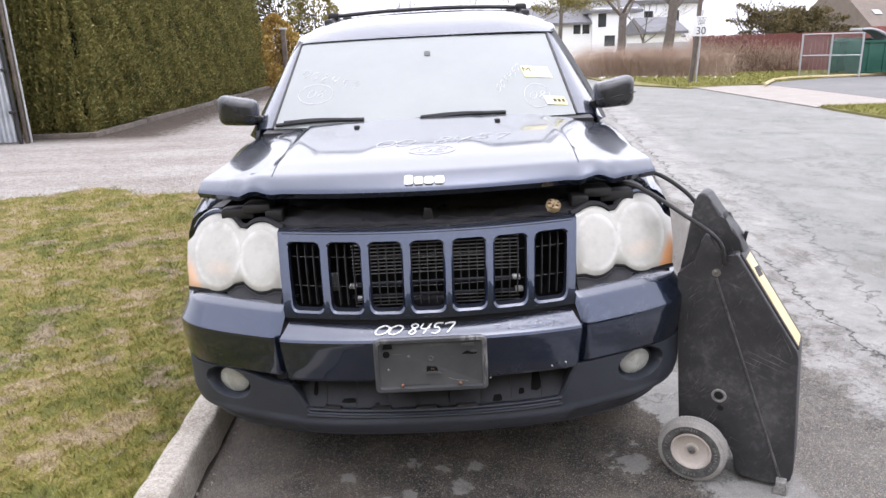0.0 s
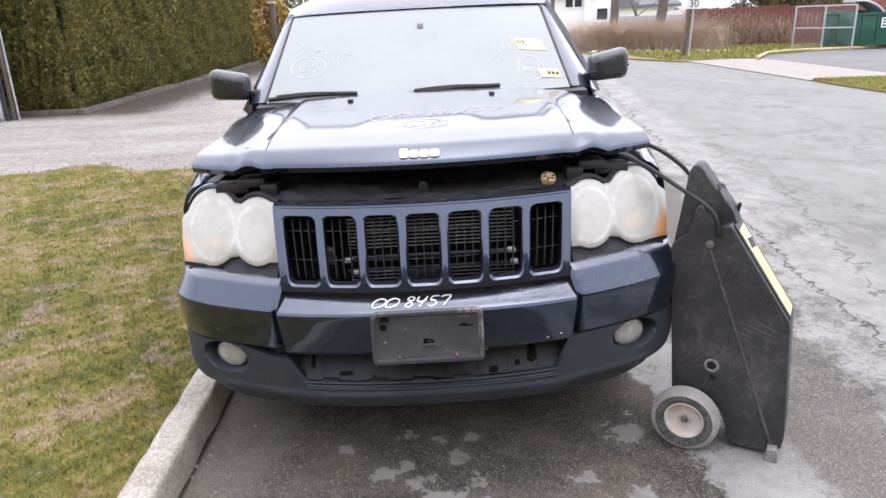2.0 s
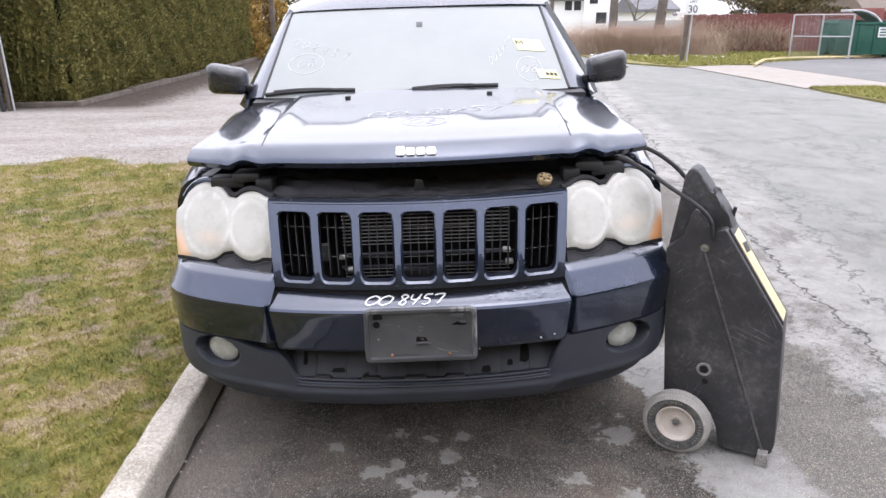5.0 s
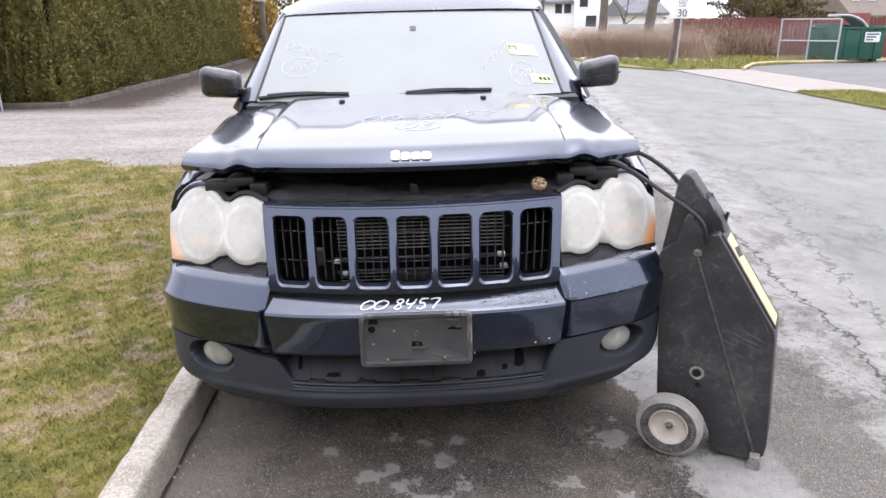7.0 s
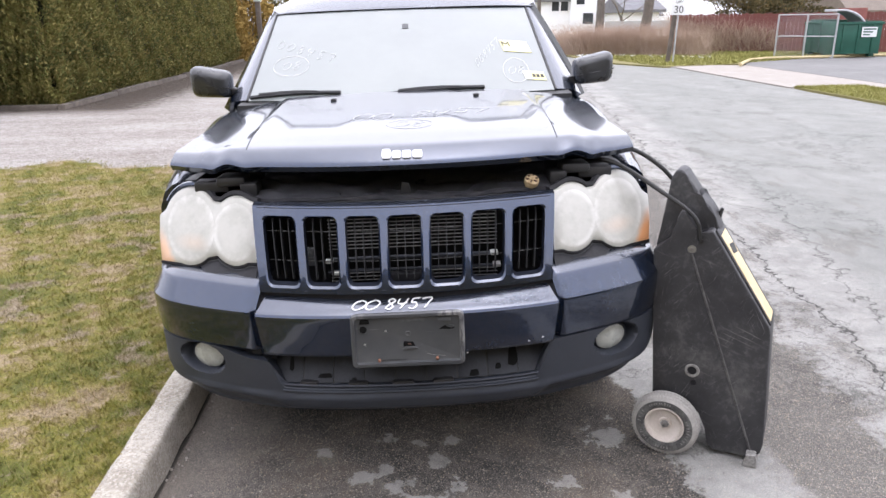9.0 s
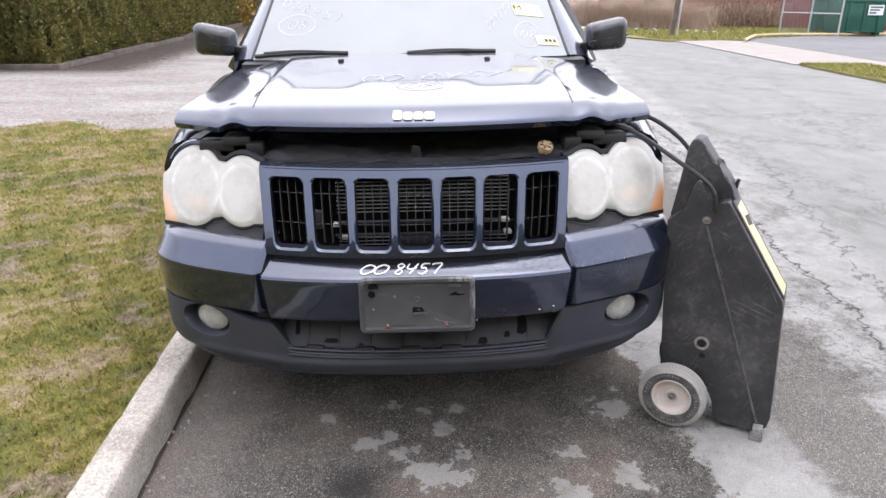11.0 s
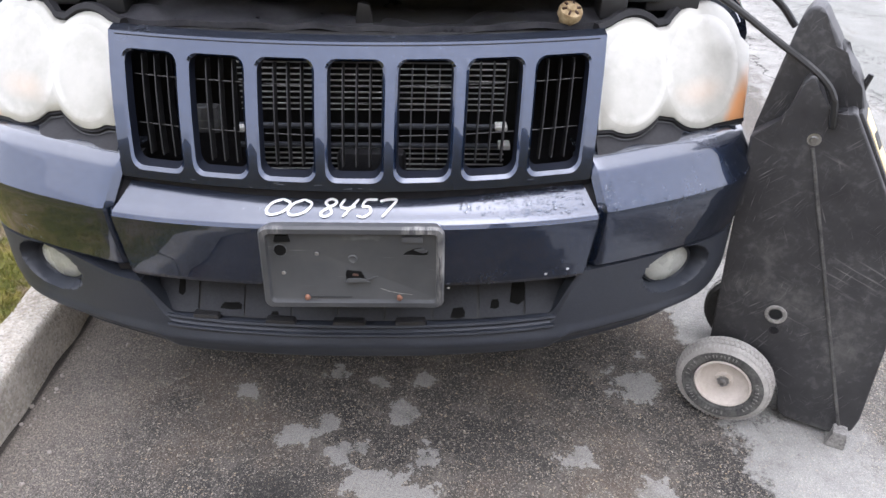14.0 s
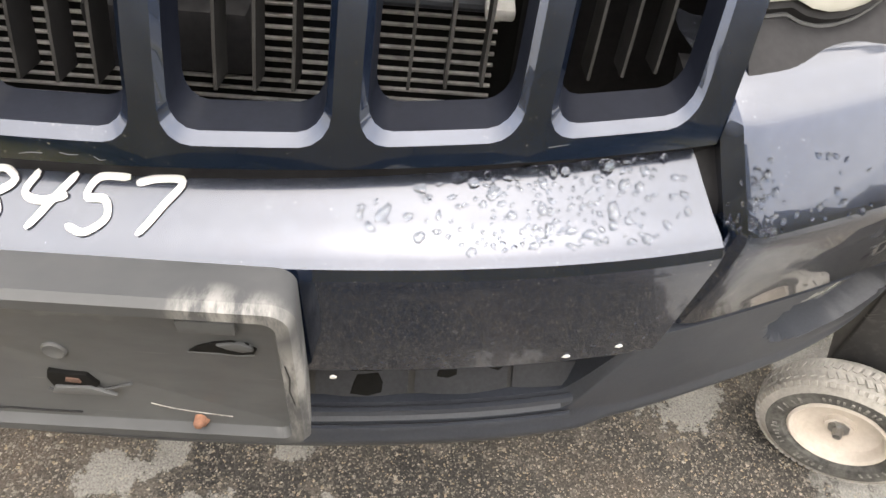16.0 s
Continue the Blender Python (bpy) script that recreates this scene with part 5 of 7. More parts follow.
for sx in (-1, 1):
    g = sheet(lambda u, v: (sx * (0.412 + 0.055 * u + 0.012 * v), plan(0.45) + 0.11 - 0.085 * v, 0.398 + 0.122 * u), 6, 6, lambda p, u, v: p + Vector((sx * 0.01, 0.03, 0)))
    part("intake_side", g, GREY_PLASTIC, apron_part, "grey side of the air intake")
    # dark joints beside the bar and below the painted end
    part("bumper_joint", sheet(lambda u, v: (sx * (0.44 + 0.07 * v), plan(0.48) + 0.034 + 0.075 * smooth(0.6, 1.0, u), 0.50 + 0.235 * u), 10, 3, lambda p, u, v: p + Vector((0, 0.02, 0))), BAY_BLACK, car, "dark joint beside the bumper bar")
    part("bumper_joint", sheet(lambda u, v: (lambda q: (sx * q[0], q[1], 0.475 + 0.05 * v))(front_at(END_IN - 0.04 + (run_of(0.8) - END_IN) * u, 0.05)), 20, 2, lambda p, u, v: p + Vector((0, 0.02, 0))), BAY_BLACK, car, "dark joint below the painted end")
    for cz, cy in ((0.63, 0.0), (0.57, 0.0)):
        part("joint_clip", box(sx * 0.487 - 0.004, sx * 0.487 + 0.004, plan(0.48) + 0.02, plan(0.48) + 0.036, cz - 0.006, cz + 0.006, 0.002), BLACK_PLASTIC, car, "small black clip in the joint")

# fog lamps in oval recesses
for sx in (-1, 1):
    fx, fy = front_at(run_of(0.706), 0.04)
    m = facing(Vector((sx * fx, fy, 0.459)), Vector((sx * 0.42, -1.0, 0.0)))
    squash = m @ Matrix.Diagonal((1.04, 0.8, 1.0, 1.0))
    fog = part("fog_lamp", lathe([(0.064, -0.03), (0.0635, -0.004), (0.0615, -0.0015), (0.0595, -0.004), (0.058, -0.02), (0.05, -0.03)], squash, 40), GREY_PLASTIC, car, "round fog lamp with grey surround")
    part("fog_lens", lathe([(0, 0.007), (0.025, 0.0055), (0.046, 0.001), (0.057, -0.005), (0.0585, -0.02), (0, -0.03)], squash, 36), FOG, fog, "hazed oval fog lamp lens")

# number plate bracket, empty
tilt = Matrix.Translation((0.0, -0.031, 0.592)) @ Matrix.Rotation(radians(-5), 4, "X")


def on_plate(a, b, d):
    """On the bracket: a across, b up, d towards the car."""
    return tilt @ Vector((a, d, b))


def rounded(hw, hh, r, n=5):
    out = []
    for qx, qz, a0 in ((1, 1, 0), (-1, 1, 90), (-1, -1, 180), (1, -1, 270)):
        for k in range(n + 1):
            a = radians(a0 + 90 * k / n)
            out.append((qx * (hw - r) + r * math.cos(a), qz * (hh - r) + r * math.sin(a)))
    return out


pl = bmesh.new()
rings = []
for hw, hh, d, r in ((0.166, 0.076, 0.045, 0.014), (0.171, 0.083, 0.018, 0.016), (0.173, 0.0865, 0.004, 0.016), (0.169, 0.0825, -0.002, 0.014), (0.160, 0.0735, -0.002, 0.01), (0.157, 0.0705, 0.006, 0.008), (0.155, 0.0685, 0.007, 0.006)):
    rings.append([pl.verts.new(on_plate(a, b, d)) for a, b in rounded(hw, hh, r, 6)])
for r0, r1 in zip(rings, rings[1:]):
    for k in range(len(r0)):
        pl.faces.new((r0[k], r0[(k + 1) % len(r0)], r1[(k + 1) % len(r0)], r1[k]))
pl.faces.new(rings[-1])
pl.faces.new(rings[0][::-1])
plate = part("plate_bracket", pl, BRACKET, car, "empty scuffed grey plastic number plate bracket", 30)
plate.data.materials.append(BRACKET_WORN)
for f in plate.data.polygons:
    a, b = f.center.x, (tilt.inverted() @ f.center).z
    f.material_index = 1 if max(abs(a) - 0.158, abs(b) - 0.0715) > 0 else 0
for a in (-0.091, 0.0865):
    part("screw", lathe([(0, 0.007), (0.0028, 0.006), (0.0044, 0.0035), (0.0046, -0.004), (0, -0.004)], tilt @ facing((a, 0.004, -0.0637), (0, -1, 0.0)), 10), RUST, plate, "rusty screw")
for a, b in ((-0.067, 0.029), (-0.132, -0.012)):
    part("rivet", lathe([(0, 0.003), (0.003, 0.0025), (0.0042, 0.0), (0, -0.003)], tilt @ facing((a, 0.006, b), (0, -1, 0.0)), 10), STEEL, plate, "small bright rivet")
# openings in the bracket are near-black shapes, the shade inside them painted
hole = part("mount_hole", lathe([(0.0135, 0.0), (0.0128, 0.0012), (0.0115, 0.001), (0.011, -0.004)], tilt @ facing((-0.135, 0.006, 0.036), (0, -1, 0.0)), 18), BRACKET, plate, "moulded mounting hole")
part("hole_shadow", lathe([(0.0112, 0.0004), (0, 0.0004), (0, -0.004), (0.0112, -0.004)], tilt @ facing((-0.135, 0.0062, 0.036), (0, -1, 0.0)), 18), UNLIT_BLACK, hole, "dark inside of the hole")
part("mount_tab", prism([(-0.016, 0), (0.016, 0), (0.012, 0.014), (-0.012, 0.014)], -0.002, 0.006, lambda p, q, d: on_plate(p - 0.13, 0.054 + q, 0.004 + d), 0.002), UNLIT_BLACK, plate, "small dark tab")
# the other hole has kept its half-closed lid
lid_hole = part("lidded_hole", prism([(-0.025, -0.005), (-0.018, 0.001), (-0.006, 0.0065), (0.006, 0.009), (0.017, 0.007), (0.0225, 0.001), (0.02, -0.0045), (0.009, -0.0065), (-0.006, -0.005)], 0.0055, 0.009, lambda p, q, d: on_plate(0.12 + p, 0.033 + q, d)), UNLIT_BLACK, plate, "dark slit of a lidded hole")
part("lid", prism([(-0.005, 0.0055), (0.004, 0.0085), (0.013, 0.0085), (0.02, 0.005), (0.021, 0.001), (0.013, -0.001), (0.004, 0.001)], 0.0035, 0.0075, lambda p, q, d: on_plate(0.12 + p, 0.033 + q, d), 0.0012), BRACKET, lid_hole, "bent grey lid")
part("hole_ledge", tube([on_plate(0.12 + p, 0.033 + q, 0.0065) for p, q in ((-0.026, -0.006), (-0.006, -0.0068), (0.009, -0.008), (0.02, -0.0062))], 0.001, 5), BRACKET_WORN, lid_hole, "pale edge under the slit")
part("mount_tab", prism([(-0.02, 0), (0.019, 0), (0.019, 0.013), (-0.02, 0.013)], 0.0, 0.006, lambda p, q, d: on_plate(0.113 + p, 0.053 + q, 0.002 + d), 0.0015), BRACKET, plate, "square grey tab")
part("crack", tube([on_plate(a, b, 0.0062) for a, b in ((-0.085, -0.0655), (-0.06, -0.064), (-0.03, -0.0652), (-0.005, -0.0648))], 0.0009, 5), BAY_BLACK, plate, "black crack along the lower edge")
part("crack", tube([on_plate(a, b, -0.0018) for a, b in ((0.1625, 0.028), (0.1645, 0.012), (0.163, -0.004), (0.1655, -0.022))], 0.0007, 5), BAY_BLACK, plate, "fine crack in the rim")
part("scratch", tube([on_plate(a, b, 0.0066) for a, b in ((0.052, -0.046), (0.066, -0.0515), (0.084, -0.0555), (0.112, -0.0595))], 0.0005, 5), FOOT, plate, "pale scratch by the screw")
for a in (-0.091, 0.0865):
    part("rust_crust", lathe([(0, 0.0045), (0.003, 0.004), (0.0052, 0.0015), (0.006, -0.001), (0, -0.002)], tilt @ facing((a + 0.001, 0.005, -0.0665), (0.15, -1, -0.2)), 7), RUST, plate, "crusted rust round the screw")
slot = prism([(-0.015, -0.01), (0.012, -0.012), (0.019, -0.005), (0.013, 0.008), (-0.004, 0.009), (-0.014, 0.011), (-0.017, 0.002)], 0.0035, 0.008, lambda a, b, d: on_plate(a + 0.002, b - 0.016, d), 0.001)
slot_ob = part("centre_slot", slot, UNLIT_BLACK, plate, "torn dark slot in the middle")
part("torn_edge", prism([(-0.018, -0.015), (0.03, -0.014), (0.012, -0.005), (-0.014, -0.006)], 0.001, 0.005, lambda a, b, d: on_plate(a + 0.003, b - 0.016, d), 0.001), BRACKET, slot_ob)
part("rust_spot", prism([(-0.006, 0.0), (0.006, -0.001), (0.005, 0.004), (-0.004, 0.005)], 0.002, 0.006, lambda a, b, d: on_plate(a + 0.004, b - 0.016, d), 0.001), RUST_DARK, slot_ob)
part("boss", lathe([(0, 0.0), (0.005, 0.0), (0.0075, 0.0015), (0.009, 0.0), (0.009, -0.002)], tilt @ facing((0.0, 0.006, 0.018), (0, -1, 0.0)), 16), BRACKET, plate, "small round boss")

part("lower_lip", tube([on_plate(-0.018, -0.0285, 0.004), on_plate(-0.010, -0.0305, 0.003), on_plate(0.012, -0.030, 0.003), on_plate(0.022, -0.027, 0.004), on_plate(0.045, -0.018, 0.0055)], 0.0012, 5), BRACKET_WORN, slot_ob, "pale torn lip")

# handwritten number on the ledge
part("marker_number", written("00", 0.031, lambda a, b, h: ledge(a - 0.178, b + 0.0125, h), 0.005, 1.36, 0.35, 0.001, 1.4), WHITE_PAINT, bumper, "white handwritten number 00 8457")
part("marker_number", written("8457", 0.034, lambda a, b, h: ledge(a - 0.072, b + 0.0115, h), 0.005, 1.08, 0.25, 0.001, 1.02), WHITE_PAINT, bumper, "white handwritten number 00 8457")


# bonnet, unlatched and standing a little open
def hood_lip(x):
    ax = abs(x)
    return 1.066 - 0.011 * math.exp(-((ax - 0.655) / 0.03) ** 2) + 0.007 * math.exp(-((ax - 0.59) / 0.032) ** 2) - 0.004 * math.exp(-((ax - 0.53) / 0.03) ** 2) + 0.012 * smooth(0.70, 0.82, ax)


def hood_at(x, s):
    """A point of the bonnet: s runs from the lip to the cowl."""
    ax = abs(x)
    yf = 0.29 + 0.28 * x * x
    y = yf + (1.27 - yf) * s
    # a level-backed nose: rolled lip, straight sloping face, soft crease, long flat top
    q = 0.98 * s
    rise = 0.007 * (1 - math.exp(-q / 0.006)) - 0.56 * 0.01 * math.log(math.exp(-q / 0.01) + math.exp(-0.068 / 0.01)) + 0.079 * s
    rise *= 1 - 0.28 * (ax / 0.8) ** 4
    rise += 0.012 * smooth(0.57, 0.53, ax) * smooth(0.04, 0.3, s)
    rise += 0.004 * smooth(0.27, 0.17, ax) * smooth(0.2, 0.55, s)
    rise -= 0.018 * smooth(0.6, 0.82, ax)
    wave = hood_lip(x)
    flat = 1.066 + 0.012 * smooth(0.70, 0.82, ax)
    return Vector((x, y, flat + (wave - flat) * math.exp(-(s / 0.11) ** 2) + rise))


def hood_fn(u, v):
    w = 2 * u - 1
    s = v ** 1.7
    half = 0.815 - 0.055 * s
    return hood_at(half * w, s)


hood = part("hood", sheet(hood_fn, 96, 44, lambda p, u, v: p + Vector((0, 0.018 * (1 - v), -0.02))), PAINT, car, "dusty navy bonnet standing slightly open", 24)


def on_hood(a, y, h):
    yf = 0.29 + 0.28 * a * a
    p = hood_at(a, (y - yf) / (1.27 - yf))
    return p + Vector((0, -0.15 * h, h + 0.0012))


# maker's badge as plain blocks
for a0, a1, top in ((-0.067, -0.037, 0.030), (-0.034, -0.003, 0.024), (0.0, 0.031, 0.024), (0.034, 0.067, 0.024)):
    b = prism(rounded((a1 - a0) / 2, top / 2, 0.007, 3), 0.0, 0.006, lambda p, q, d: hood_at((a0 + a1) / 2 + p, 0.016 + 1.3 * (q + top / 2)) + Vector((0, -0.5, 0.86)) * (0.006 - d), 0.002)
    part("badge", b, BADGE, hood, "white metal badge block")
MARKER = plain("thin_white_marker", (0.45, 0.46, 0.48), (0.62, 0.63, 0.65), 0.6, scale=25, relief=0)
part("marker_number", written("00", 0.10, lambda a, b, h: on_hood(a - 0.20, b * 1.0 + 0.70, h), 0.004, 0.75, 0.3, 0.0008), MARKER, hood, "thin white handwritten number")
part("marker_number", written("84", 0.10, lambda a, b, h: on_hood(a + 0.02, b + 0.72, h), 0.004, 0.75, 0.3, 0.0008), MARKER, hood, "thin white handwritten number")
part("marker_number", written("57", 0.09, lambda a, b, h: on_hood(a + 0.19, b + 0.78, h), 0.004, 0.75, 0.3, 0.0008), MARKER, hood, "thin white handwritten number")
part("marker_number", written("08", 0.075, lambda a, b, h: on_hood(a - 0.035, b + 0.585, h), 0.004, 0.8, 0.2, 0.0008), MARKER, hood, "thin white handwritten 08")
part("marker_ring", strokes([[(0.085 * math.cos(t), 0.065 * math.sin(t)) for t in (2 * math.pi * k / 16 for k in range(17))]], 0.004, 0.0008, lambda a, b, h: on_hood(a + 0.025, b + 0.62, h)), MARKER, hood, "thin white ring round the number")
for sx in (-1, 1):
    # thin black tube drawn in the crease to stand for its shade
    part("crease_line", tube([on_hood(sx * (0.535 + 0.03 * t), 0.44 + 0.5 * t, -0.0015) for t in [k / 10 for k in range(11)]], 0.0022, 5), BAY_BLACK, hood, "dark crease line")
    part("washer_nozzle", box(sx * 0.31 - 0.012, sx * 0.31 + 0.012, 1.12, 1.15, 1.182, 1.2, 0.005), BLACK_PLASTIC, hood, "black washer nozzle")


# fenders
def fender_fn(sx):
    def fn(u, v):
        # u from the bonnet's edge over the shoulder and down; v towards the rear
        prof = [(0.805, 0.0), (0.825, 0.002), (0.86, -0.012), (0.89, -0.04), (0.915, -0.10), (0.93, -0.19), (0.937, -0.30), (0.937, -0.42), (0.93, -0.52)]
        t = u * (len(prof) - 1)
        k = min(int(t), len(prof) - 2)
        f = t - k
        x = prof[k][0] * (1 - f) + prof[k + 1][0] * f
        d = prof[k][1] * (1 - f) + prof[k + 1][1] * f
        y_front = 0.505 + 0.05 * u + (0.07 if u > 0.75 else 0.07 * smooth(0.45, 0.75, u))
        y = y_front + (1.5 - y_front) * v
        zt = 1.005 + 0.125 * smooth(0.45, 1.35, y) - 0.02 * smooth(0.6, 0.48, y)
        z = zt + d
        x -= 0.05 * (1 - smooth(0.48, 0.75, y)) * (1 if u > 0.2 else u / 0.2) * 0.5
        gap = (y - 0.95) / 0.46
        if abs(gap) < 1:
            arch = 0.37 + 0.46 * math.sqrt(1 - gap * gap)
            z = max(z, arch)
        return (sx * x, y, z)
    return fn


for sx in (-1, 1):
    part("fender", sheet(fender_fn(sx), 32, 30, lambda p, u, v: p + Vector((-sx * 0.03, 0.004, -0.012))), PAINT, car, "navy front wing", 30)
    well = sheet(lambda u, v: (sx * (0.60 + 0.28 * v), 0.95 - 0.40 * math.cos(math.pi * u), 0.37 + 0.44 * math.sin(math.pi * u)), 20, 2, lambda p, u, v: p + Vector((0, 0.015 * math.cos(math.pi * u), -0.015 * math.sin(math.pi * u))))
    part("wheel_arch", well, BAY_BLACK, car, "black wheel arch liner")

# windscreen, pillars, roof
WS_BOW = 0.07


def screen_at(a, b, h=0.0):
    """a: -1 to 1 across, b: 0 to 1 up the slope, h: out of the glass."""
    half = 0.708 - 0.045 * b
    y = 1.33 + 0.69 * b - WS_BOW * (1 - a * a) + 0.0
    z = 1.182 + 0.375 * b + 0.012 * (1 - a * a) * b
    return Vector((half * a - 0.016, y - 0.478 * h, z + 0.878 * h))


glass = part("windscreen", sheet(lambda u, v: screen_at(2 * u - 1, v), 24, 12, lambda p, u, v: p + Vector((0, 0.004, -0.006))), WINDSCREEN, car, "misted pale windscreen with marker writing and stickers")


def screen_m(x, z, h):
    b = (z - 1.182) / 0.38
    return screen_at(x / (0.708 - 0.045 * b), b, h)


part("mirror_button", prism(rounded(0.016, 0.011, 0.004, 2), 0.0, 0.0015, lambda a, b, h: screen_m(0.02 + a, 1.475 + b, h + 0.001)), BRACKET, glass, "small grey mirror button")
MARK_WS = plain("white_glass_marker", (0.6, 0.61, 0.62), (0.75, 0.75, 0.76), 0.6, scale=25, relief=0)
part("marker_number", written("008457", 0.05, lambda a, b, h: screen_m(a * 0.95 - 0.63, b * 0.75 + 1.40 - 0.24 * a, h + 0.001), 0.0019, 1.1, 0.45, 0.001), MARK_WS, glass, "white handwritten number 008457")
part("marker_number", written("08", 0.055, lambda a, b, h: screen_m(a - 0.58, b * 0.6 + 1.302, h + 0.001), 0.0026, 0.9, 0.2, 0.001), MARK_WS, glass, "white handwritten 08")
part("marker_ring", strokes([[(0.088 * math.cos(t), 0.042 * math.sin(t)) for t in (2 * math.pi * k / 16 for k in range(17))]], 0.0026, 0.001, lambda a, b, h: screen_m(a - 0.535, b + 1.318, h + 0.001)), MARK_WS, glass, "white ring round the number")
ca, sa = math.cos(radians(38)), math.sin(radians(38))
part("marker_number", written("008457", 0.045, lambda a, b, h: screen_m(0.362 + a * ca * 0.62 - b * sa * 0.5, 1.285 + a * sa * 0.62 + b * ca * 0.75, h + 0.001), 0.0025, 1.0, 0.2, 0.001), MARK_WS, glass, "white handwritten number 008457")
part("marker_number", written("08", 0.05, lambda a, b, h: screen_m(a + 0.505, b * 0.6 + 1.252, h + 0.001), 0.0026, 0.85, 0.2, 0.001), MARK_WS, glass, "white handwritten 08")
part("marker_ring", strokes([[(0.062 * math.cos(t), 0.05 * math.sin(t)) for t in (2 * math.pi * k / 16 for k in range(17))]], 0.0026, 0.001, lambda a, b, h: screen_m(a + 0.545, b + 1.267, h + 0.001)), MARK_WS, glass, "white ring round the number")
ST = radians(-9)


def card_at(cx, cz):
    return lambda a, b, h: screen_m(cx + a * math.cos(ST) + b * math.sin(ST), cz + a * math.sin(ST) * 0.5 + b * 0.5, h + 0.0015)


card = part("window_card", prism([(-0.07, -0.05), (0.07, -0.05), (0.07, 0.05), (-0.07, 0.05)], 0.0, 0.0015, card_at(0.565, 1.367)), YELLOW_CARD, glass, "pale yellow card marked M")
lettering("M", 0.06, lambda a, b, h: card_at(0.565, 1.367)(a - 0.045, b + 0.012, h + 0.0018), "printed_letter", INK, card, "black letter M", 0.0005)
tag = part("window_sticker", prism([(-0.05, -0.035), (0.05, -0.035), (0.05, 0.035), (-0.05, 0.035)], 0.0, 0.0015, card_at(0.628, 1.24)), YELLOW_CARD, glass, "white and yellow window sticker")
part("sticker_band", prism([(-0.05, -0.035), (-0.018, -0.035), (-0.018, 0.035), (-0.05, 0.035)], 0.0016, 0.0026, card_at(0.628, 1.24)), SIGN_WHITE, tag)
for k in range(3):
    part("print_bar", prism([(-0.01 + 0.02 * k, -0.012), (0.004 + 0.02 * k, -0.012), (0.004 + 0.02 * k, 0.012), (-0.01 + 0.02 * k, 0.012)], 0.0016, 0.0028, card_at(0.628, 1.24)), INK, tag)

# black edge seal round the glass, pillars
seal_pts = [screen_at(-1.01, b / 10, 0.0) for b in range(11)] + [screen_at(-1 + 2 * k / 20, 1.012, 0.0) for k in range(1, 20)] + [screen_at(1.01, 1 - b / 10, 0.0) for b in range(11)]
part("glass_seal", tube(seal_pts, 0.007, 6), BLACK_PLASTIC, glass, "black rubber glass seal")
for sx in (-1, 1):
    pil = sheet(lambda u, v: Vector((-0.014 + sx * (0.719 - 0.045 * v + (0.15 - 0.06 * v) * u - 0.01 * u * u), 1.335 + 0.69 * v + 0.09 * u * u + 0.03 * u, 1.185 + 0.378 * v + 0.004 * u - 0.045 * u * u)), 10, 14, lambda p, u, v: p + Vector((-sx * 0.02, 0.03, -0.03)))
    part("pillar", pil, PAINT, car, "navy windscreen pillar")


def roof_fn(u, v):
    w = 2 * u - 1
    y = 2.0 + 2.35 * v + 0.03 * w * w
    z = 1.572 + 0.112 * (1 - (1 - min(1.0, v / 0.2)) ** 2) + 0.036 * math.sin(math.pi * min(1, v * 1.05)) - 0.035 * smooth(0.8, 1, v) - (0.012 + 0.058 * smooth(0, 0.15, v)) * abs(w) ** 4.5
    return (0.715 * w, y - 0.06 * (1 - w * w) * (1 - v), z)


part("roof", sheet(roof_fn, 28, 28, lambda p, u, v: p + Vector((0, 0.0, -0.03))), PAINT, car, "navy roof with pale sky sheen")
for sx in (-1, 1):
    rail = part("roof_rail", tube(spline([(sx * 0.60, 2.52, 1.66), (sx * 0.60, 2.6, 1.695), (sx * 0.605, 3.2, 1.712), (sx * 0.60, 3.95, 1.70), (sx * 0.60, 4.05, 1.66)], 6), 0.014, 8), BLACK_PLASTIC, car, "black roof rail")
    for y in (2.55, 4.0):
        part("rail_foot", box(sx * 0.60 - 0.025, sx * 0.60 + 0.025, y - 0.07, y + 0.05, 1.64, 1.70, 0.012), BLACK_PLASTIC, rail, "rail foot")
    side = sheet(lambda u, v: (sx * (0.935 - 0.11 * smooth(0.68, 1, u)), 1.50 + 3.1 * v, 0.38 + 0.75 * u), 8, 24, lambda p, u, v: p + Vector((-sx * 0.05, 0, 0)))
    part("body_side", side, PAINT, car, "navy doors and rear wing")
    sg = sheet(lambda u, v: (sx * (0.90 - 0.20 * u ** 1.2), 1.62 + 0.42 * u + (2.75 - 0.6 * u) * v, 1.13 + 0.45 * u), 8, 20, lambda p, u, v: p + Vector((-sx * 0.02, 0, -0.01)))
    part("side_window", sg, SIDE_GLASS, car, "dark side window")
for y, r in ((2.75, 0.012), (3.45, 0.012)):
    part("cross_bar", tube(spline([(-0.60, y, 1.726), (-0.3, y, 1.741), (0, y, 1.746), (0.3, y, 1.741), (0.60, y, 1.726)], 6), r, 8), BLACK_PLASTIC, car, "black roof cross bar")
    for sx in (-1, 1):
        part("bar_clamp", box(sx * 0.6 - 0.035, sx * 0.6 + 0.035, y - 0.035, y + 0.035, 1.70, 1.748, 0.012), BLACK_PLASTIC, car, "black cross bar clamp")
part("tailgate", sheet(lambda u, v: (-0.93 + 1.86 * u, 4.60 - 0.22 * max(0.0, v - 0.55), 0.40 + 1.2 * v), 12, 12, lambda p, u, v: p + Vector((0, -0.05, 0))), PAINT, car, "navy tailgate")
part("underbody", box(-0.75, 0.75, 0.75, 4.5, 0.26, 0.42, 0.03), BAY_BLACK, car, "dark underbody")
cab = bmesh.new()
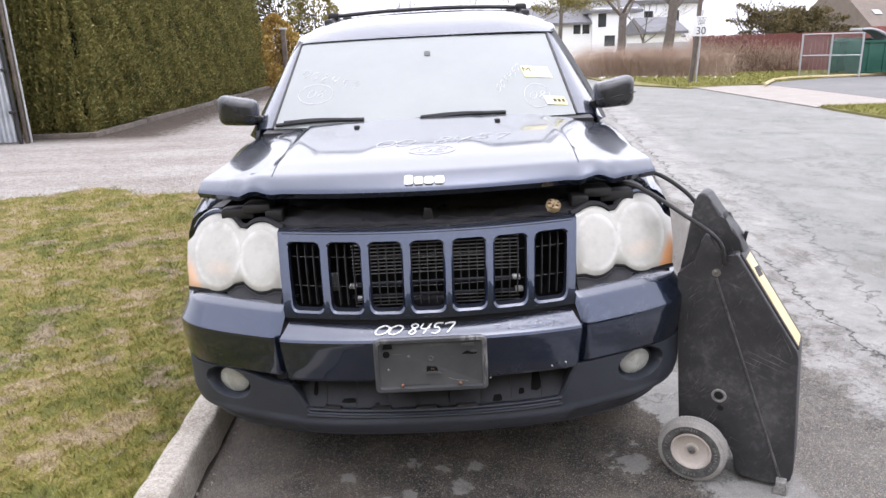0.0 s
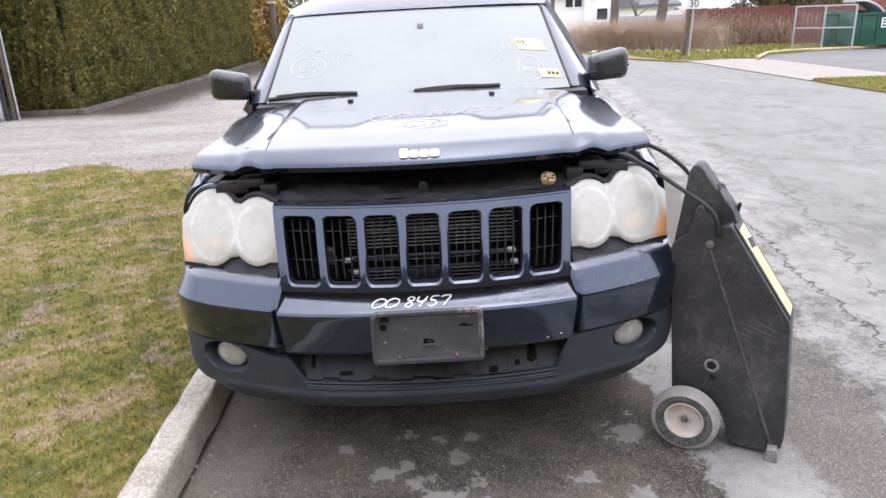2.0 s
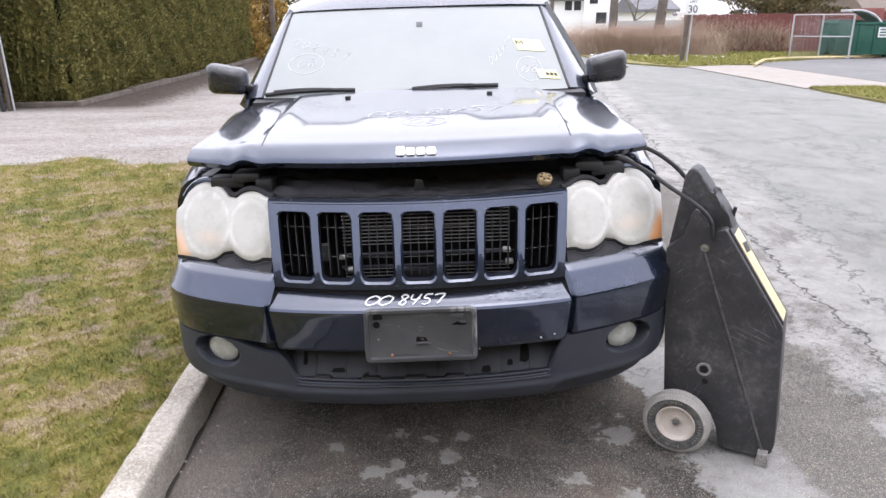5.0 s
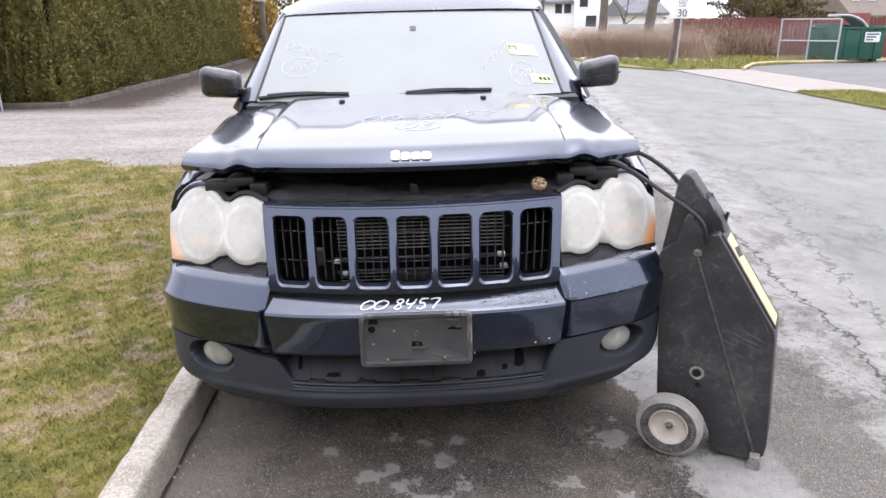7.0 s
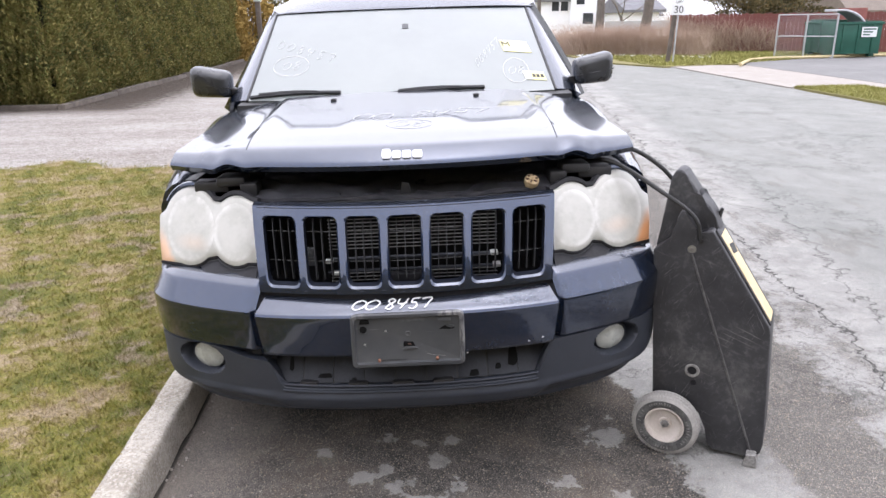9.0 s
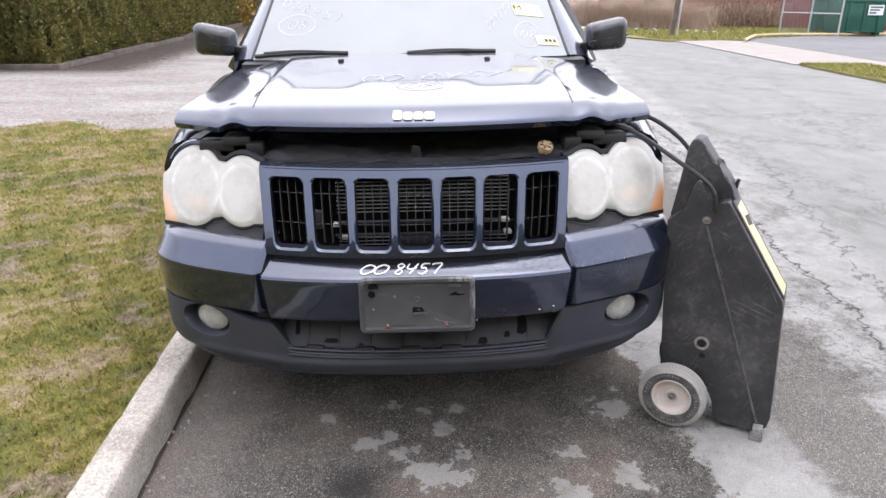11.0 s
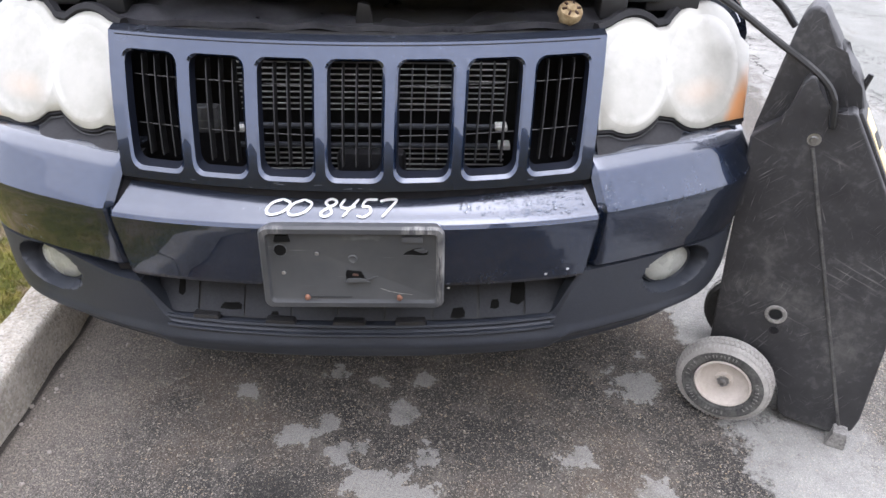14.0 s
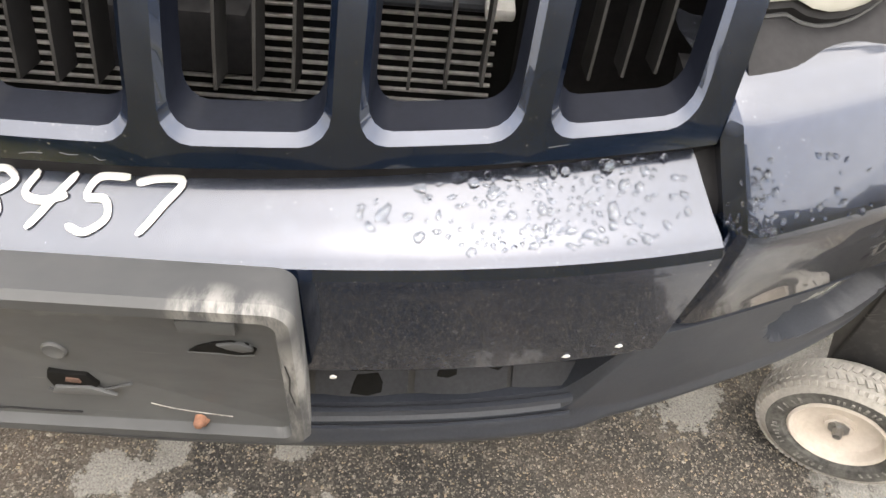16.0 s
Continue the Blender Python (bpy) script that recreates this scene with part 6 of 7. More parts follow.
box(-0.70, 0.70, 1.36, 1.62, 0.42, 1.16, 0.05, cab)
box(-0.68, 0.68, 1.6, 4.4, 0.42, 0.60, 0.02, cab)
for sx in (-1, 1):
    box(sx * 0.36 - 0.24, sx * 0.36 + 0.24, 2.3, 2.8, 0.60, 0.75, 0.05, cab)
    box(sx * 0.36 - 0.23, sx * 0.36 + 0.23, 2.72, 2.86, 0.75, 1.28, 0.05, cab)
    box(sx * 0.36 - 0.12, sx * 0.36 + 0.12, 2.74, 2.83, 1.29, 1.46, 0.04, cab)
part("cabin", cab, BAY_BLACK, car, "dark dashboard and seats")
part("inner_mirror", box(-0.09, 0.13, 1.86, 1.90, 1.43, 1.49, 0.015), BLACK_PLASTIC, car, "small inside mirror behind the glass")
cowl = sheet(lambda u, v: (-0.76 + 1.52 * u, 1.26 + 0.09 * v - 0.05 * (1 - (2 * u - 1) ** 2) * v, 1.17 + 0.008 * v), 20, 3, lambda p, u, v: p + Vector((0, 0, -0.03)))
part("cowl", cowl, BLACK_PLASTIC, car, "black cowl below the windscreen")

# wipers
for x0, x1 in ((-0.70, -0.28), (-0.06, 0.38)):
    pts = [screen_m(x0 + (x1 - x0) * t, 1.190 + 0.007 * math.sin(math.pi * t) + 0.012 * t, 0.008) for t in [k / 10 for k in range(11)]]
    wp = part("wiper", tube(pts, 0.009, 6), BLACK_PLASTIC, car, "black wiper resting on the glass")
    arm = [screen_m(x0 + (x1 - x0) * t, 1.192 + 0.010 * math.sin(math.pi * t) + 0.006 * t, 0.014) for t in (0.1, 0.35, 0.55, 0.75)]
    part("wiper_arm", tube(arm, 0.009, 6, taper=0.005), BLACK_PLASTIC, wp, "wiper arm")

# door mirrors
for sx in (-1, 1):
    b = bmesh.new()
    rows = []
    for k, (d, sc) in enumerate(((0.0, 0.55), (0.012, 0.8), (0.035, 0.95), (0.07, 1.0), (0.11, 0.99), (0.125, 0.94))):
        ring = []
        for px, pz in rounded(0.093, 0.072, 0.034, 4):
            lift = 0.016 * (px / 0.098)
            ring.append(b.verts.new((sx * (0.905 + px * sc) - (0.02 if sx < 0 else 0.0), 1.42 + d, 1.258 + pz * sc * (1 - 0.12 * (px / 0.098 < 0)) + lift * 0.8)))
        rows.append(ring)
    for r0, r1 in zip(rows, rows[1:]):
        for k in range(len(r0)):
            b.faces.new((r0[k], r0[(k + 1) % len(r0)], r1[(k + 1) % len(r0)], r1[k]))
    b.faces.new(rows[0][::-1])
    b.faces.new(rows[-1])
    mir = part("door_mirror", b, MIRROR_SHELL, car, "black door mirror housing", 45)
    part("mirror_arm", prism([(0.70, 1.16), (0.83, 1.19), (0.86, 1.24), (0.80, 1.225), (0.70, 1.20)], 1.48, 1.54, lambda a, q, d: Vector((sx * a, d, q)), 0.012), BLACK_PLASTIC, mir, "mirror arm")
    part("mirror_seam", tube([(sx * (0.815 + 0.18 * t), 1.433 - 0.012 * math.sin(math.pi * t), 1.232 + 0.03 * t) for t in [k / 8 for k in range(9)]], 0.003, 5), BLACK_PLASTIC, mir)


# road wheels
def road_wheel(sx, y):
    m = facing((sx * 0.745, y, 0.365), (sx, 0, 0))
    tyre = part("wheel", lathe([(0.235, -0.11), (0.30, -0.12), (0.345, -0.112), (0.362, -0.08), (0.366, 0.0), (0.362, 0.08), (0.345, 0.112), (0.30, 0.12), (0.235, 0.11)], m, 40), RUBBER, car, "dark worn road tyre")
    part("rim", lathe([(0, 0.06), (0.05, 0.065), (0.07, 0.05), (0.19, 0.075), (0.225, 0.1), (0.24, 0.11), (0.24, -0.10), (0, -0.10)], m, 30), STEEL, tyre, "dull alloy rim")


for sx in (-1, 1):
    for y in (0.95, 3.73):
        road_wheel(sx, y)

# rain drops on the bumper ledge and its end
rng = random.Random(5)
drops = bmesh.new()


def drop(b, centre, normal, r):
    """A low bead with a ragged rim."""
    m = facing(centre, normal) @ Matrix.Rotation(rng.uniform(0, 6.3), 4, "Z") @ Matrix.Diagonal((rng.uniform(0.65, 1.0), rng.uniform(0.8, 1.5), 1, 1))
    n_side = 10
    lobes = [1 + 0.22 * math.sin(2 * math.pi * k / n_side * rng.choice((2, 3)) + rng.uniform(0, 6)) * (r > 0.002) for k in range(n_side)]
    rows = [[b.verts.new(m @ Vector((r * f * lobes[k] * math.cos(2 * math.pi * k / n_side), r * f * lobes[k] * math.sin(2 * math.pi * k / n_side), h))) for k in range(n_side)] for f, h in ((1.0, -0.0002), (0.93, min(0.0009, r * 0.22)), (0.7, min(0.0014, r * 0.36)), (0.35, min(0.0016, r * 0.4)))]
    for r0, r1 in zip(rows, rows[1:]):
        for k in range(n_side):
            b.faces.new((r0[k], r0[(k + 1) % n_side], r1[(k + 1) % n_side], r1[k]))
    b.faces.new(rows[-1])


placed = []
for k in range(420):
    a = rng.gauss(0.345, 0.05)
    q = 0.006 + 0.052 * rng.random() - 0.1 * (a - 0.345) * 0.0
    r = 0.0016 + 0.0044 * rng.random() ** 2.2
    if 0.2 < a < 0.455 and all(math.hypot(a - pa, q - pq) > (r + pr) * 0.95 for pa, pq, pr in placed):
        placed.append((a, q, r))
        drop(drops, ledge(a, q, -0.0008), (0, -0.28, 0.96), r)
for a, q, r in ((0.222, 0.030, 0.0052), (0.205, 0.029, 0.0035), (0.213, 0.022, 0.003), (0.248, 0.045, 0.0034), (0.252, 0.038, 0.003), (0.385, 0.056, 0.007), (0.275, 0.052, 0.0062)):
    drop(drops, ledge(a, q, -0.0008), (0, -0.28, 0.96), r)
fn_r = end_point(1)
for k in range(110):
    u, v = rng.random() ** 1.4 * 0.65, rng.uniform(0.33, 0.495)
    if rng.random() < 0.3:
        u = rng.uniform(0.0, 0.05)
    drop(drops, Vector(fn_r(u, v)), (0.4, -0.65, 0.55), 0.0014 + 0.0026 * rng.random() ** 2)
tagged(part("rain_water", drops, WATER, bumper, "clear rain drops on the paint", 60), kind="stuff")
for a, z in ((0.38, 0.535), (0.425, 0.542), (0.183, 0.515)):
    part("paint_scar", prism([(-0.003, -0.0015), (0.001, -0.002), (0.0034, 0.0002), (0.0005, 0.002), (-0.002, 0.0012)], -0.0006, 0.001, lambda p, q, d: Vector((a + p, plan(a) - 0.0062 + d, z + q)), 0.0), WHITE_PAINT, bumper, "bare white paint scar")

# ---- the jump-start cart leaning by the car ----
U, W, P0 = Vector((0.88315, -0.46908, 0)), Vector((0.5146, 0.8574, 0)), Vector((1.0, 0.209, 0))


def cart_at(u, v, d):
    return P0 + U * u + W * d + Vector((0, 0, v))


cart = thing("jump_start_cart", "tall black plastic jump-start cart on two wheels beside the car", "battery cart")
side_line = [(-0.122, 0.165), (-0.142, 0.45), (-0.163, 0.75), (-0.106, 0.795), (-0.092, 0.88), (-0.08, 0.898), (-0.068, 0.895), (-0.03, 0.828), (-0.018, 0.82), (0.016, 0.838), (0.026, 0.832), (0.229, 0.525), (0.236, 0.50), (0.262, 0.08), (0.256, 0.04), (0.215, 0.016), (0.098, 0.018), (0.078, 0.04), (0.066, 0.10), (0.045, 0.16), (0.0, 0.175), (-0.06, 0.17)]
shell = prism(side_line, 0.0, 0.17, cart_at, 0.014, seg=4)
part("shell", shell, CART_BLACK, cart, "scuffed black moulded plastic shell", 40)
tower_line = [(-0.165, 0.70), (-0.162, 0.76), (-0.133, 0.995), (-0.12, 1.022), (-0.10, 1.024), (-0.088, 1.01), (-0.045, 0.955), (-0.036, 0.935), (0.0, 0.905), (0.018, 0.875), (0.05, 0.80), (0.05, 0.70)]
part("handle_tower", prism(tower_line, 0.05, 0.15, cart_at, 0.014, seg=3), CART_BLACK, cart, "black upright handle tower", 40)
part("grip", prism([(-0.075, 0.99), (-0.055, 0.965), (-0.03, 0.935), (-0.045, 0.925), (-0.085, 0.985)], 0.07, 0.13, cart_at, 0.006), BAY_BLACK, cart, "dark recessed hand grip")
part("cable_well", prism([(-0.014, 0.0), (0.008, 0.006), (0.008, 0.009), (-0.014, 0.003)], 0.02, 0.05, lambda a, b, d: cart_at(a, 0.824 + b, d), 0.001), BAY_BLACK, cart, "dark cable hole")
n_side = -W


def cart_wheel(d, sgn, tread_mat, u=-0.062):
    m = facing(cart_at(u, 0.117, d), -W * sgn)
    t = part("wheel", lathe([(0.068, 0.022), (0.076, 0.031), (0.09, 0.034), (0.099, 0.0325)], m, 40), TYRE_WALL if sgn > 0 else RUBBER, cart, "dusty black rubber tyre wall with raised marks")
    part("tread", lathe([(0.099, 0.0325), (0.107, 0.029), (0.114, 0.022), (0.117, 0.0), (0.114, -0.022), (0.108, -0.03), (0.07, -0.03)], m, 40), tread_mat, t, "worn tyre tread")
    part("rim", lathe([(0.070, 0.026), (0.066, 0.029), (0.062, 0.026), (0.057, 0.010), (0.045, 0.004), (0.022, 0.004), (0.020, 0.012), (0.0, 0.012)], m, 36), CREAM if sgn > 0 else BAY_BLACK, t, "cream painted steel rim" if sgn > 0 else "shaded dark rim")
    part("axle_nut", lathe([(0, 0.03), (0.006, 0.03), (0.0075, 0.026), (0.008, 0.016), (0.015, 0.015), (0.016, 0.010), (0, 0.010)], m, 8), STEEL, t, "steel axle nut and washer")
    rng = random.Random(8)
    for start, count, rad, step in ((205, 6, 0.085, 6), (-38, 9, 0.084, 8), (80, 9, 0.088, 6), (150, 4, 0.086, 9), (255, 5, 0.085, 7)):
        for k in range(count):
            a = radians(start + k * step + rng.uniform(-1, 1))
            w, hh = rng.uniform(0.0012, 0.0026), rng.uniform(0.003, 0.0058)
            b = box(-w, w, -hh, hh, 0.0, 0.0012, 0.0005, seg=1)
            part("raised_mark", b, TYRE_MARK, t).matrix_local = m @ Matrix.Rotation(a, 4, "Z") @ Matrix.Translation((rad, 0, 0.0332)) @ Matrix.Rotation(radians(90 + rng.uniform(-12, 12)), 4, "Z")
    for k in range(60):
        a = radians(6 * k)
        for row in (-0.009, 0.009):
            part("tread_block", box(-0.0065, 0.0065, -0.0038, 0.0038, -0.001, 0.0014), TREAD, t).matrix_local = m @ Matrix.Rotation(a + 0.05 * (row > 0), 4, "Z") @ Matrix.Translation((0.1166, 0, row)) @ Matrix.Rotation(radians(90), 4, "Y") @ Matrix.Rotation(radians(25 if row > 0 else -25), 4, "Z")
        part("tread_block", box(-0.004, 0.004, -0.0035, 0.0035, -0.001, 0.0018), TREAD, t).matrix_local = m @ Matrix.Rotation(a, 4, "Z") @ Matrix.Translation((0.1125, 0, 0.0245)) @ Matrix.Rotation(radians(52), 4, "Y")


cart_wheel(-0.045, 1, TREAD)
# far wheel: shade behind the shell put into darker tyre and rim colours
cart_wheel(0.30, -1, RUBBER, -0.06)
part("axle", tube([cart_at(-0.062, 0.117, -0.03), cart_at(-0.06, 0.117, 0.29)], 0.009, 8), STEEL, cart, "steel axle")
foot_bm = prism([(0.207, 0.0), (0.25, 0.0), (0.252, 0.008), (0.246, 0.03), (0.246, 0.05), (0.213, 0.05), (0.213, 0.02), (0.206, 0.008)], -0.034, 0.03, cart_at, 0.003)
part("foot", foot_bm, FOOT, cart, "grey metal foot")
part("foot", prism([(0.215, 0.0), (0.262, 0.0), (0.25, 0.05), (0.222, 0.05)], 0.11, 0.15, cart_at, 0.003), FOOT, cart, "grey metal foot")
m = facing(cart_at(-0.038, 0.766, 0.0), n_side)
part("bolt", lathe([(0, 0.008), (0.007, 0.007), (0.009, 0.002), (0.014, 0.0015), (0.0145, -0.002), (0, -0.002)], m, 14), STEEL, cart, "steel bolt and washer")
m = facing(cart_at(0.004, 0.318, 0.0), n_side)
part("grommet", lathe([(0.026, -0.002), (0.025, 0.004), (0.021, 0.0055), (0.0165, 0.003), (0.016, -0.004), (0, -0.004)], m, 24), FOOT, cart, "grey round grommet")
part("grommet_core", lathe([(0, 0.0015), (0.013, 0.001), (0.0155, -0.002), (0, -0.003)], m, 18), BAY_BLACK, cart, "dark core of the grommet")
m = facing(cart_at(0.012, 0.272, 0.0), n_side)
part("drain_hole", lathe([(0.011, 0.0012), (0.009, 0.002), (0.0085, 0.0012), (0, 0.0012)], m, 14), BAY_BLACK, cart, "small dark hole")
part("seam", tube([cart_at(-0.036 + 0.26 * t, 0.748 - 0.70 * t, -0.0005) for t in [k / 12 for k in range(13)]], 0.0042, 6), CART_RIDGE, cart, "raised moulded seam worn pale down the side")
# raised front panel with its label


def slope_at(a, b, d):
    return cart_at(0.024 + 0.211 * a + 0.84 * d, 0.838 - 0.322 * a + 0.54 * d, b)


part("front_panel", prism([(0.02, 0.02), (0.98, 0.02), (0.98, 0.15), (0.02, 0.15)], -0.01, 0.006, slope_at, 0.004), CART_BLACK, cart, "raised black front panel")
fl = part("front_label", prism([(0.08, 0.03), (0.95, 0.03), (0.95, 0.125), (0.08, 0.125)], 0.005, 0.0075, slope_at), LABEL_YELLOW, cart, "faded yellow label on the sloping front")
for a0, a1 in ((0.19, 0.31),):
    part("label_mark", prism([(a0, 0.06), (a1 - 0.03, 0.05), (a1, 0.11), (a0 + 0.03, 0.12)], 0.0076, 0.0085, slope_at), INK, fl)
part("switch_knob", tube([cart_at(0.022, 0.85, 0.13), cart_at(0.03, 0.885, 0.13)], 0.008, 8, taper=0.006), BLACK_PLASTIC, cart, "small black switch lever")
# cables into the engine bay
cable = tube(spline([(0.60, 0.55, 1.02), (0.70, 0.46, 1.035), (0.78, 0.42, 1.01), (0.88, 0.33, 0.945), (0.945, 0.255, 0.90), (0.975, 0.222, 0.86), (0.985, 0.21, 0.80)], 6), 0.0078, 8)
part("cable", cable, BLACK_RUBBER, cart, "black jumper cable running into the engine bay")
cable = tube(spline([(0.68, 0.62, 1.05), (0.80, 0.52, 1.062), (0.86, 0.49, 1.045), (0.93, 0.46, 0.995), (0.97, 0.44, 0.95)], 6), 0.0078, 8)
part("cable", cable, BLACK_RUBBER, cart, "black jumper cable running into the engine bay")


# ---- the hedge, its kerb and the metal gate ----
def sprays(name, count, sample, size, material, label, seed, category="hedge", parent=None, kind="stuff"):
    """Foliage: small folded leaf sprays; sample(rng, n) gives places and outward directions."""
    rng_ = np.random.default_rng(seed)
    p, d = sample(rng_, count)
    n = len(p)
    up = np.array([0, 0, 1.0])
    ax = d * rng_.uniform(0.25, 0.9, (n, 1)) + up * rng_.uniform(0.2, 1.0, (n, 1)) + rng_.normal(0, 0.35, (n, 3))
    ax /= np.linalg.norm(ax, axis=1, keepdims=True)
    sd = np.cross(ax, rng_.normal(0, 1, (n, 3)))
    sd /= np.linalg.norm(sd, axis=1, keepdims=True)
    ln = size * rng_.uniform(0.5, 1.4, (n, 1))
    wd = ln * rng_.uniform(0.16, 0.34, (n, 1))
    v = np.empty((n, 4, 3))
    v[:, 0] = p
    v[:, 1] = p + ax * ln * 0.55 + sd * wd
    v[:, 2] = p + ax * ln
    v[:, 3] = p + ax * ln * 0.5 - sd * wd
    f = np.arange(n * 4).reshape(n, 4)
    ob = raw(name, v.reshape(-1, 3).tolist(), f.tolist(), material, parent)
    if parent is None:
        tagged(ob, label, category, kind=kind)
    else:
        ob["label"] = label
    return ob


HX, HY, HW, HL, HH = -6.25, 11.05, 1.9, 14.0, 3.75
hedge = thing("hedge", "tall clipped arborvitae hedge with browning tips", "hedge")
# near-black core: the shade between the leaves is put into its colour
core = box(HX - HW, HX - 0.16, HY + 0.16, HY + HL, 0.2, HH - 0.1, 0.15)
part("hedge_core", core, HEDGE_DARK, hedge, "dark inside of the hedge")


def hedge_face(rng_, n):
    side = rng_.random(n) < 0.66
    t = rng_.random(n)
    z = rng_.uniform(0.12, HH, n)
    bulge = 0.035 * np.sin(z * 4.1 + t * 31) + 0.03 * np.sin(t * 83 + z * 3.7) + 0.05 * np.sin(z * 9 + t * 140) * np.sin(t * 57) + rng_.normal(0, 0.045, n)
    bulge += 0.2 * np.minimum(1.0, z / 0.45) - 0.13
    p = np.where(side[:, None], np.stack([HX + bulge, HY + HL * t ** 1.5, z], 1), np.stack([HX - HW * t, HY - bulge, z], 1))
    d = np.where(side[:, None], np.array([1.0, 0, 0]), np.array([0, -1.0, 0]))
    return p, d


sprays("hedge_leaves", 250000, hedge_face, 0.056, HEDGE, "green and brown-tipped scale leaves", 8, parent=hedge)
hk = thing("hedge_kerb", "low weathered timber edging below the hedge", "edging", kind="structure")
for k in range(6):
    part("timber", box(HX + 0.10, HX + 0.24, HY - 0.25 + 2.4 * k, HY - 0.25 + 2.4 * k + 2.38, 0.0, 0.17 + 0.02 * (k % 2), 0.012), EDGING, hk)
part("timber", box(HX - 1.6, HX + 0.09, HY - 0.25, HY - 0.11, 0.0, 0.17, 0.012), EDGING, hk)
gate = thing("metal_gate", "ribbed grey-white metal gate with a white sign board and dark posts", "gate", Matrix.Translation((-0.32, 0.0, 0.0)))


def ribbed(x0, x1, y, z0, z1, ribs, depth):
    """Sheet metal folded into square ribs."""
    return sheet(lambda u, v: (x0 + (x1 - x0) * u, y + depth * max(-1.0, min(1.0, 1.7 * math.sin(u * 2 * math.pi * ribs))), z0 + (z1 - z0) * v), ribs * 12, 2, lambda p, u, v: p + Vector((0, 0.006, 0)))


part("gate_sheet", ribbed(-9.2, -6.76, 10.18, 0.12, 1.80, 28, 0.026), SHEET_METAL, gate, "pale ribbed sheet", 40)
board = part("sign_board", box(-9.2, -6.86, 10.16, 10.20, 1.86, 3.1, 0.006), SIGN_WHITE, gate, "white sign board with worn lettering")
part("sign_edge", box(-9.2, -6.84, 10.145, 10.158, 1.83, 1.86, 0.003), GREY_PLASTIC, board, "grey edge strip")
for z, h, x0, x1 in ((1.90, 0.045, -8.9, -6.98), (2.04, 0.05, -8.6, -7.2), (2.2, 0.16, -8.9, -7.15), (2.5, 0.2, -8.9, -7.3)):
    x = x0
    while x < x1:
        w = h * (0.5 + 0.35 * (math.sin(x * 37.0 + z) > 0))
        part("print_bar", box(x, min(x1, x + w), 10.154, 10.159, z, z + h), GREY_PLASTIC, board)
        x += w + h * 0.3
part("gate_rail", box(-9.2, -6.76, 10.13, 10.15, 1.77, 1.84, 0.006), GALV, gate)
part("gate_post", tube([(-6.715, 10.2, 0.0), (-6.73, 10.2, 3.2)], 0.035, 10), BLACK_PLASTIC, gate, "dark round post")
part("gate_post", box(-6.67, -6.615, 10.24, 10.30, 0, 3.2, 0.01), WOOD, gate, "dark timber post")
part("gate_post", tube([(-6.585, 10.3, 0.0), (-6.60, 10.3, 3.2)], 0.018, 8), GALV, gate, "thin pipe post")
for z in (0.6, 1.3, 2.0, 2.7):
    part("gate_hinge", box(-6.78, -6.65, 10.12, 10.165, z, z + 0.05, 0.008), BLACK_PLASTIC, gate, "dark hinge")


# shrubs and trees beyond
def shrub(name, x, y, r, h, count, material, label, seed):
    t = thing(name, label, "shrub", Matrix.Translation((x, y, 0)))
    part("stem", tube([(0, 0, 0), (0.05, 0, h * 0.5), (0, 0.05, h * 0.9)], 0.07, 7, taper=0.015), BARK, t)

    def cone(rng_, n):
        z = h * rng_.random(n) ** 1.3
        a = rng_.uniform(0, 2 * math.pi, n)
        rr = r * (1 - (z / h) ** 3.5) * (0.75 + 0.3 * rng_.random(n)) * (1 + 0.22 * np.sin(a * 5 + z * 3))
        d = np.stack([np.cos(a), np.sin(a), np.zeros(n)], 1)
        return np.stack([rr * np.cos(a), rr * np.sin(a), 0.05 + z], 1), d

    sprays("crown", count, cone, 0.17, material, "feathery evergreen crown", seed, parent=t)
    return t


for k, (x, y, r, h, mt, lb) in enumerate(((-7.0, 25.6, 1.0, 3.1, GOLD_LEAF, "feathery golden brown conifer shrub"), (-6.0, 27.0, 1.0, 2.7, GOLD_LEAF, "feathery golden brown conifer shrub"), (-8.6, 33.5, 1.7, 5.0, DARK_LEAF, "dense dark green conifer tree"), (-7.0, 33.0, 1.7, 4.9, DARK_LEAF, "dense dark green conifer tree"), (-5.2, 32.0, 1.3, 4.6, PINE_LEAF, "olive brown-tinged conifer tree"))):
    shrub("conifer_shrub", x, y, r, h, 4500, mt, lb, 20 + k)
post = thing("drive_post", "grey wooden post beside the drive", "post")
part("post", box(-5.6, -5.42, 26.0, 26.2, 0.0, 2.2, 0.02), WOOD, post)
part("post_cap", box(-5.64, -5.38, 25.96, 26.24, 2.2, 2.28, 0.02), GALV, post, "pale cap")


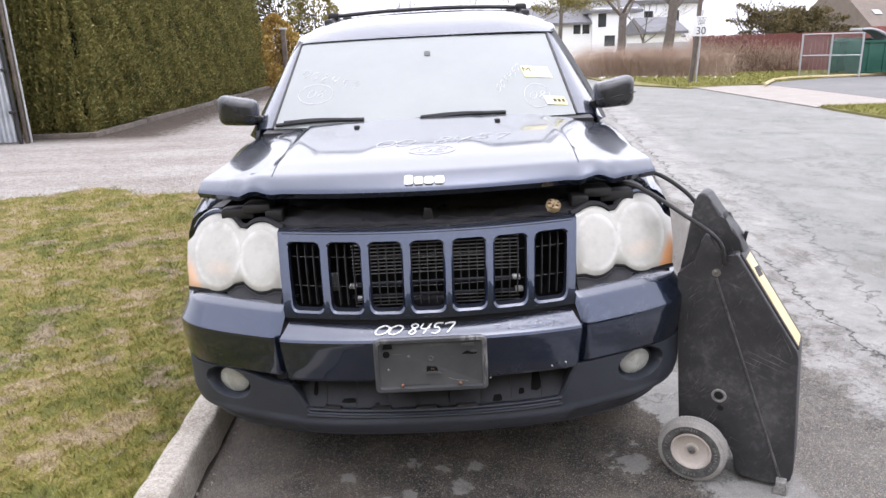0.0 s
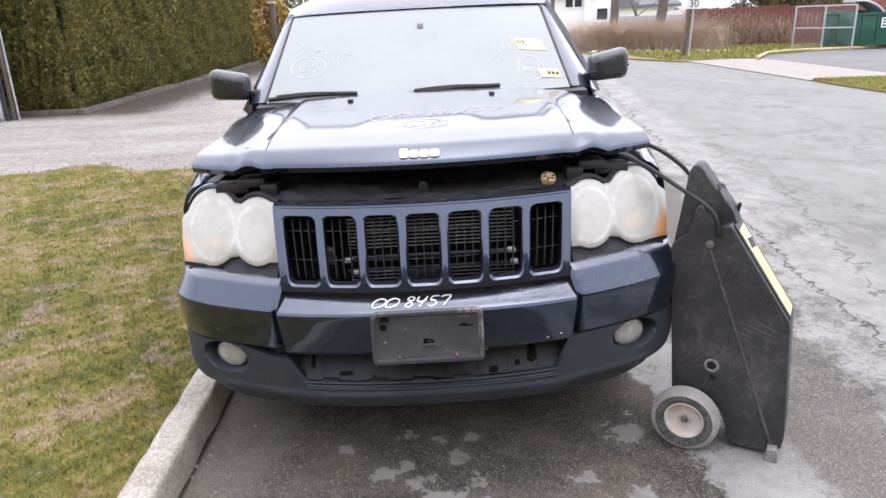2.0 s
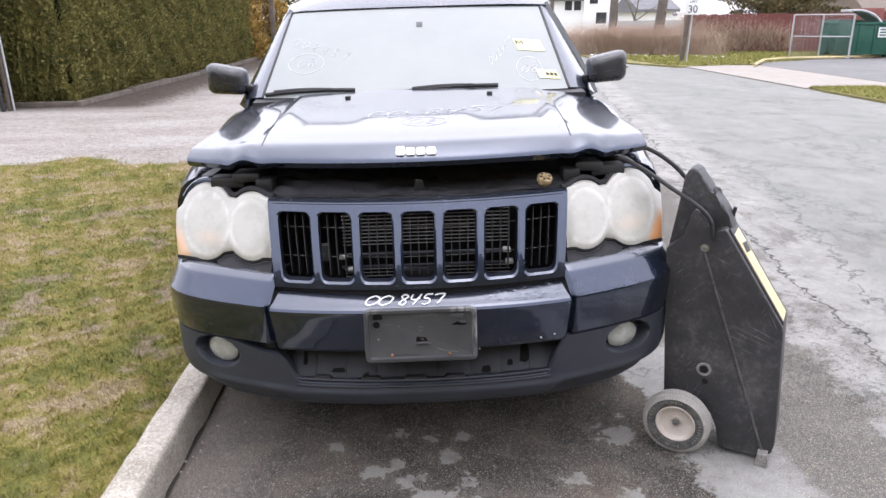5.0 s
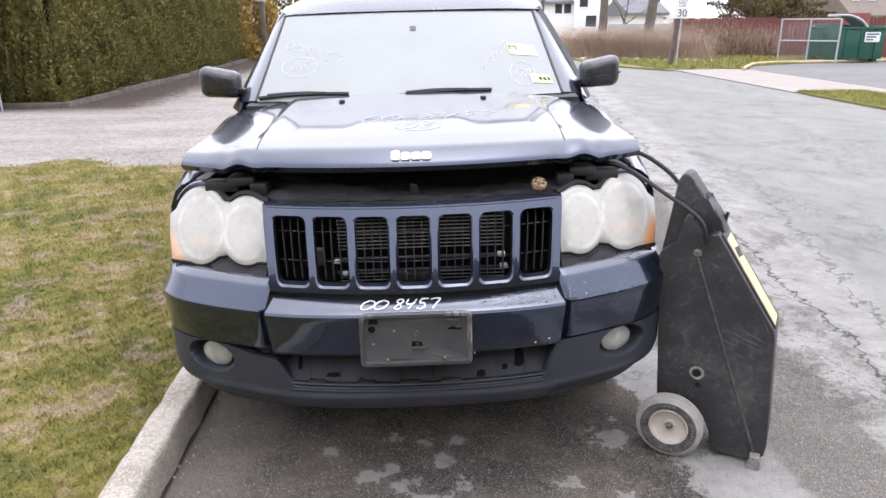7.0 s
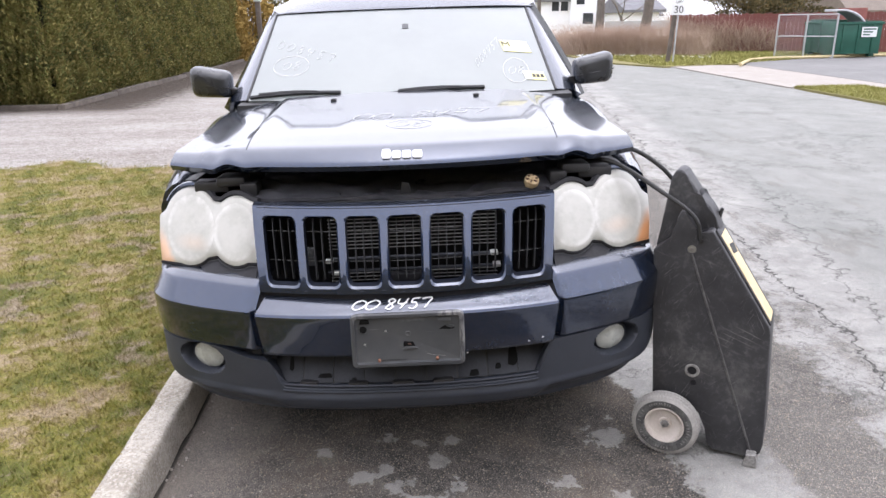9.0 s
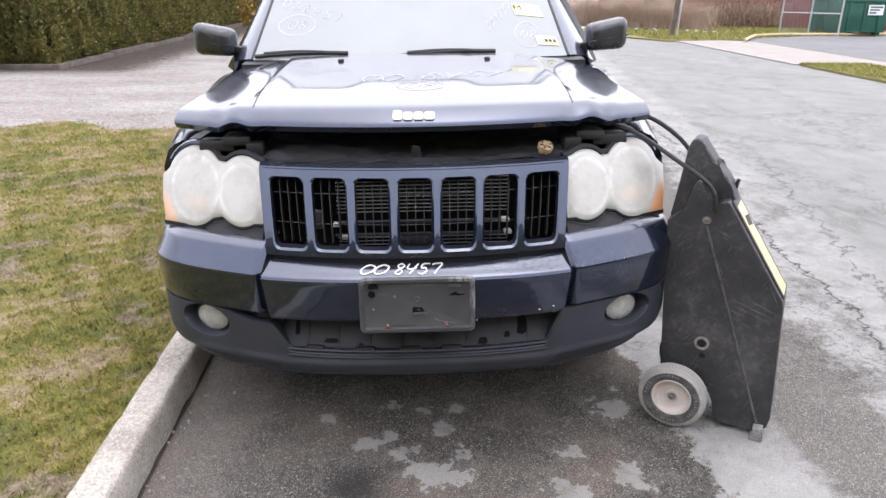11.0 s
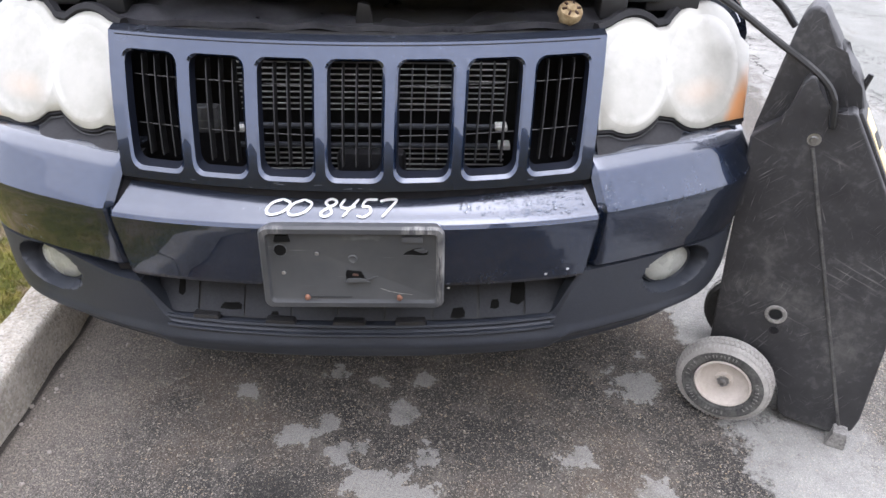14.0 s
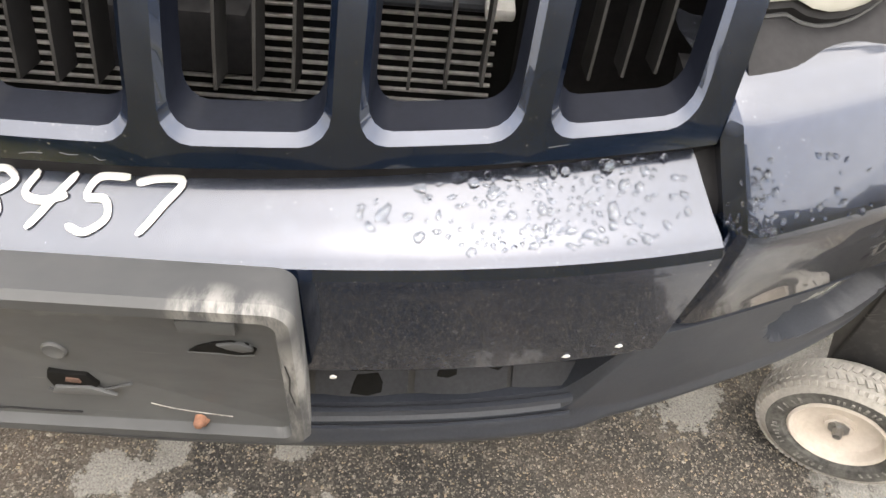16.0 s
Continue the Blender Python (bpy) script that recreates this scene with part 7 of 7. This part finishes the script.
def bare_tree(x, y, h, r, seed, lean=(0.0, 0.0), label="leafless tree with bare grey branches", spread=0.5, depth=5, first=0.3):
    """A tapered trunk that forks again and again."""
    rr = random.Random(seed)
    t = thing("bare_tree", label, "tree", Matrix.Translation((x, y, 0)))
    trunk, limbs = bmesh.new(), bmesh.new()

    def grow(p, d, ln, rad, level):
        pts = [p]
        for k in range(3):
            d = (d + Vector((rr.gauss(0, 0.10), rr.gauss(0, 0.10), 0.03))).normalized()
            pts.append(pts[-1] + d * ln / 3)
        tube(pts, rad, 7 if level < 2 else 4, limbs, taper=rad * 0.62)
        if level >= depth:
            return
        for k in range(2 if level < 2 else 3):
            nd = (d + Vector((rr.gauss(0, spread), rr.gauss(0, spread), rr.uniform(-0.15, 0.35)))).normalized()
            grow(pts[-1] if k else pts[2], nd, ln * rr.uniform(0.62, 0.82), rad * 0.55, level + 1)

    top = Vector((lean[0], lean[1], h * first))
    tube([(0, 0, -0.1), top * 0.5 + Vector((0.05, 0, 0)), top], r, 10, trunk, taper=r * 0.75)
    for k in range(4):
        a = 2 * math.pi * (k + rr.random() * 0.6) / 4
        grow(top * (0.8 + 0.07 * k), Vector((math.cos(a) * 0.8, math.sin(a) * 0.8, rr.uniform(0.3, 1.0))).normalized(), h * 0.24, r * 0.36, 1)
    part("trunk", trunk, BARK, t)
    part("crown", limbs, BARK, t, "bare forking branches")
    return t


bare_tree(10.0, 34.0, 8.5, 0.24, 2, (0.1, 0.0), first=0.34, spread=0.65)
bare_tree(12.45, 34.5, 9.0, 0.28, 3, (0.35, 0.0), first=0.4, spread=0.65)
bare_tree(-2.6, 62.0, 9.0, 0.2, 4, depth=5, first=0.2)
bare_tree(1.0, 75.0, 9.0, 0.2, 5, depth=5, first=0.2)
bare_tree(5.0, 80.0, 10.0, 0.22, 6, depth=5, first=0.2)
bare_tree(15.5, 48.0, 8.0, 0.12, 7, depth=5, first=0.2)
bare_tree(24.5, 52.0, 9.0, 0.14, 8, depth=5, first=0.2)
bare_tree(8.0, 58.0, 9.0, 0.2, 9, depth=5, first=0.25)


# pine with hanging needles beside the house, and a spreading juniper behind the fence
def evergreen(x, y, z0, z1, reach, count, seed, label, material, boughs=16, flat=0.25):
    rr = random.Random(seed)
    t = thing("evergreen_tree", label, "tree", Matrix.Translation((x, y, 0)))
    stem, ends = bmesh.new(), []
    tube([(0, 0, 0), (0.1, 0, z1 * 0.5), (0, 0, z1)], 0.16, 8, stem, taper=0.04)
    for k in range(boughs):
        z = z0 + (z1 - z0) * rr.random()
        a = rr.uniform(0, 2 * math.pi)
        ln = reach * rr.uniform(0.5, 1.1) * (1.1 - 0.5 * (z - z0) / (z1 - z0))
        tip = Vector((math.cos(a) * ln, math.sin(a) * ln, z + rr.uniform(-0.1, 0.75) * ln * 0.5))
        tube([(0, 0, z), (tip.x * 0.5, tip.y * 0.5, (z + tip.z) / 2 + 0.1), tip], 0.045, 5, stem, taper=0.012)
        ends.append((Vector((0, 0, z)), tip))
    part("trunk", stem, BARK, t)

    def along(rng_, n):
        which = rng_.integers(0, len(ends), n)
        f = 0.3 + 0.75 * rng_.random(n)
        a0, b0 = np.array([e[0] for e in ends])[which], np.array([e[1] for e in ends])[which]
        p = a0 + (b0 - a0) * f[:, None] + rng_.normal(0, 1, (n, 3)) * np.array([0.3, 0.3, flat]) * reach * (0.5 - 0.42 * f)[:, None]
        d = (b0 - a0) / np.linalg.norm(b0 - a0, axis=1, keepdims=True)
        return p, d

    sprays("crown", int(count * 2.6), along, 0.11, material, "uneven dark needle crown", seed, parent=t)


evergreen(8.3, 41.0, 3.2, 6.5, 3.2, 5000, 31, "pine with drooping yellow-green boughs", PINE_LEAF, 14)
evergreen(16.6, 32.0, 1.4, 2.6, 2.3, 4200, 32, "olive-brown spreading juniper behind the fence", JUNIPER_LEAF, 30)
evergreen(18.6, 32.5, 1.4, 2.7, 2.0, 3000, 33, "olive-brown spreading juniper behind the fence", JUNIPER_LEAF, 22)


# dry brush along the road's far side, and bare vines on the fence
def tangle(name, count, base, height, lean, width, label, category, seed):
    """Thin dry stems, each bent once, leaning every way."""
    r = np.random.default_rng(seed)
    x, y, z = base(r, count)
    n = len(x)
    h = height * r.uniform(0.35, 1.0, n)
    d1, d2 = r.normal(0, lean, (n, 3)), r.normal(0, lean * 1.8, (n, 3))
    d1[:, 2], d2[:, 2] = 1.0, r.uniform(-0.2, 1.0, n)
    p0 = np.stack([x, y, z], 1)
    p1 = p0 + d1 * h[:, None] * 0.6
    p2 = p1 + d2 * h[:, None] * 0.5
    w = np.array([width, 0, 0])
    v = np.stack([p0 - w, p0 + w, p1 + w * 0.7, p1 - w * 0.7, p2], 1)
    i = np.arange(n)[:, None] * 5
    f = (i + np.array([[0, 1, 2, 3]])).tolist() + (i + np.array([[3, 2, 4]])).tolist()
    return tagged(raw(name, v.reshape(-1, 3).tolist(), f, BRUSH), label, category, kind="stuff")


def roadside(r, n):
    t = r.random(n)
    return 7.8 + 4.9 * t + r.normal(0, 0.35, n), 31.5 - 2.4 * t + r.normal(0, 0.8, n), np.zeros(n)


def on_fence(r, n):
    x = 12.6 + 4.2 * r.random(n) ** 1.5
    return x, 31.2 - 0.385 * (x - 12.6) - 0.15 + r.normal(0, 0.15, n), r.uniform(0.0, 1.35, n) * (1 - 0.1 * (x - 12.6))


dry = tangle("dry_brush", 26000, roadside, 1.55, 0.6, 0.0048, "tangle of dry tan brush beside the road", "brush", 41)
tangle("bare_vines", 2800, on_fence, 1.0, 0.9, 0.0045, "grey-brown bare vines over the fence", "vines", 44)

# road sign on its pole
sign = thing("speed_sign", "white speed limit sign marked 30 on a wooden pole", "road sign")
part("pole", tube([(9.84, 23.85, 0), (9.98, 23.9, 1.6), (10.12, 23.95, 5.0)], 0.085, 9), WOOD, sign, "grey-brown wooden pole")
part("sign_post", tube([(9.98, 23.7, 0), (10.08, 23.72, 2.6)], 0.03, 6), GALV, sign, "thin metal post")
sgn = part("sign_plate", box(9.75, 10.27, 23.62, 23.64, 1.7, 2.38, 0.004), SIGN_WHITE, sign, "white metal sign plate")
lettering("30", 0.36, lambda a, b, h: Vector((10.01 + a, 23.617 - h, 1.87 + b)), "sign_number", INK, sgn, "black number 30", 0.001)
for k, word in enumerate(("TOWN", "SPEED", "LIMIT")):
    lettering(word, 0.105, lambda a, b, h: Vector((10.01 + a, 23.617 - h, 2.315 - 0.095 * k + b)), "sign_word", INK, sgn, "thin black word " + word, 0.001)

# maroon board fence
fence = thing("board_fence", "weathered maroon board fence", "fence")
fa, fb = Vector((12.6, 31.21, 0)), Vector((27.0, 25.6, 0))
fd = (fb - fa).normalized()
fn_ = Vector((fd.y, -fd.x, 0))
count = int((fb - fa).length / 0.16)
bd = box(-0.075, 0.075, -0.012, 0.012, 0.0, 1.68)
bd_me = None
for k in range(count):
    p = fa + fd * (0.16 * k + 0.08)
    if bd_me is None:
        o = part("board", bd, MAROON, fence)
        bd_me = o.data
    else:
        o = new("board", bd_me)
        o.parent = fence
    o.matrix_local = Matrix.Translation(p + Vector((0, 0, 0.02 * ((k * 7) % 3)))) @ Matrix.Rotation(math.atan2(fd.y, fd.x), 4, "Z")
for z in (0.4, 1.5):
    part("fence_rail", tube([fa - fn_ * 0.03 + Vector((0, 0, z)), fb - fn_ * 0.03 + Vector((0, 0, z))], 0.035, 4), MAROON, fence)

# chain-link screen and refuse bins
link = thing("chain_link_fence", "grey chain-link screen with pipe posts round the bins", "fence")
q0, q1 = Vector((15.0, 26.0, 0)), Vector((16.55, 24.6, 0))
for p in (q0, (q0 + q1) / 2, q1):
    part("fence_post", tube([p, p + Vector((0, 0, 1.66))], 0.035, 8), GALV, link)
for z in (0.08, 0.84, 1.64):
    part("fence_pipe", tube([q0 + Vector((0, 0, z)), q1 + Vector((0, 0, z))], 0.025, 6), GALV, link)
ln = (q1 - q0).length
wire = bmesh.new()
dq = (q1 - q0).normalized()
k = -1.8
while k < ln:
    for s in (1, -1):
        a0, a1 = max(0.0, k), min(ln, k + 1.56)
        if a1 - a0 > 0.05:
            za, zb = (a0 - k) + 0.08, (a1 - k) + 0.08
            if s < 0:
                za, zb = 1.72 - za, 1.72 - zb
            tube([q0 + dq * a0 + Vector((0, 0, za)), q0 + dq * a1 + Vector((0, 0, zb))], 0.0025, 3, wire)
    k += 0.11
part("wire_mesh", wire, GALV, link, "diamond wire mesh")


def bin_box(x, y, turn, label, with_lid):
    t = thing("refuse_bin", label, "dumpster", Matrix.Translation((x, y, 0.08)) @ Matrix.Rotation(radians(turn), 4, "Z"))
    body = part("bin_body", box(0, 1.7, 0, 1.3, 0.1, 0.15, 0.01), GREEN_STEEL, t, "green painted steel body")
    for dims in ((0, 1.7, 0, 0.05, 0.14, 1.25), (0, 1.7, 1.25, 1.3, 0.14, 1.35), (0, 0.05, 0.06, 1.24, 0.14, 1.3), (1.65, 1.7, 0.06, 1.24, 0.14, 1.3)):
        part("bin_wall", box(*dims, 0.01), GREEN_STEEL, body)
    part("bin_rim", box(-0.04, 1.74, -0.05, 0.02, 1.18, 1.27, 0.01), GREEN_STEEL, body)
    for xx in (0.3, 0.85, 1.4):
        part("bin_rib", box(xx - 0.03, xx + 0.03, -0.04, 0.01, 0.15, 1.2, 0.01), GREEN_STEEL, body)
    for xx in (0.1, 1.4):
        part("bin_skid", box(xx, xx + 0.2, 0.1, 1.2, 0.0, 0.12, 0.01), GREEN_STEEL, body)
    part("bin_inside", box(0.95, 1.64, 1.22, 1.249, 0.5, 1.78, 0.008), RED_STEEL, t, "rust-red raised back lid")
    if with_lid:
        part("bin_label", box(0.95, 1.5, -0.062, -0.052, 0.72, 1.08), SIGN_WHITE, t, "white label")
    for k in range(3 if with_lid else 0):
        part("label_bar", box(1.0, 1.45 - 0.1 * k, -0.067, -0.063, 0.98 - 0.1 * k, 1.03 - 0.1 * k), GREEN_STEEL, t)
    if with_lid:
        for k in range(7):
            yy = k * 0.17
            part("lid_rib", tube(spline([(0.0, 0.1 + yy, 1.7), (0.38, 0.1 + yy, 1.68), (0.78, 0.1 + yy, 1.52), (1.06, 0.1 + yy, 1.26)], 4), 0.045, 6), GALV, t, "grey ribbed plastic lid")
        lid = sheet(lambda u, v: (1.06 * u, 0.1 + 1.1 * v, 1.68 + 0.05 * math.sin(math.pi * u) - 0.43 * u ** 2), 10, 2, lambda p, u, v: p + Vector((0, 0, -0.03)))
        part("bin_lid", lid, GALV, t, "grey ribbed plastic lid thrown open")
    return t


bin_box(16.6, 24.75, -8, "green steel refuse bin with an open grey lid", True)
bin_box(16.4, 26.5, -38, "green steel refuse bin behind the wire screen", False)


# houses far off
def house(name, x0, x1, y0, y1, eave, ridge, wall_mat, roof_mat, label, along_x=True, windows=()):
    t = thing(name, label, "house")
    part("wall", box(x0, x1, y0, y1, 0, eave), wall_mat, t)
    if along_x:
        roof = prism([(y0 - 0.4, eave - 0.1), ((y0 + y1) / 2, ridge), (y1 + 0.4, eave - 0.1), (y1 + 0.4, eave - 0.3), (y0 - 0.4, eave - 0.3)], x0 - 0.4, x1 + 0.4, lambda a, b, d: Vector((d, a, b)))
    else:
        roof = prism([(x0 - 0.4, eave - 0.1), ((x0 + x1) / 2, ridge), (x1 + 0.4, eave - 0.1), (x1 + 0.4, eave - 0.3), (x0 - 0.4, eave - 0.3)], y0 - 0.4, y1 + 0.4, lambda a, b, d: Vector((a, d, b)))
        part("gable", prism([(x0, eave), ((x0 + x1) / 2, ridge - 0.25), (x1, eave)], y0 + 0.01, y0 - 0.42, lambda a, b, d: Vector((a, d, b))), wall_mat, t)
    part("roof", roof, roof_mat, t)
    for wx, wz, ww, wh in windows:
        w_ = part("window", box(wx - ww / 2, wx + ww / 2, y0 - 0.06, y0 - 0.01, wz - wh / 2, wz + wh / 2), WINDOW_DARK, t, "dark window")
        for a0, a1, b0, b1 in ((-ww / 2 - 0.08, -ww / 2, -wh / 2 - 0.08, wh / 2 + 0.08), (ww / 2, ww / 2 + 0.08, -wh / 2 - 0.08, wh / 2 + 0.08), (-ww / 2, ww / 2, wh / 2, wh / 2 + 0.08), (-ww / 2, ww / 2, -wh / 2 - 0.08, -wh / 2)):
            part("window_frame", box(wx + a0, wx + a1, y0 - 0.08, y0 - 0.012, wz + b0, wz + b1), SIDING, w_)
    k = 0.25
    while k < eave and wall_mat is SIDING:
        part("siding_board", box(x0 - 0.015, x1 + 0.015, y0 - 0.02, y0 - 0.003, k, k + 0.21), SIDING, t)
        k += 0.25
    return t


house("house", 14.8, 18.6, 60, 70, 4.1, 5.6, SIDING, ROOF_GREY, "white-sided two-storey house with grey roof", True, ((15.6, 3.2, 0.7, 1.1), (16.3, 1.5, 0.9, 0.9)))
house("house", 18.61, 24.5, 62, 70, 4.8, 7.0, SIDING, ROOF_GREY, "white-sided house wing with gable", False, ((20.2, 3.4, 0.8, 1.0), (22.5, 3.4, 0.8, 1.0)))
house("house", 10.2, 14.79, 60.5, 69, 3.2, 4.6, SIDING, ROOF_GREY, "low white-sided house wing", True, ((13.6, 2.6, 0.7, 0.9), (14.3, 2.6, 0.7, 0.9)))
pr = thing("porch", "white porch with grey shingle roof", "porch")
part("porch_roof", prism([(60.9, 2.5), (58.6, 1.75), (58.6, 1.62), (60.9, 2.35)], 18.0, 22.4, lambda a, b, d: Vector((d, a, b))), ROOF_GREY, pr)
for x in (18.1, 19.5, 20.9, 22.3):
    part("porch_post", box(x - 0.07, x + 0.07, 58.65, 58.79, 0, 1.65), SIDING, pr)
gf = thing("grey_fence", "low grey board fence before the house", "fence")
for k in range(44):
    part("board", box(13.8 + 0.16 * k, 13.95 + 0.16 * k, 46.0, 46.03, 0, 1.35), GALV, gf)
house("house", 30.6, 44, 46, 56, 1.9, 5.2, SIDING, ROOF_BROWN, "house with brown shingle roof and skylights", True)
for x in (31.3, 32.4):
    sk = thing("skylight", "pale skylight set in the brown roof", "skylight")
    part("pane", prism([(-0.26, 0.1), (0.26, 0.1), (0.26, 0.62), (-0.26, 0.62)], 0.03, 0.07, lambda a, b, d: Vector((x + a, 46.95 + b * 0.84 - d * 0.5, 2.65 + b * 0.54 + d))), SHEET_METAL, sk)
house("house", 17.2, 19.6, 52, 58, 2.2, 3.2, SIDING, ROOF_GREY, "small white shed with grey roof", True)

# pale litter and stones on the far verge
rng = random.Random(9)
stone_me = None
for k in range(26):
    x, y = rng.uniform(7.8, 12.5), 0.0
    y = 29.5 - 0.75 * (x - 8) + rng.uniform(-0.6, 0.6)
    if stone_me is None:
        b = bmesh.new()
        bmesh.ops.create_icosphere(b, subdivisions=1, radius=0.1)
        for v in b.verts:
            v.co *= rng.uniform(0.7, 1.2)
        o = finish(b, "stone", SIGN_WHITE)
        stone_me = o.data
    else:
        o = new("stone", stone_me)
    o.matrix_world = Matrix.Translation((x, y, 0.07)) @ Matrix.Rotation(rng.uniform(0, 6), 4, "Z") @ Matrix.Diagonal((rng.uniform(0.4, 1.2), rng.uniform(0.4, 1), 0.6, 1))
    tagged(o, "pale stone or scrap in the verge grass", "stone", "verge stones")

# kerb stones, worn and uneven along their edges
def kerb_stone(y0, y1, seed):
    prof = [(-1.0, -0.3), (-1.0, 0.112), (-0.992, 0.126), (-0.975, 0.132), (-0.94, 0.134), (-0.892, 0.1335), (-0.88, 0.128), (-0.874, 0.114), (-0.870, 0.06), (-0.868, 0.0), (-0.866, -0.3)]
    rr = random.Random(seed)
    waves = [(rr.uniform(4, 40), rr.uniform(0, 6), rr.uniform(0.0004, 0.0014)) for k in range(7)]

    def fn(u, v):
        t = v * (len(prof) - 1)
        k = min(int(t), len(prof) - 2)
        f = t - k
        x, z = (prof[k][i] * (1 - f) + prof[k + 1][i] * f for i in (0, 1))
        y = y0 + (y1 - y0) * u
        w = sum(a * math.sin(y * q + ph + 3 * v) for q, ph, a in waves)
        return (x + (w if x > -0.93 else 0), y, z + (0.7 * w if z > 0.05 else 0))

    return sheet(fn, 60, 20, lambda p, u, v: Vector((-0.935, p.y, max(-0.29, p.z - 0.05))))


for k in range(6):
    part("kerb_stone", kerb_stone(-6.0 + 1.83 * k, -6.0 + 1.83 * k + 1.822, 60 + k), KERB, kerb, angle=60)
# pebbles and leaf scraps in the gutter
rng = random.Random(21)
for k in range(60):
    x, y = -0.86 + abs(rng.gauss(0, 0.07)), rng.uniform(-0.9, 1.2)
    b = bmesh.new()
    bmesh.ops.create_icosphere(b, subdivisions=1, radius=rng.uniform(0.003, 0.008), matrix=Matrix.Translation((x, y, 0.003)))
    tagged(finish(b, "pebble", CONCRETE), "small pebble in the gutter", "pebble", "gutter pebbles")

# brown leaf scraps gathered in the gutter
litter_rng = np.random.default_rng(52)
nl = 170
lx, ly = -0.85 + np.abs(litter_rng.normal(0, 0.05, nl)), litter_rng.uniform(-0.62, -0.25, nl) - 0.1 * litter_rng.random(nl)
ang = litter_rng.uniform(0, 6.3, nl)
sz = litter_rng.uniform(0.004, 0.014, nl)
quad = np.array([(-1, -0.3), (0.2, -0.6), (1, 0.1), (0.1, 0.5)])
lv = np.empty((nl, 4, 3))
for k in range(4):
    qx, qy = quad[k] * 1.0
    lv[:, k, 0] = lx + sz * (qx * np.cos(ang) - qy * np.sin(ang))
    lv[:, k, 1] = ly + sz * (qx * np.sin(ang) + qy * np.cos(ang))
    lv[:, k, 2] = 0.002 + litter_rng.uniform(0, 0.009, nl)
tagged(raw("leaf_litter", lv.reshape(-1, 3).tolist(), np.arange(nl * 4).reshape(nl, 4).tolist(), LITTER), "dry brown leaf scraps gathered in the gutter", "leaves", kind="stuff")

# the far side of the street, brought to its bearing and distance
def bring(names, scale):
    turn = Matrix.Translation((0, -1.96, 0)) @ Matrix.Rotation(radians(0.6), 4, "Z") @ Matrix.Diagonal((scale, scale, scale, 1)) @ Matrix.Translation((0, 1.96, 0))
    for ob in list(bpy.data.objects):
        if ob.parent is None and ob.name.split(".")[0] in names and ob.matrix_world.translation.x > -1:
            ob.matrix_world = turn @ ob.matrix_world


bring(("verge", "driveway_apron", "parking_lot", "pavement", "verge_grass"), 0.955)
bring(("lot_kerb", "grass_bank", "bank_grass"), 0.92)
bring(("speed_sign", "board_fence", "chain_link_fence", "refuse_bin", "dry_brush", "bare_vines", "bare_tree", "evergreen_tree", "house", "porch", "grey_fence", "skylight", "stone"), 0.885)

# tall unseen trees added behind the viewer: close that side and darken the paint's reflections
back = thing("backdrop", "unseen row of tall dark evergreens added to darken reflections and close the street behind", "trees", kind="structure")
rngk = random.Random(77)
for k in range(30):
    x = -46 + 3.1 * k
    h = rngk.uniform(7.6, 9.2)
    yb = -11 + rngk.uniform(-1.5, 1.0)
    part("evergreen", lathe([(0.3, 0.0), (2.4, 0.4), (2.7, 2.0), (2.6, h * 0.4), (2.2, h * 0.65), (1.2, h * 0.88), (0, h)], Matrix.Translation((x, yb, 0)), 14), DARK_LEAF, back)
